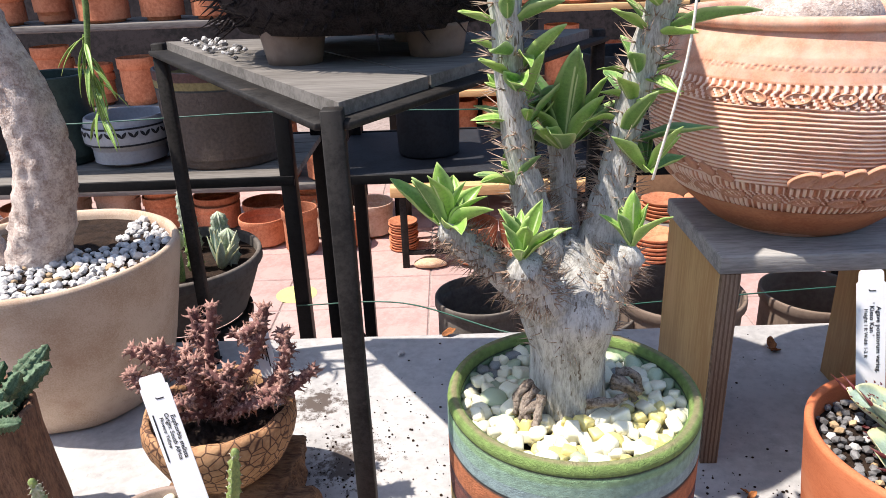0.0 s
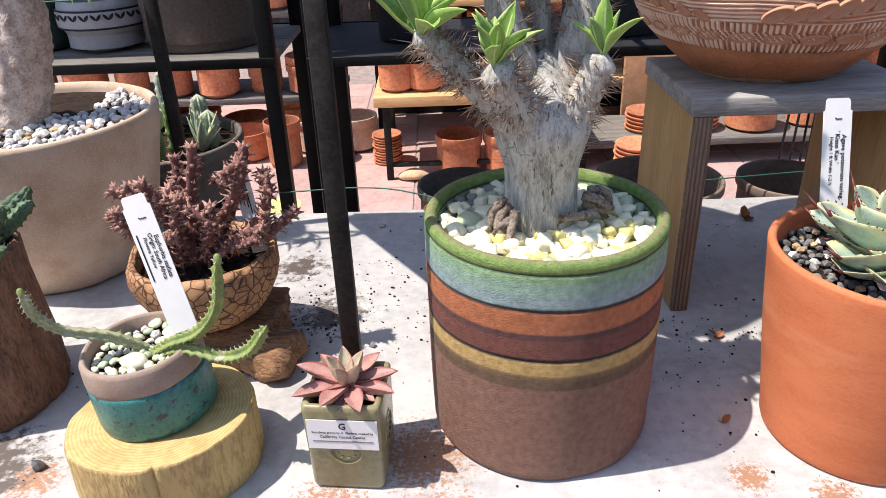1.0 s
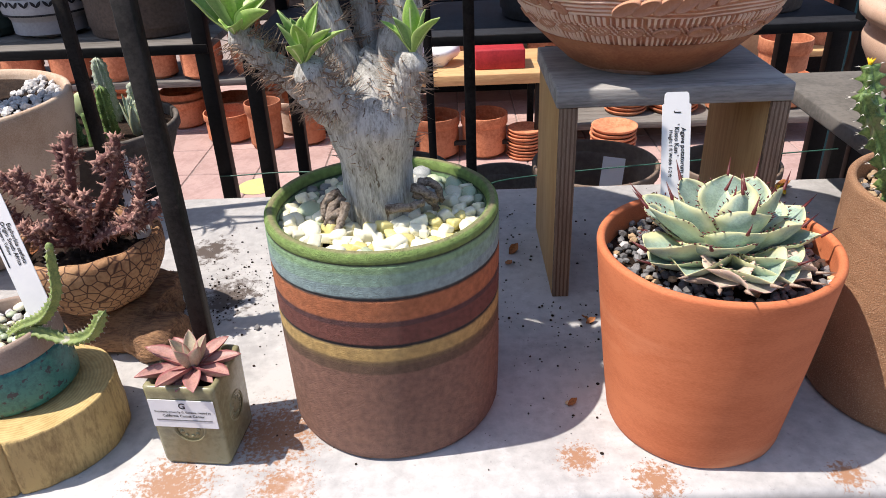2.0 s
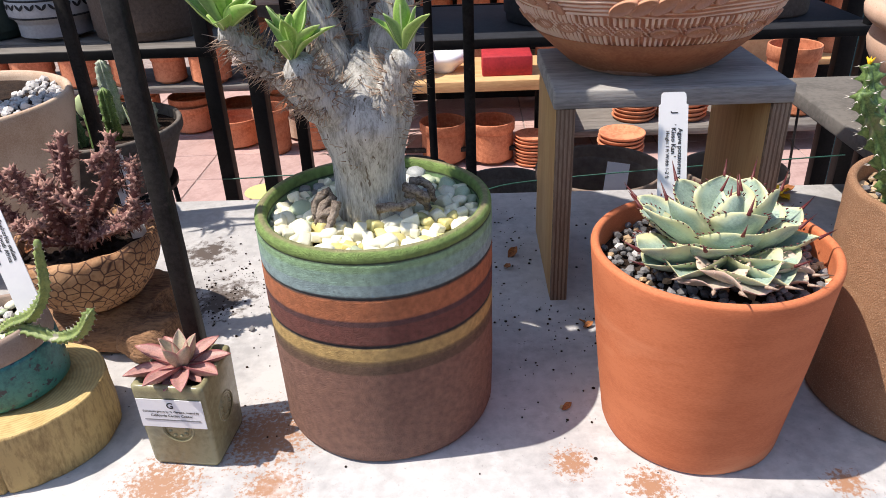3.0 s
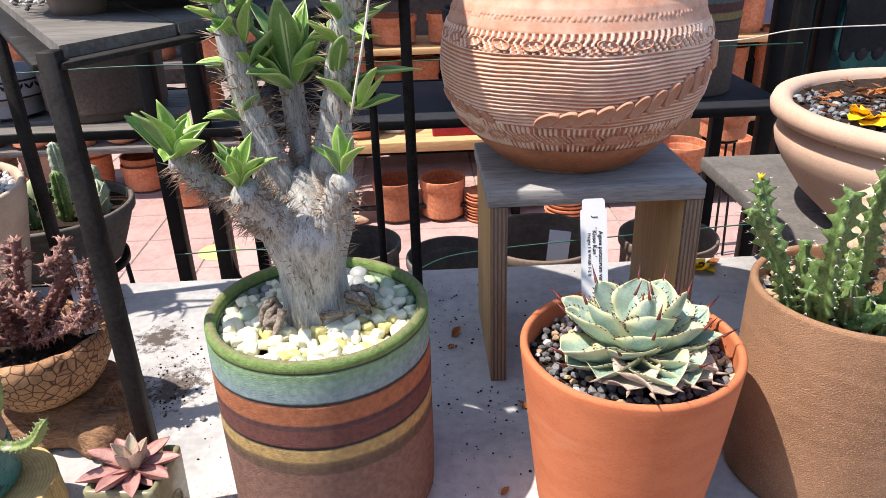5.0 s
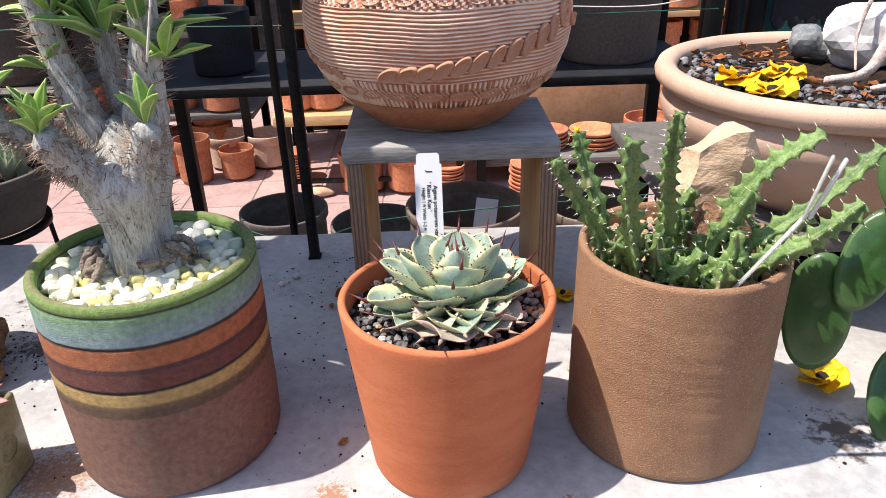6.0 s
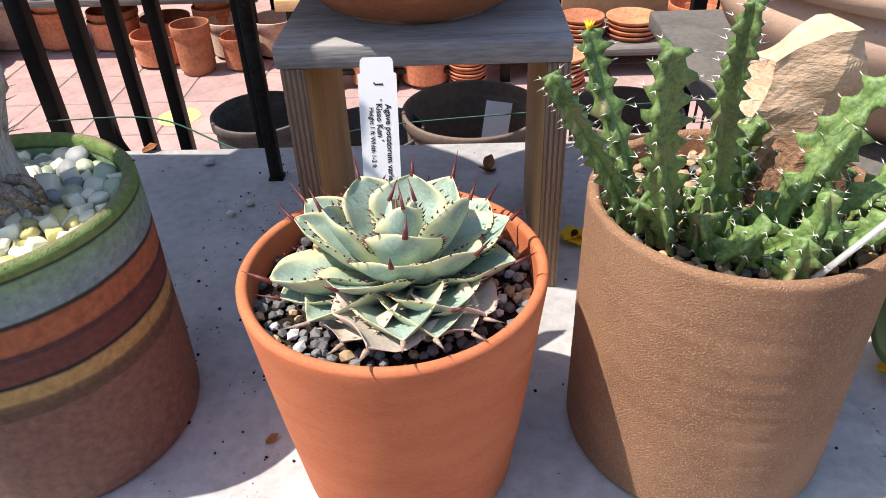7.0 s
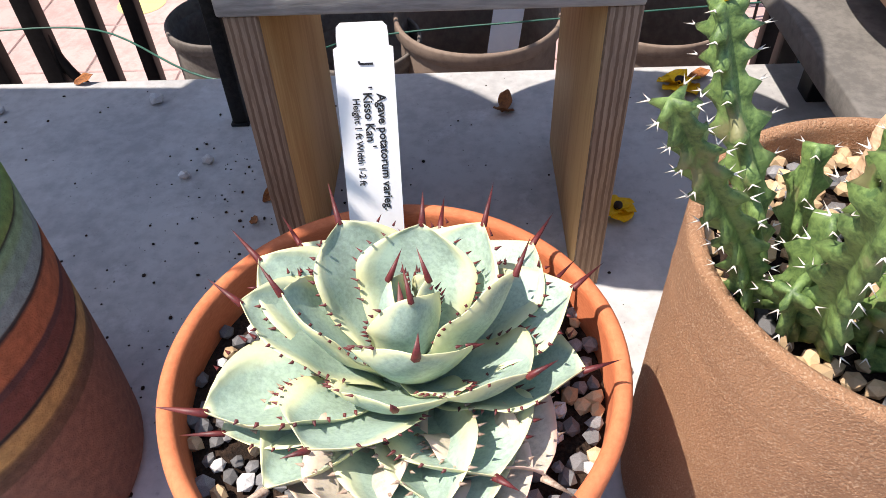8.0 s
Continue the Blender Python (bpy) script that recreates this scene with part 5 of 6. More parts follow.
def pink_spiny_plant():
    base = Vector((-0.262, 0.752, 0.118))
    ob = thing("spiny_succulent", base, "pink-brown knobbly spiny succulent with short branching stems", "plant")
    rng = random.Random(71)
    stems = [((0, 0, 0), (-0.004, -0.004, 0.06), (0.002, -0.006, 0.145)), ((0.002, 0, 0.02), (-0.045, -0.012, 0.07), (-0.080, -0.016, 0.105)), ((0, 0, 0.02), (-0.030, -0.02, 0.07), (-0.040, -0.03, 0.118)),
             ((0, 0, 0.02), (-0.055, -0.02, 0.045), (-0.092, -0.02, 0.075)), ((0, 0, 0.02), (0.030, -0.008, 0.06), (0.050, -0.012, 0.10), (0.062, -0.01, 0.145)), ((0.01, 0, 0.02), (0.055, -0.014, 0.05), (0.082, -0.012, 0.085), (0.086, -0.01, 0.112)),
             ((0.02, 0, 0.03), (0.07, -0.02, 0.04), (0.112, -0.018, 0.070)), ((0, -0.01, 0.01), (-0.012, -0.03, 0.06), (-0.010, -0.035, 0.10)), ((0, -0.01, 0.01), (0.016, -0.03, 0.05), (0.022, -0.034, 0.088)),
             ((0, 0.01, 0.01), (-0.02, 0.03, 0.07), (-0.03, 0.035, 0.12)), ((0, 0.01, 0.01), (0.03, 0.03, 0.06), (0.04, 0.04, 0.11)), ((0, -0.005, 0.01), (0.04, -0.03, 0.035), (0.072, -0.03, 0.048)), ((0, 0, 0.01), (-0.03, -0.035, 0.03), (-0.055, -0.045, 0.055)),
             ((-0.004, -0.004, 0.08), (-0.02, -0.012, 0.10), (-0.026, -0.015, 0.125)), ((0, 0.005, 0.01), (-0.06, 0.02, 0.06), (-0.085, 0.025, 0.09))][:13]
    twigs = []
    for pts in stems:
        twigs.append([Vector(p) + Vector((rng.uniform(-0.006, 0.006), rng.uniform(-0.006, 0.006), 0)) for p in pts])
        a, b = Vector(pts[-2]), Vector(pts[-1])
        fork = a.lerp(b, rng.uniform(0.1, 0.4))
        twigs.append([fork, fork + Vector((rng.uniform(-0.018, 0.018), rng.uniform(-0.014, 0.010), 0.012)), fork + Vector((rng.uniform(-0.030, 0.030), rng.uniform(-0.02, 0.012), rng.uniform(0.020, 0.036)))])
    for k, pts in enumerate(twigs):
        bm, tb = bmesh.new(), bmesh.new()
        thick = 0.0062 if k % 2 == 0 else 0.0046
        rad = lambda s, a: thick * (1 - 0.12 * s) * (1 + 0.16 * math.sin(a * 3 + s * 38) + 0.10 * math.sin(s * 47 + k))
        n = 18 if k % 2 == 0 else 9
        line, fr = sweep(bm, pts, rad, n, 10)
        stem = part("stem", bm, PINKSTEM, ob)
        for i in range(1, n + 1):
            for j in range(3):
                a = 2 * math.pi * (j + 0.5 * (i % 2)) / 3 + rng.uniform(-0.6, 0.6)
                out = fr[i][1] * math.cos(a) + fr[i][2] * math.sin(a)
                p = line[i] + out * thick * 0.7
                way = (out + fr[i][0] * rng.uniform(-0.1, 0.6)).normalized()
                big = rng.uniform(0.0055, 0.0100)
                spike(tb, p, way, big, rng.uniform(0.0024, 0.0034), 5)
                for _ in range(3):
                    spike(tb, p + way * big * 0.75, way + Vector((rng.uniform(-1, 1), rng.uniform(-1, 1), rng.uniform(-1, 1))), rng.uniform(0.003, 0.0055), 0.0007, 3)
        for j in range(6):
            a = j * 1.05
            out = fr[-1][1] * math.cos(a) + fr[-1][2] * math.sin(a)
            spike(tb, line[-1] + out * 0.003, fr[-1][0] + out * 0.9, 0.008, 0.0026, 5)
        part("tubercles", tb, PINKTIP, stem, "pointed pink knobs", kind="stuff")


pink_spiny_plant()
plant_label((-0.222, 0.790, 0.230), (-14, -8, 8), 0.019, 0.11, [], [(0.003, -0.012, 0.05, 0.0012), (0.0005, -0.010, 0.045, 0.0012), (-0.003, -0.012, 0.04, 0.001)], "small white plant label behind a pink plant")


# ---- big pale pot with a caudex trunk ----
def big_pale_pot():
    ob = thing("large_pot", (-0.575, 1.012, 0), "large rough buff stoneware pot with rusty streaks", "flower pot")
    rows = [(0.07, 0.0), (0.118, 0.0), (0.126, 0.006), (0.138, 0.03), (0.152, 0.08), (0.163, 0.13), (0.170, 0.18), (0.1740, 0.205), (0.1770, 0.222), (0.1775, 0.230), (0.1760, 0.2345), (0.1720, 0.2360), (0.1680, 0.2335), (0.1655, 0.226), (0.164, 0.20)]
    part("body", lathe(rows, 110, wobble=0.003, caps=False), STONEWARE_RAW, ob)
    part("soil", disc(0.1635, 0.221, rough=0.008), SOIL, ob)
    rng = random.Random(81)
    spots = [q for q in ring_spots(rng, 560, 0.03, 0.160, 0.224, 0.010, 0.020, apart=0.66) if not (q[1] > 0.015 and q[0] < 0.075)]
    strew(ob, GRIT["white"] * 9 + GRIT["tan"], spots[:295], rng)


big_pale_pot()


def caudex_trunk():
    base = Vector((-0.585, 1.005, 0.212))
    ob = thing("bottle_trunk", base, "leaning pale bark-scaled succulent trunk", "plant")
    bm = bmesh.new()
    sweep(bm, [(-0.002, 0, -0.012), (0.002, 0, 0.02), (0.024, 0, 0.085), (0.040, 0, 0.16), (0.030, 0.0, 0.24), (-0.012, 0.0, 0.36), (-0.06, 0.0, 0.5), (-0.07, 0.0, 0.6)],
          lambda s, a: (0.044 + 0.012 * math.exp(-s * 30) - 0.014 * s) * (1 + 0.05 * noise.noise((math.cos(a) * 3, math.sin(a) * 3, s * 22))), 90, 48)
    for v in bm.verts:
        n1 = noise.noise(v.co * 75)
        v.co += Vector((v.co.x, v.co.y, 0)).normalized() * (0.0045 * n1 + 0.002 * noise.noise(v.co * 190))
    part("trunk", bm, BARK_TAN, ob)
    bm = bmesh.new()
    sweep(bm, [(-0.06, -0.01, 0.0), (-0.085, -0.01, 0.06), (-0.10, 0.0, 0.16), (-0.13, 0.0, 0.35)], lambda s, a: 0.034 - 0.01 * s, 40, 30)
    part("trunk", bm, BARK_TAN, ob)


caudex_trunk()


def bark_pot():
    ob = thing("bark_pot", (-0.520, 0.668, 0), "brown bark-textured clay pot", "flower pot")

    def bark(r, z, a):
        return r + 0.005 * noise.noise((math.cos(a) * 7, math.sin(a) * 7, z * 9)) + 0.002 * noise.noise((math.cos(a) * 20, math.sin(a) * 20, z * 30)), z

    part("body", lathe([(0.05, 0), (0.086, 0.0), (0.090, 0.006), (0.092, 0.05), (0.086, 0.10), (0.083, 0.15), (0.084, 0.185), (0.080, 0.190), (0.074, 0.186), (0.072, 0.16)], 100, fn=bark, caps=False), BARKPOT, ob)
    part("soil", disc(0.074, 0.172), SOIL, ob)
    cr = thing("crested_cactus", (-0.505, 0.660, 0.174), "small dark green crested cactus", "plant")
    rng = random.Random(91)
    for k in range(40):
        a, r = rng.uniform(0, 6.28), rng.uniform(0, 0.066)
        x, y = r * math.cos(a) + 0.012, r * math.sin(a)
        ribbed_stem(cr, [(x * 0.7, y * 0.7, 0), (x, y, 0.024), (x * 1.45, y * 1.45, 0.032 + rng.uniform(0, 0.024))], 0.0125, 5, CACTUS_DARK, THORN_TAN, 0.0022, 0.007, "stem", tooth=0.25, seg=15)


bark_pot()


# ---- iron side table with a dark planter ----
def iron_table():
    F, R, L = Vector((-0.077, 0.577, 0)), Vector((0.211, 1.056, 0)), Vector((-0.391, 1.082, 0))
    mid = (F + R + L) / 3
    ob = thing("iron_table", (0, 0, 0), "three-legged angle-iron side table with weathered board top", "table")
    H = 0.511
    for p, q in ((F, R), (R, L), (L, F)):
        part("rim_bar", bar(p + Vector((0, 0, H - 0.016)), q + Vector((0, 0, H - 0.016)), 0.030, 0.006), IRON, ob)
    for p in (F, R, L):
        leg = part("leg", bar(p, p + Vector((0, 0, H - 0.004)), 0.0165), IRON, ob)
        part("leg_foot", slab(0.021, 0.021, 0.004, 0.001, at=p), BLACK, leg)
    # three boards cut to the triangle
    u = (L - F).normalized()
    v = (mid - (F + L) / 2).normalized()
    deep = (R - F).dot(v)
    for k in range(4):
        a, b = 0.006 + (deep - 0.02) * k / 4, (deep - 0.02) * (k + 1) / 4 + 0.002
        f0, f1 = a / deep, b / deep
        c = [F + (R - F) * f0, F + (R - F) * f1, L + (R - L) * f1, L + (R - L) * f0]
        inset = [q + (mid - q).normalized() * 0.006 for q in c]
        bm = bmesh.new()
        low = [bm.verts.new((q.x, q.y, H - 0.014)) for q in inset]
        top = [bm.verts.new((q.x, q.y, H - 0.002)) for q in inset]
        bm.faces.new(low[::-1])
        bm.faces.new(top)
        for n in range(4):
            bm.faces.new((low[n], low[(n + 1) % 4], top[(n + 1) % 4], top[n]))
        bmesh.ops.recalc_face_normals(bm, faces=bm.faces)
        part("board", bm, PLANK, ob, "weathered grey board", smooth=False)
    lv = (L - F).length
    rng = random.Random(5)
    pl = thing("footed_planter", (-0.089, 0.905, H - 0.002), "dark footed planter overgrown with a black fern mass", "planter")
    for k in range(4):
        a = radians(45 + 90 * k + 10)
        part("foot", lathe([(0.02, 0), (0.028, 0.0), (0.030, 0.01), (0.034, 0.03), (0.036, 0.034)], 20), BROWNPOT, pl).location = (0.105 * math.cos(a), 0.105 * math.sin(a), 0)
    part("bowl", lathe([(0.09, 0.026), (0.135, 0.030), (0.155, 0.06), (0.165, 0.11), (0.16, 0.13), (0.14, 0.128)], 60, wobble=0.008), MOSSY, pl)
    fern = bmesh.new()
    for k in range(1500):
        a, z = rng.uniform(0, 6.283), rng.uniform(0.035, 0.20)
        r = 0.14 + 0.25 * max(0, z - 0.05) + rng.uniform(0, 0.02)
        p = Vector((r * math.cos(a), r * math.sin(a), z))
        spike(fern, p, Vector((math.cos(a), math.sin(a), rng.uniform(-1, 0.6))), rng.uniform(0.01, 0.035), 0.002, 3)
    part("fern_growth", fern, MOSSY, pl, "dry dark fern growth", kind="stuff")
    # Growth above the view, made this wide to shade the back of the bench.
    unseen_crown = stone(6, (0.46, 0.46, 0.30), 0.35, 4)
    bmesh.ops.translate(unseen_crown, vec=(0, 0, 0.24), verts=unseen_crown.verts)
    part("unseen_crown", unseen_crown, MOSSY, pl)
    for k in range(46):
        s = rng.uniform(0.005, 0.011)
        c = F + u * rng.uniform(0.30, lv - 0.05) + v * rng.uniform(0.015, 0.06)
        stone_ob = thing("chipping", (c.x, c.y, H + s * 0.28), "small grey stone chip on the iron table", "stone", "stone chips on the iron table")
        piece("chip", rng.choice(GRIT["dark"] + GRIT["white"]), stone_ob, turned(rng) @ Matrix.Scale(s, 4))
    shoot = bpy.data.objects["bottle_trunk"]
    base = Vector(shoot.location)
    bm = bmesh.new()
    line = [Vector(p) - base for p in ((-0.62, 1.0, 0.80), (-0.50, 1.0, 0.74), (-0.443, 1.0, 0.60), (-0.452, 1.0, 0.50), (-0.452, 1.0, 0.43))]
    sweep(bm, line, lambda s, a: 0.005 - 0.002 * s, 24, 8)
    dr = part("drooping_shoot", bm, CACTUS, shoot, "drooping yellow-green shoot")
    narrow = mesh_of("leaf", blade(0.055, 0.006, 0.4, -0.3, peak=0.4), LEAF)
    for k in range(26):
        piece("leaf", narrow, dr, aim(line[3] + (line[4] - line[3]) * rng.uniform(-0.5, 1.1), rng.uniform(0, 360), rng.uniform(-80, -20)))


iron_table()


# ---- stone slab, wide bowl, round-leaved plant ----
def wide_bowl():
    sl = thing("shelf_slab", (1.17, 1.03, 0), "grey cement shelf slab on black trestles", "shelf")
    part("slab", slab(0.80, 0.52, 0.026, 0.003, at=(0, 0, 0.124)), CEMENT, sl)
    for x in (-0.30, 0.3):
        for y in (-0.20, 0.05):
            part("trestle_leg", slab(0.03, 0.03, 0.1239, 0.002, at=(x, y, 0)), BLACK, sl)
    for y in (-0.20, 0.05):
        part("trestle_rail", slab(0.56, 0.02, 0.03, 0.002, at=(0, y, 0.06)), BLACK, sl)
    ob = thing("wide_bowl", (1.008, 0.955, 0.1502), "wide speckled buff stoneware bowl with a double rim", "flower pot")
    rows = [(0.08, 0), (0.150, 0.0), (0.165, 0.012), (0.200, 0.045), (0.228, 0.085), (0.240, 0.108), (0.243, 0.122), (0.240, 0.134), (0.233, 0.142), (0.231, 0.146), (0.246, 0.150), (0.254, 0.157), (0.256, 0.168), (0.252, 0.178), (0.243, 0.181), (0.232, 0.179), (0.224, 0.172), (0.222, 0.15)]
    part("body", lathe(rows, 128, wobble=0.0015, caps=False), STONEWARE, ob)
    part("soil", disc(0.2235, 0.166, rough=0.008), SOIL, ob)
    rng = random.Random(41)
    strew(ob, GRIT["dark"] * 6 + PEB["grey"] + [mesh_of("gravel", chunk(70), mat("purple_gravel", (0.24, 0.12, 0.12), scale=60), smooth=False)], ring_spots(rng, 300, 0.10, 0.219, 0.169, 0.008, 0.015, (2.4, 5.8), 0.70), rng, "gravel")
    chip = [mesh_of("dry_leaf", blade(0.032, 0.014, 0.9, 0.2, peak=0.5, wave=0.10), DRYLEAF), mesh_of("dry_leaf", blade(0.045, 0.006, 0.9, -0.1, peak=0.5, wave=0.15), DRYLEAF)]
    for k in range(110):
        r, a = rng.uniform(0.08, 0.21), rng.uniform(1.2, 6.1)
        piece("dry_leaf", rng.choice(chip), ob, aim((r * math.cos(a), r * math.sin(a), 0.174), rng.uniform(0, 360), rng.uniform(-6, 14), rng.uniform(-40, 40)) @ Matrix.Scale(rng.uniform(0.4, 0.85), 4))
    qz = thing("quartz_rock", (1.070, 0.985, 0.318), "white quartz rock in a wide bowl", "rock")
    bm = stone(17, (0.16, 0.10, 0.10), 0.5, 3)
    bmesh.ops.translate(bm, vec=(0, 0, 0.04), verts=bm.verts)
    part("rock", bm, QUARTZ, qz, smooth=False)
    gr = thing("grey_rock", (0.995, 1.035, 0.316), "grey rough rock in a wide bowl", "rock")
    bm = stone(18, (0.06, 0.055, 0.05), 0.5, 3)
    bmesh.ops.translate(bm, vec=(0, 0, 0.03), verts=bm.verts)
    part("rock", bm, PEBBLE_GREY, gr, smooth=False)
    rt = thing("gnarled_root", (1.11, 0.965, 0.318), "pale gnarled roots gripping white quartz", "plant")
    for pts, r in ((((0.02, 0, 0.11), (-0.05, -0.04, 0.08), (-0.11, -0.09, 0.022), (-0.17, -0.10, 0.012)), 0.012), (((0.02, 0, 0.10), (-0.03, -0.07, 0.06), (-0.06, -0.12, 0.018), (-0.13, -0.14, 0.010)), 0.010),
                   (((0.03, 0.0, 0.02), (0.01, 0, 0.09), (0.03, 0.02, 0.16)), 0.035), (((0.0, 0.01, 0.12), (-0.07, -0.01, 0.115), (-0.10, -0.03, 0.06), (-0.11, -0.06, 0.015)), 0.004)):
        bm = bmesh.new()
        sweep(bm, pts, lambda s, a: r * (1 - 0.6 * s) * (1 + 0.15 * math.sin(a * 3 + s * 9)), 20, 12)
        part("root", bm, BARK_TAN, rt)


wide_bowl()


def yellow_flower(x, y, z, az, size, state, tilt=8):
    ob = thing("fallen_flower", (x, y, z), "fallen yellow flower, dark eye, " + state, "flower", "fallen yellow flowers")
    rng = random.Random(int(az))
    pet = mesh_of("petal", blade(0.026, 0.034, 0.25, -0.15, thick=0.03, peak=0.62, tail=0.45, wave=0.05), PETAL)
    for k in range(5):
        piece("petal", pet, ob, aim((0, 0, 0.006), az + 72 * k + rng.uniform(-16, 16), tilt + rng.uniform(-8, 10), rng.uniform(-25, 25)) @ Matrix.Scale(size, 4))
    eye = stone(1, (0.013 * size, 0.013 * size, 0.008), 0.2)
    bmesh.ops.translate(eye, vec=(0, 0, 0.0105), verts=eye.verts)
    part("eye", eye, DARKEYE, ob)


yellow_flower(0.895, 0.650, 0.004, 20, 1.35, "lying on the zinc bench", 28)
yellow_flower(0.838, 0.890, 0.325, 50, 1.35, "lying on gravel")
yellow_flower(0.903, 0.908, 0.325, 10, 1.2, "lying on gravel")
yellow_flower(0.849, 0.818, 0.325, 80, 1.25, "crumpled on gravel", 12)
yellow_flower(0.719, 1.10, 0.002, 30, 1.0, "lying in shade on the bench")
yellow_flower(0.612, 0.884, 0.002, 60, 0.7, "crumpled beside the stand")


def round_leaf_plant():
    pot = thing("white_pot", (1.055, 0.665, 0), "round white glazed pot", "flower pot")
    part("body", lathe(pot_profile(0.05, 0.07, 0.125, 0.007, 0.025, belly=0.012, steps=16), 60, caps=False), mat("cream_glaze", (0.66, 0.62, 0.54), (0.6, 0.55, 0.47), scale=12, rough=0.35), pot)
    part("soil", disc(0.066, 0.104), SOIL, pot)
    ob = thing("round_leaf_plant", (1.055, 0.665, 0.103), "round-leaved green plant with long yellow stalks", "plant")
    base = Vector(ob.location)
    for x, y, z, rx, rz, az, up, roll in ((0.830, 0.585, 0.153, 0.036, 0.072, 255, 12, 0), (0.875, 0.585, 0.215, 0.030, 0.062, 250, 22, 18), (0.915, 0.590, 0.312, 0.048, 0.062, 245, 20, 0), (0.948, 0.565, 0.050, 0.046, 0.07, 255, 30, 10), (1.00, 0.57, 0.23, 0.05, 0.07, 250, 35, 0), (0.995, 0.60, 0.36, 0.05, 0.06, 240, 30, 0)):
        bm = bmesh.new()
        lay = bm.verts.layers.float.new("rim")
        rings = []
        for j in range(0, 8):
            q = j / 7
            rings.append([bm.verts.new((rx * q * math.cos(a), 0.006 * q * q + 0.002 * math.sin(a * 3) * q, rz * q * math.sin(a) * (1.0 if math.sin(a) < 0 else 0.9))) for a in [2 * math.pi * k / 32 for k in range(32)]] if j else [bm.verts.new((0, 0.0025, 0))])
            for v in rings[-1]:
                v[lay] = q
        for k in range(32):
            bm.faces.new((rings[0][0], rings[1][(k + 1) % 32], rings[1][k]))
            for lo, hi in zip(rings[1:], rings[2:]):
                bm.faces.new((lo[k], lo[(k + 1) % 32], hi[(k + 1) % 32], hi[k]))
        bmesh.ops.recalc_face_normals(bm, faces=bm.faces)
        grown = bmesh.ops.solidify(bm, geom=bm.faces[:], thickness=0.0012)
        leaf = part("leaf", bm, PILEA, ob)
        leaf.matrix_basis = Matrix.Translation(Vector((x, y, z)) - base) @ Euler((radians(-up), radians(roll), radians(az - 270))).to_matrix().to_4x4()
        st = bmesh.new()
        c = Vector((x, y + 0.006, z)) - base
        sweep(st, [(0, 0, 0.0), (c.x * 0.35, c.y * 0.3, max(0.06, c.z * 0.9) + 0.02), c], lambda s, a: 0.0026, 16, 8)
        part("stalk", st, mat("yellow_stalk", (0.50, 0.48, 0.16), (0.4, 0.36, 0.1), scale=40, rough=0.5) if "yellow_stalk" not in bpy.data.materials else bpy.data.materials["yellow_stalk"], ob)


round_leaf_plant()


# ---- grit, dry leaves and chips on the bench ----
def litter():
    rng = random.Random(101)
    bm = bmesh.new()
    patches = ((-0.13, 0.86, 0.10, 260), (-0.18, 0.78, 0.06, 120), (0.26, 0.98, 0.10, 120), (0.62, 0.66, 0.10, 30), (0.34, 0.74, 0.06, 70), (0.27, 0.68, 0.16, 130), (-0.02, 0.72, 0.14, 90), (0.0, 0.80, 0.3, 90), (0.4, 0.9, 0.35, 160), (0.85, 0.6, 0.12, 34), (-0.35, 0.55, 0.15, 60))
    for cx, cy, r, count in patches:
        for _ in range(count):
            x, y = rng.gauss(cx, r * 0.6), rng.gauss(cy, r * 0.6)
            if not (0.46 < y < 1.14 and -1.0 < x < 1.3):
                continue
            s = rng.choice((0.0005, 0.0006, 0.0008, 0.0010, 0.0013, 0.0019))
            bmesh.ops.create_icosphere(bm, subdivisions=1, radius=s, matrix=Matrix.Translation((x, y, s * 0.5)) @ Matrix.Diagonal((rng.uniform(0.7, 1.3), rng.uniform(0.7, 1.3), 0.6, 1)))
    ob = part("spilt_grit", bm, SOIL, kind="stuff")
    tagged(ob, "dark grit and soil crumbs spilt on the zinc bench", "grit", kind="stuff")
    for x, y, s, key, what in ((-0.077, 0.738, 0.010, "dark", "dark"), (-0.084, 1.084, 0.016, "white", "pale"), (0.19, 0.98, 0.016, "white", "pale"), (0.17, 0.955, 0.015, "white", "pale"), (0.10, 1.10, 0.022, "white", "grey"), (0.585, 0.66, 0.012, "white", "pale"), (0.59, 0.70, 0.011, "tan", "tan"), (-0.40, 0.545, 0.016, "dark", "dark"), (0.30, 0.58, 0.006, "tan", "tan")):
        ob = thing("bench_chip", (x, y, s * 0.3), what + " stone chip lying on the zinc bench", "stone", "stone chips on the bench")
        piece("chip", rng.choice(GRIT[key]), ob, turned(rng) @ Matrix.Scale(s, 4))
    lf = mesh_of("blade", blade(0.026, 0.014, 0.5, 0.25, peak=0.5, wave=0.07), DRYLEAF)
    for x, y, a, s in ((0.345, 0.728, 30, 0.55), (0.352, 0.735, 160, 0.5), (0.510, 1.060, 80, 1.2), (0.524, 1.062, 200, 1.0), (-0.017, 1.143, 20, 1.0), (0.262, 0.912, 60, 0.9), (0.255, 0.89, 300, 0.7), (0.735, 1.12, 10, 1.0), (0.300, 0.575, 40, 0.5), (0.60, 0.63, 90, 0.6)):
        ob = thing("dry_leaf", (x, y, 0.002), "curled orange-brown dry leaf on the zinc bench", "leaf", "dry leaves on the bench")
        piece("blade", lf, ob, aim((0, 0, 0), a, 6, 20) @ Matrix.Scale(s, 4))


litter()


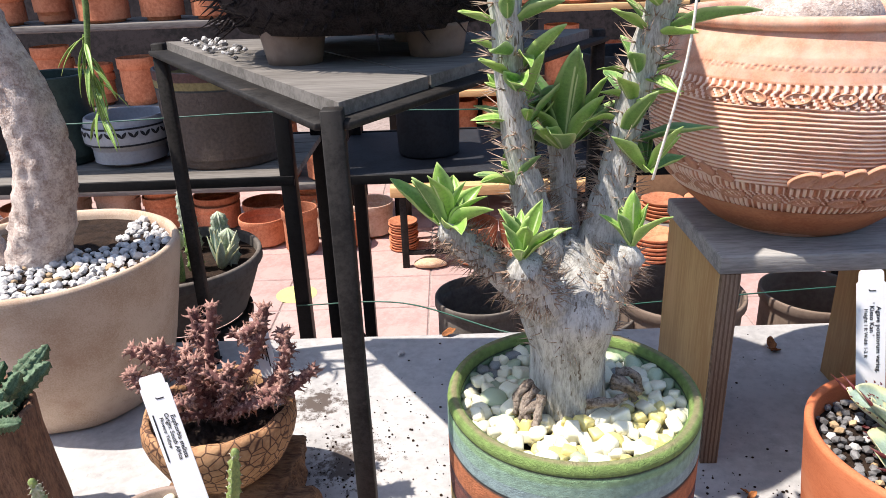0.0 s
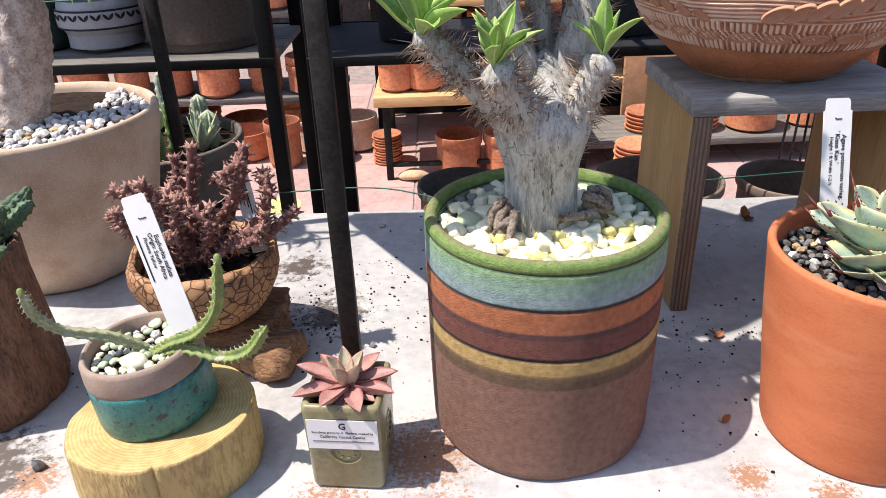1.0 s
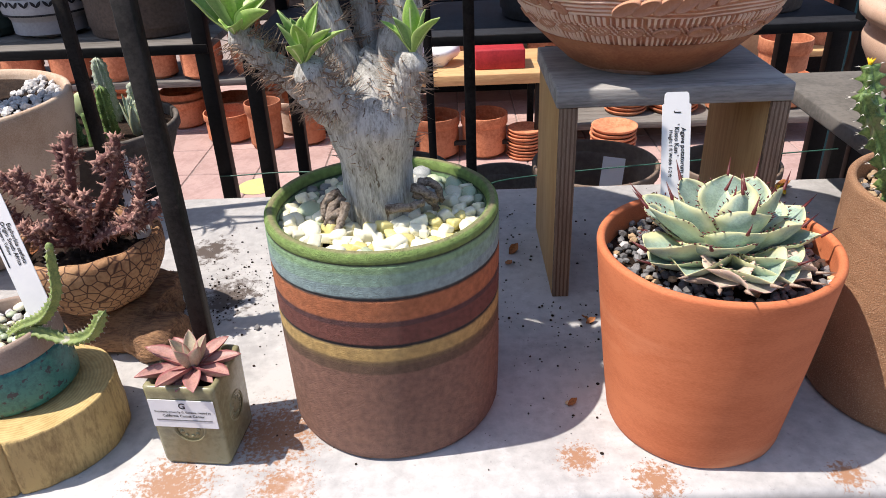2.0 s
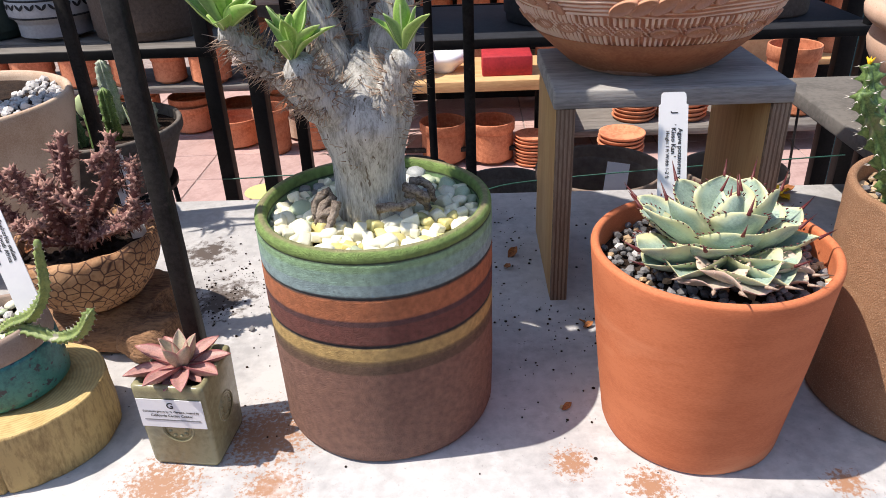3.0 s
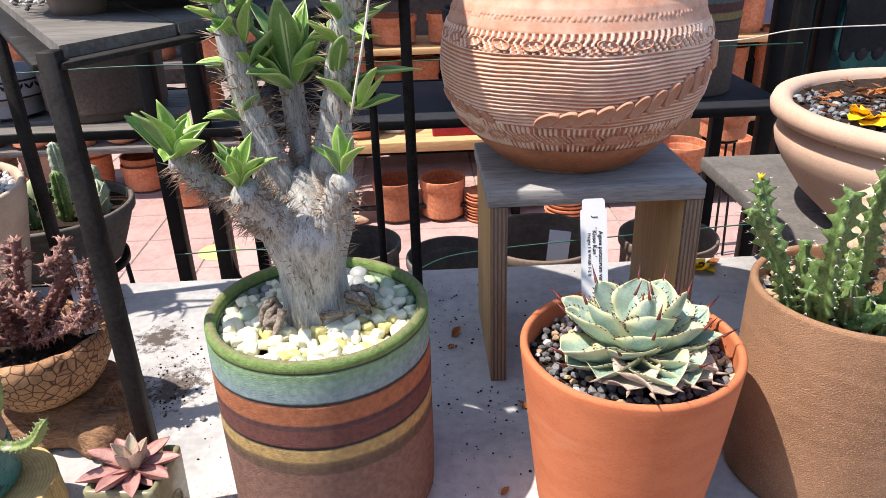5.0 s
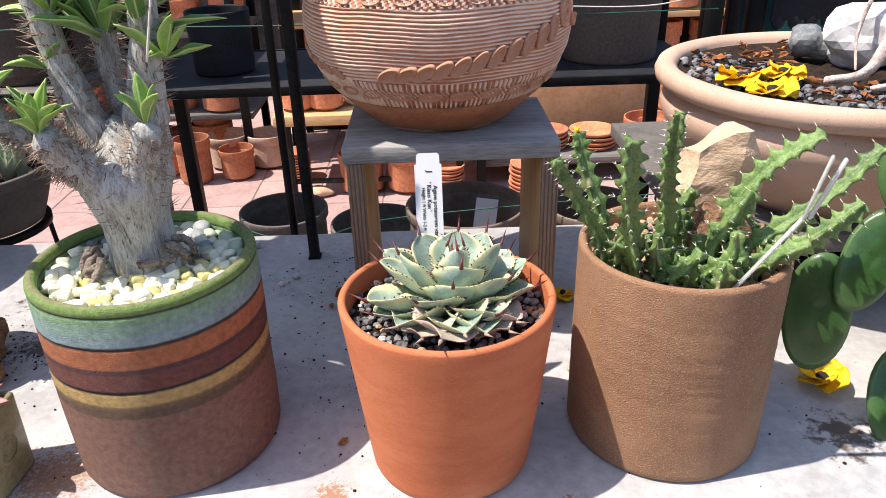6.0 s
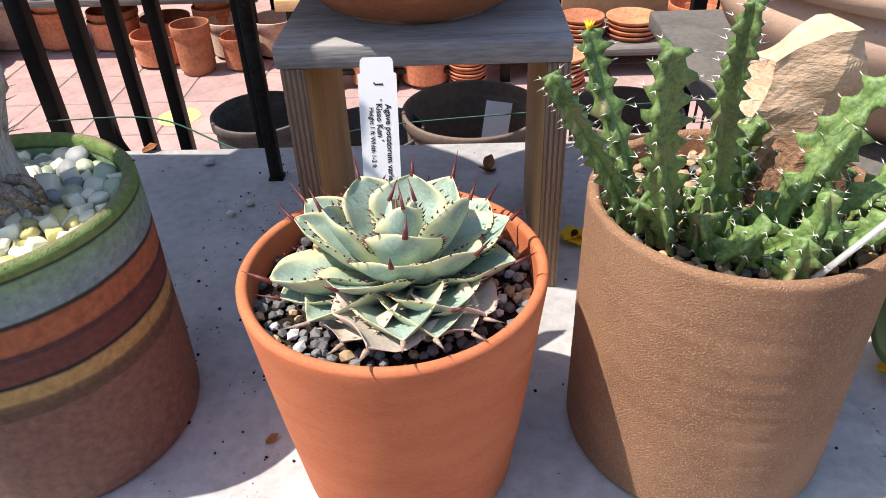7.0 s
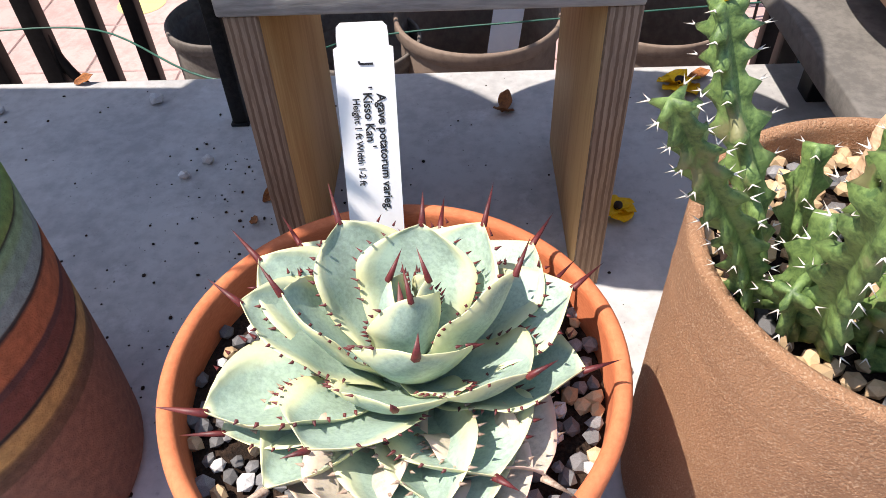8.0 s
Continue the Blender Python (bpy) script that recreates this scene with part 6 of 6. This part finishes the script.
# ---- steel shelving behind the bench ----
def steel_rack(name, x0, x1, y0, y1, z, material, label, rows=4):
    ob = thing(name, (0, 0, GROUND), label, "shelf")
    h = z - GROUND
    for x in (x0, x1):
        for y in (y0, y1):
            part("post", slab(0.030, 0.030, 1.75, 0.002, at=(x, y, 0)), BLACK, ob)
    for y in (y0 - 0.0185, y1 + 0.0185):
        part("front_rail", slab(x1 - x0 + 0.028, 0.006, 0.019, 0.001, at=((x0 + x1) / 2, y, h - 0.0015)), BLACK, ob)
    w = (y1 - y0 + 0.02) / rows
    for k in range(rows):
        part("board", slab(x1 - x0 + 0.02, w - 0.004, 0.016, 0.002, at=((x0 + x1) / 2, y0 - 0.01 + w * (k + 0.5), h)), material, ob)
    # Board above the view, added to keep the sky off the pots below.
    part("unseen_shade_board", slab(x1 - x0 + 0.02, y1 - y0 + 0.02, 0.02, 0.002, at=((x0 + x1) / 2, (y0 + y1) / 2, h + 0.62)), material, ob)
    return ob


left_rack = steel_rack("steel_rack", -1.42, -0.318, 1.45, 1.80, 0.192, PLANK, "black steel rack with grey board shelf holding pots")
right_rack = steel_rack("steel_rack", -0.225, 1.005, 1.45, 1.80, 0.189, CHARCOAL, "black steel rack with dark shelf holding pots", 1)
h0 = -GROUND
for x0, z0, x1, z1 in ((-0.225, -0.02, -0.10, -0.30), (-0.318, -0.12, -0.228, -0.42), (-0.225, -0.14, -0.11, -0.40)):
    bm = bmesh.new()
    sweep(bm, [(x0, 1.45, h0 + z0), (x0 + (x1 - x0) * 0.18, 1.45, h0 + z0 * 0.5 + z1 * 0.5), (x1, 1.45, h0 + z1)], lambda s, a: 0.009, 14, 8, tip=False)
    part("brace", bm, BLACK, right_rack)
part("thin_post", slab(0.014, 0.014, 1.5, 0.001, at=(0.144, 1.235, 0)), BLACK, right_rack)
part("tie_bar", bar((0.144, 1.235, 1.45), (0.144, 1.45, 1.45), 0.012), BLACK, right_rack)


def plain_pot(name, at, r0, r1, h, material, label, lip=0.0, lip_h=0.0, belly=0.0, group="", filled=False):
    ob = thing(name, at, label, "flower pot", group)
    part("body", lathe(pot_profile(r0, r1 - lip, h, max(0.006, r1 * 0.06), h * (0.2 if filled else 0.9), belly, lip, lip_h, 12), 48, wobble=0.001, caps=False), material, ob)
    inside = disc(r1 * (0.93 if filled else 0.95) - (0 if filled else (r1 - r0) * 0.9), h * (0.82 if filled else 0.12), 32, 0.003, 4)
    part("soil" if filled else "pot_floor", inside, SOIL if filled else material, ob)
    return ob


def leaf_band_bowl():
    ob = plain_pot("patterned_bowl", (-0.690, 1.60, 0.2085), 0.05, 0.083, 0.105, WHITEBOWL, "grey-white bowl with a dark leaf band", belly=0.018)
    part("band", lathe([(0.0885, 0.050), (0.0905, 0.060), (0.0905, 0.080), (0.0880, 0.088)], 60, caps=False), WHITEBOWL, ob, "pale painted band")
    for z in (0.052, 0.087):
        part("painted_line", lathe([(0.0893, z - 0.002), (0.0905, z), (0.0893, z + 0.002)], 60, caps=False), CHARCOAL, ob, "dark painted line")
    lf = mesh_of("painted_leaf", blade(0.019, 0.0075, 0.1, 0, peak=0.5), CHARCOAL)
    for k in range(24):
        a = 2 * math.pi * k / 24
        for q in (-1, 1):
            piece("painted_leaf", lf, ob, Matrix.Rotation(a, 4, "Z") @ Matrix.Translation((0.0910, 0, 0.069)) @ Matrix.Rotation(radians(90), 4, "Y") @ Matrix.Rotation(radians(90 - 40 * q), 4, "Z") @ Matrix.Scale(0.85, 4))


leaf_band_bowl()
plain_pot("shelf_pot", (-0.478, 1.62, 0.2085), 0.125, 0.138, 0.20, SHELFSTRIPES, "wide dim brown pot with a green band on the shelf")
plain_pot("shelf_pot", (-0.850, 1.62, 0.2085), 0.07, 0.085, 0.19, GREENPOT, "dark green glazed pot on the shelf")
plain_pot("shelf_pot", (-1.10, 1.62, 0.2085), 0.10, 0.12, 0.2, BROWNPOT, "brown clay pot on the shelf")
plain_pot("shelf_pot", (-0.040, 1.60, 0.2055), 0.066, 0.070, 0.135, CHARCOAL, "charcoal cylinder pot on the dark shelf")
plain_pot("shelf_pot", (0.402, 1.62, 0.2055), 0.105, 0.118, 0.20, CHARCOAL, "large charcoal pot on the dark shelf")
plain_pot("shelf_pot", (0.615, 1.64, 0.2055), 0.080, 0.088, 0.18, BROWNPOT, "brown pot on the dark shelf")
plain_pot("shelf_pot", (0.835, 1.63, 0.2055), 0.110, 0.118, 0.27, SHELFSTRIPES, "tall striped stoneware pot on the dark shelf")
bd = thing("teal_board", (1.42, 1.86, 0), "dark teal board standing behind the rack", "board")
part("board", slab(0.44, 0.02, 1.25, 0.002, at=(0, 0, GROUND)), TEALCLOTH, bd)
fr = thing("garden_stand", (0, 1.75, GROUND), "black steel frame standing beside the rack", "frame")
for x, w in ((1.111, 0.040), (1.166, 0.028), (1.222, 0.042), (1.62, 0.03)):
    part("post", slab(w, 0.03, 1.75, 0.002, at=(x, 0, 0)), BLACK, fr)
part("rail", slab(0.56, 0.02, 0.03, 0.002, at=(1.36, 0, 1.70)), BLACK, fr)
cloth = thing("shade_cloth", (1.43, 1.722, 0.255), "dark cloth with a scalloped hem hung from a steel frame", "cloth")
bm = slab(0.36, 0.006, 0.79, 0.001)
for k in range(9):
    bmesh.ops.create_icosphere(bm, subdivisions=2, radius=0.5, matrix=Matrix.Translation((-0.16 + 0.04 * k, 0, 0.0)) @ Matrix.Diagonal((0.036, 0.007, 0.045, 1)))
part("drape", bm, CHARCOAL, cloth)
ps = thing("plant_stand", (1.372, 2.60, GROUND), "thin black wire plant stand", "plant stand")
for k in range(4):
    a = radians(45 + 90 * k)
    part("leg", bar((0.065 * math.cos(a), 0.065 * math.sin(a), 0), (0.05 * math.cos(a), 0.05 * math.sin(a), 0.475), 0.008), BLACK, ps)
part("ring", lathe([(0.046, 0.470), (0.058, 0.470), (0.058, 0.479), (0.046, 0.479), (0.046, 0.470)], 24, caps=False), BLACK, ps)
plain_pot("terracotta_pot", (1.372, 2.60, GROUND + 0.4795), 0.060, 0.091, 0.118, TERRA_FAR, "orange terracotta pot with a thick rim on a wire stand", lip=0.008, lip_h=0.045)

# cactus dish on a wire stand
dish = plain_pot("cactus_dish", (-0.530, 1.36, -0.045), 0.115, 0.158, 0.125, GREYPOT, "shallow grey clay dish planted with cacti", lip=0.006, lip_h=0.02, filled=True)
stand = thing("wire_stand", (-0.530, 1.36, GROUND), "black wire plant stand under a cactus dish", "plant stand")
part("ring", lathe([(0.112, 0.64), (0.125, 0.64), (0.125, 0.6545), (0.112, 0.6545), (0.112, 0.64)], 40, caps=False), BLACK, stand)
for k in range(4):
    a = radians(45 + 90 * k)
    part("leg", bar((0.118 * math.cos(a), 0.118 * math.sin(a), 0.645), (0.15 * math.cos(a), 0.15 * math.sin(a), 0), 0.009), BLACK, stand)
for k, (x, y, hgt, r, m, what) in enumerate(((-0.545, 1.43, 0.130, 0.024, CACTUS_PALE, "pale columnar cactus"), (-0.510, 1.33, 0.10, 0.020, CACTUS, "green ribbed cactus"), (-0.455, 1.36, 0.065, 0.030, CACTUS_PALE, "short woolly cactus"), (-0.615, 1.33, 0.09, 0.026, CACTUS_DARK, "dark round cactus"), (-0.48, 1.41, 0.085, 0.026, CACTUS_PALE, "grey-white cactus"), (-0.635, 1.40, 0.08, 0.026, CACTUS_PALE, "pale cactus"), (-0.56, 1.29, 0.065, 0.022, CACTUS_DARK, "small dark cactus"))):
    cx = thing("dish_cactus", (x + 0.02, y, 0.056), what + " in a grey dish", "cactus", "cacti in the grey dish")
    ribbed_stem(cx, [(0, 0, 0), (0.003 * (k % 3 - 1), 0, hgt * 0.5), (0.006 * (k % 3 - 1), 0, hgt)], r, 8, m, THORN, 0.004, 0.014, "stem", tooth=0.12, seg=32, thin_tip=0.8)
ag = thing("dish_aloe", (-0.440, 1.33, 0.056), "small pale striped aloe in a grey dish", "plant")
al = mesh_of("leaf", blade(0.085, 0.020, 0.6, 0.15, thick=0.5, peak=0.3, tail=0.8), AGAVE)
for k in range(11):
    piece("leaf", al, ag, aim((0, 0, 0.005), k * 137.5, 38 + (k * 17) % 40) @ Matrix.Scale(0.7 + 0.03 * k, 4))
yl = thing("pad_cactus", (-0.505, 1.28, 0.056), "bright yellow-green pad cactus in a grey dish", "cactus")
part("pad", stone(3, (0.042, 0.018, 0.05), 0.1, 3), LEAF, yl).location = (0, 0, 0.085)
bm = bmesh.new()
sweep(bm, [(0, 0, 0), (0.002, 0, 0.035), (0, 0, 0.07)], lambda s, a: 0.010, 10, 12)
part("stem", bm, CACTUS, yl)

# wide empty pots on a low bench right behind
low = thing("low_bench", (0.3, 1.52, GROUND), "low dark wooden bench behind the zinc bench", "bench")
part("seat", slab(1.5, 0.36, 0.03, 0.003, at=(0, 0, 0.30)), PLANK, low)
for x in (-0.7, 0.7):
    for y in (-0.15, 0.15):
        part("leg", slab(0.05, 0.05, 0.2998, 0.003, at=(x, y, 0)), PLANK, low)
plain_pot("empty_pot", (0.065, 1.52, -0.3695), 0.080, 0.104, 0.265, GREYPOT, "empty grey clay pot with a thick rim", lip=0.008, lip_h=0.02)
plain_pot("empty_pot", (0.290, 1.47, -0.3695), 0.085, 0.110, 0.245, GREYPOT, "low empty grey clay pot", lip=0.006, lip_h=0.02)
ep = plain_pot("empty_pot", (0.495, 1.48, -0.3695), 0.105, 0.140, 0.280, BROWNPOT, "wide empty brown clay pot with a card inside", lip=0.008, lip_h=0.02)
plain_pot("empty_pot", (0.800, 1.50, -0.3695), 0.090, 0.115, 0.26, BROWNPOT, "empty brown clay pot", lip=0.006, lip_h=0.02)
cd = thing("paper_card", (0.515, 1.46, -0.330), "folded pale paper card lying in an empty pot", "card")
part("sheet", slab(0.055, 0.0012, 0.24, 0, at=(0, 0, 0)), WHITE, cd, smooth=False)
cd.rotation_euler = (radians(-18), radians(12), radians(8))


def strung(name, pts, r, label, material):
    bm = bmesh.new()
    sweep(bm, pts, lambda s, a: r, 40, 6)
    ob = part(name, bm, material)
    return tagged(ob, label, "wire")


strung("tie_wire", [(-0.33, 1.43, -0.075), (-0.1, 1.40, -0.062), (0.144, 1.225, -0.050), (0.30, 1.41, -0.095), (0.62, 1.42, -0.075), (1.0, 1.432, -0.06)], 0.0016, "green tie wire strung between rack posts", WIRE)
strung("tie_wire", [(0.62, 1.43, 0.352), (0.85, 1.42, 0.346), (1.005, 1.430, 0.362), (1.3, 1.45, 0.36)], 0.0014, "pale wire wound round a rack post", THORN)
strung("tie_wire", [(-1.3, 1.43, 0.345), (-0.8, 1.42, 0.330), (-0.318, 1.430, 0.338), (0.2, 1.42, 0.33), (1.005, 1.43, 0.335)], 0.0014, "green tie wire strung between rack posts", WIRE)


# ---- racks of terracotta behind the courtyard ----
def far_rack(x0, x1, y, levels, label, board=PLANK):
    ob = thing("pot_rack", (0, y, GROUND), label, "shelf")
    for z in levels:
        part("shelf_board", slab(x1 - x0, 0.40, 0.03, 0.003, at=((x0 + x1) / 2, 0, z - GROUND - 0.03)), board, ob)
    n = max(2, int((x1 - x0) / 1.3) + 1)
    for k in range(n):
        x = x0 + 0.03 + (x1 - x0 - 0.06) * k / (n - 1)
        for dy in (-0.215, 0.215):
            part("post", slab(0.04, 0.028, max(levels) - GROUND + 0.25, 0.002, at=(x, dy, 0)), BLACK, ob)


# The 0.80 boards lie out of view, added to shade the rows beneath.
far_rack(-3.0, -0.45, 3.66, (-0.42, -0.02, 0.36, 0.80), "dark rack stacked with terracotta pots")
far_rack(-0.30, 2.6, 3.80, (-0.42, -0.02, 0.36, 0.80), "pine-boarded rack stacked with terracotta pots", PINE)
# Added charcoal sheet in place of the deep shade under table and rack.
bp = thing("backing_board", (1.15, 4.06, GROUND), "dark panel standing in for the shade behind the pot rack", "board")
part("panel", slab(2.9, 0.02, 0.62, 0.002), CHARCOAL, bp)
far_rack(0.62, 1.9, 3.30, (-0.58,), "low white-edged pot shelf")
protos = []
for r0, r1, h, m, lab in ((0.075, 0.105, 0.19, TERRA_FAR, "plain terracotta pot with a thick rim"), (0.06, 0.085, 0.15, TERRA_FAR, "small terracotta pot with a thick rim"), (0.09, 0.12, 0.14, TERRA_FAR, "low wide terracotta pot"), (0.075, 0.11, 0.17, CLAY_PALE, "pale buff clay pot"), (0.07, 0.085, 0.22, TERRA_FAR, "tall terracotta pot with a thick rim"), (0.072, 0.082, 0.33, TERRA_FAR, "tall terracotta cylinder pot")):
    protos.append((plain_pot("rack_pot", (0, 9, GROUND), r0, r1, h, m, lab, lip=0.008, lip_h=h * 0.22, group="terracotta pots on the racks"), r1, h))
rng = random.Random(7)


def row_of_pots(x0, x1, y, z, kinds, gap=0.02):
    x = x0
    while x < x1:
        ob, r, h = protos[rng.choice(kinds)]
        x += r
        copy_thing(ob, Matrix.Translation((x, y + rng.uniform(-0.03, 0.03), z)) @ Matrix.Rotation(rng.uniform(0, 6), 4, "Z"))
        if rng.random() < 0.5:
            copy_thing(ob, Matrix.Translation((x, y, z + h * 0.28)) @ Matrix.Rotation(rng.uniform(0, 6), 4, "Z"))
        x += r + gap + rng.uniform(0, 0.03)


for z in (-0.42, -0.02, 0.36):
    row_of_pots(-2.9, -0.55, 3.58, z, (0, 0, 1, 2, 4))
    row_of_pots(-0.20, 2.5, 3.74, z, (5, 5, 5) if z < -0.4 else (0, 1, 2, 4))
row_of_pots(-2.9, -0.60, 3.68, GROUND, (0, 2, 3))
row_of_pots(1.34, 1.85, 3.26, -0.58, (1, 2, 2), 0.04)
for x, y, k in ((-0.72, 3.29, 4), (-0.525, 3.33, 1), (-0.93, 3.42, 2), (0.10, 3.10, 0), (0.315, 3.10, 0), (-0.60, 3.50, 3), (-0.40, 3.50, 3), (-1.85, 3.42, 2)):
    ob, r, h = protos[k]
    copy_thing(ob, Matrix.Translation((x, y, GROUND)))
protos[0][0].matrix_basis = Matrix.Translation((-1.85, 3.3, GROUND))
for k, x in ((1, 2.1), (2, 2.35), (3, -2.1), (4, 2.6), (5, 2.85)):
    protos[k][0].matrix_basis = Matrix.Translation((x, 3.4, GROUND))

lt = thing("low_table", (0.17, 3.22, GROUND), "low pine-topped table with iron legs", "table")
part("tabletop", slab(0.86, 0.42, 0.045, 0.003, at=(0, 0, 0.34)), PINE, lt)
for x in (-0.38, 0.38):
    for y in (-0.17, 0.17):
        part("leg", slab(0.03, 0.03, 0.3398, 0.002, at=(x, y, 0)), IRON, lt)
part("stretcher", slab(0.73, 0.02, 0.02, 0.002, at=(0, -0.17, 0.06)), IRON, lt)
rb = thing("red_box", (0.385, 3.16, GROUND + 0.3853), "flat red box on the low table", "box")
part("case", slab(0.215, 0.16, 0.085, 0.006), REDCLOTH, rb)
bg = thing("paper_bundle", (0.10, 3.20, GROUND + 0.3853), "crumpled white paper bundle on the low table", "paper")
bm = stone(21, (0.22, 0.16, 0.12), 0.4, 3)
bmesh.ops.translate(bm, vec=(0, 0, 0.05), verts=bm.verts)
part("bundle", bm, WHITE, bg)
for x in (-0.16, -0.04):
    copy_thing(protos[1][0], Matrix.Translation((x, 3.14, GROUND + 0.3853)))
cb = thing("cardboard_panel", (1.30, 3.545, GROUND), "brown cardboard panel leaning before the shelf", "board")
part("panel", slab(0.74, 0.03, 0.50, 0.003), CARD, cb)
saucer = mesh_of("saucer", lathe([(0.05, 0), (0.085, 0.0), (0.098, 0.014), (0.098, 0.018), (0.09, 0.018), (0.08, 0.008), (0.01, 0.006)], 32), TERRA_FAR)
for x, y, z, count, size in ((0.86, 2.95, GROUND, 9, 1.0), (0.49, 3.05, GROUND, 9, 0.80), (-0.235, 3.28, GROUND, 11, 0.70), (0.98, 3.27, GROUND + 0.1205, 5, 1.0), (1.20, 3.27, GROUND + 0.1205, 4, 1.15)):
    st = thing("saucer_stack", (x, y, z), "stack of terracotta saucers", "saucers", "saucer stacks")
    for k in range(count):
        piece("saucer", saucer, st, Matrix.Translation((0.003 * (k % 3), 0.002 * (k % 2), 0.0185 * k * size)) @ Matrix.Scale(size, 4))
fs = thing("flat_stone", (-0.10, 3.05, GROUND), "flat tan stone lying on the paving", "stone")
bm = stone(23, (0.14, 0.10, 0.05), 0.25, 3)
bmesh.ops.translate(bm, vec=(0, 0, 0.02), verts=bm.verts)
part("stone", bm, ROCK, fs)


# Flat yellow-green disc just above the pavers.
pm = thing("paint_mark", (-0.66, 2.80, GROUND + 0.0002), "pale yellow-green mark on the paving", "paint mark")
part("blot", disc(0.085, 0.0012, 30, 0.0, 3), mat("yellow_green_mark", (0.62, 0.62, 0.22), (0.5, 0.48, 0.2), scale=20, rough=0.8), pm)


def paving():
    """Pink pavers on the mortar bed, with open joints."""
    tile = slab(0.294, 0.294, 0.010, 0.003, segs=1)
    me = mesh_of("paver", tile, PAVER, smooth=False)
    for i in range(-9, 10):
        for j in range(5, 16):
            piece("paver", me, ground, Matrix.Translation((0.05 + 0.3 * i, 0.1 + 0.3 * j, GROUND - 0.0099)))


paving()
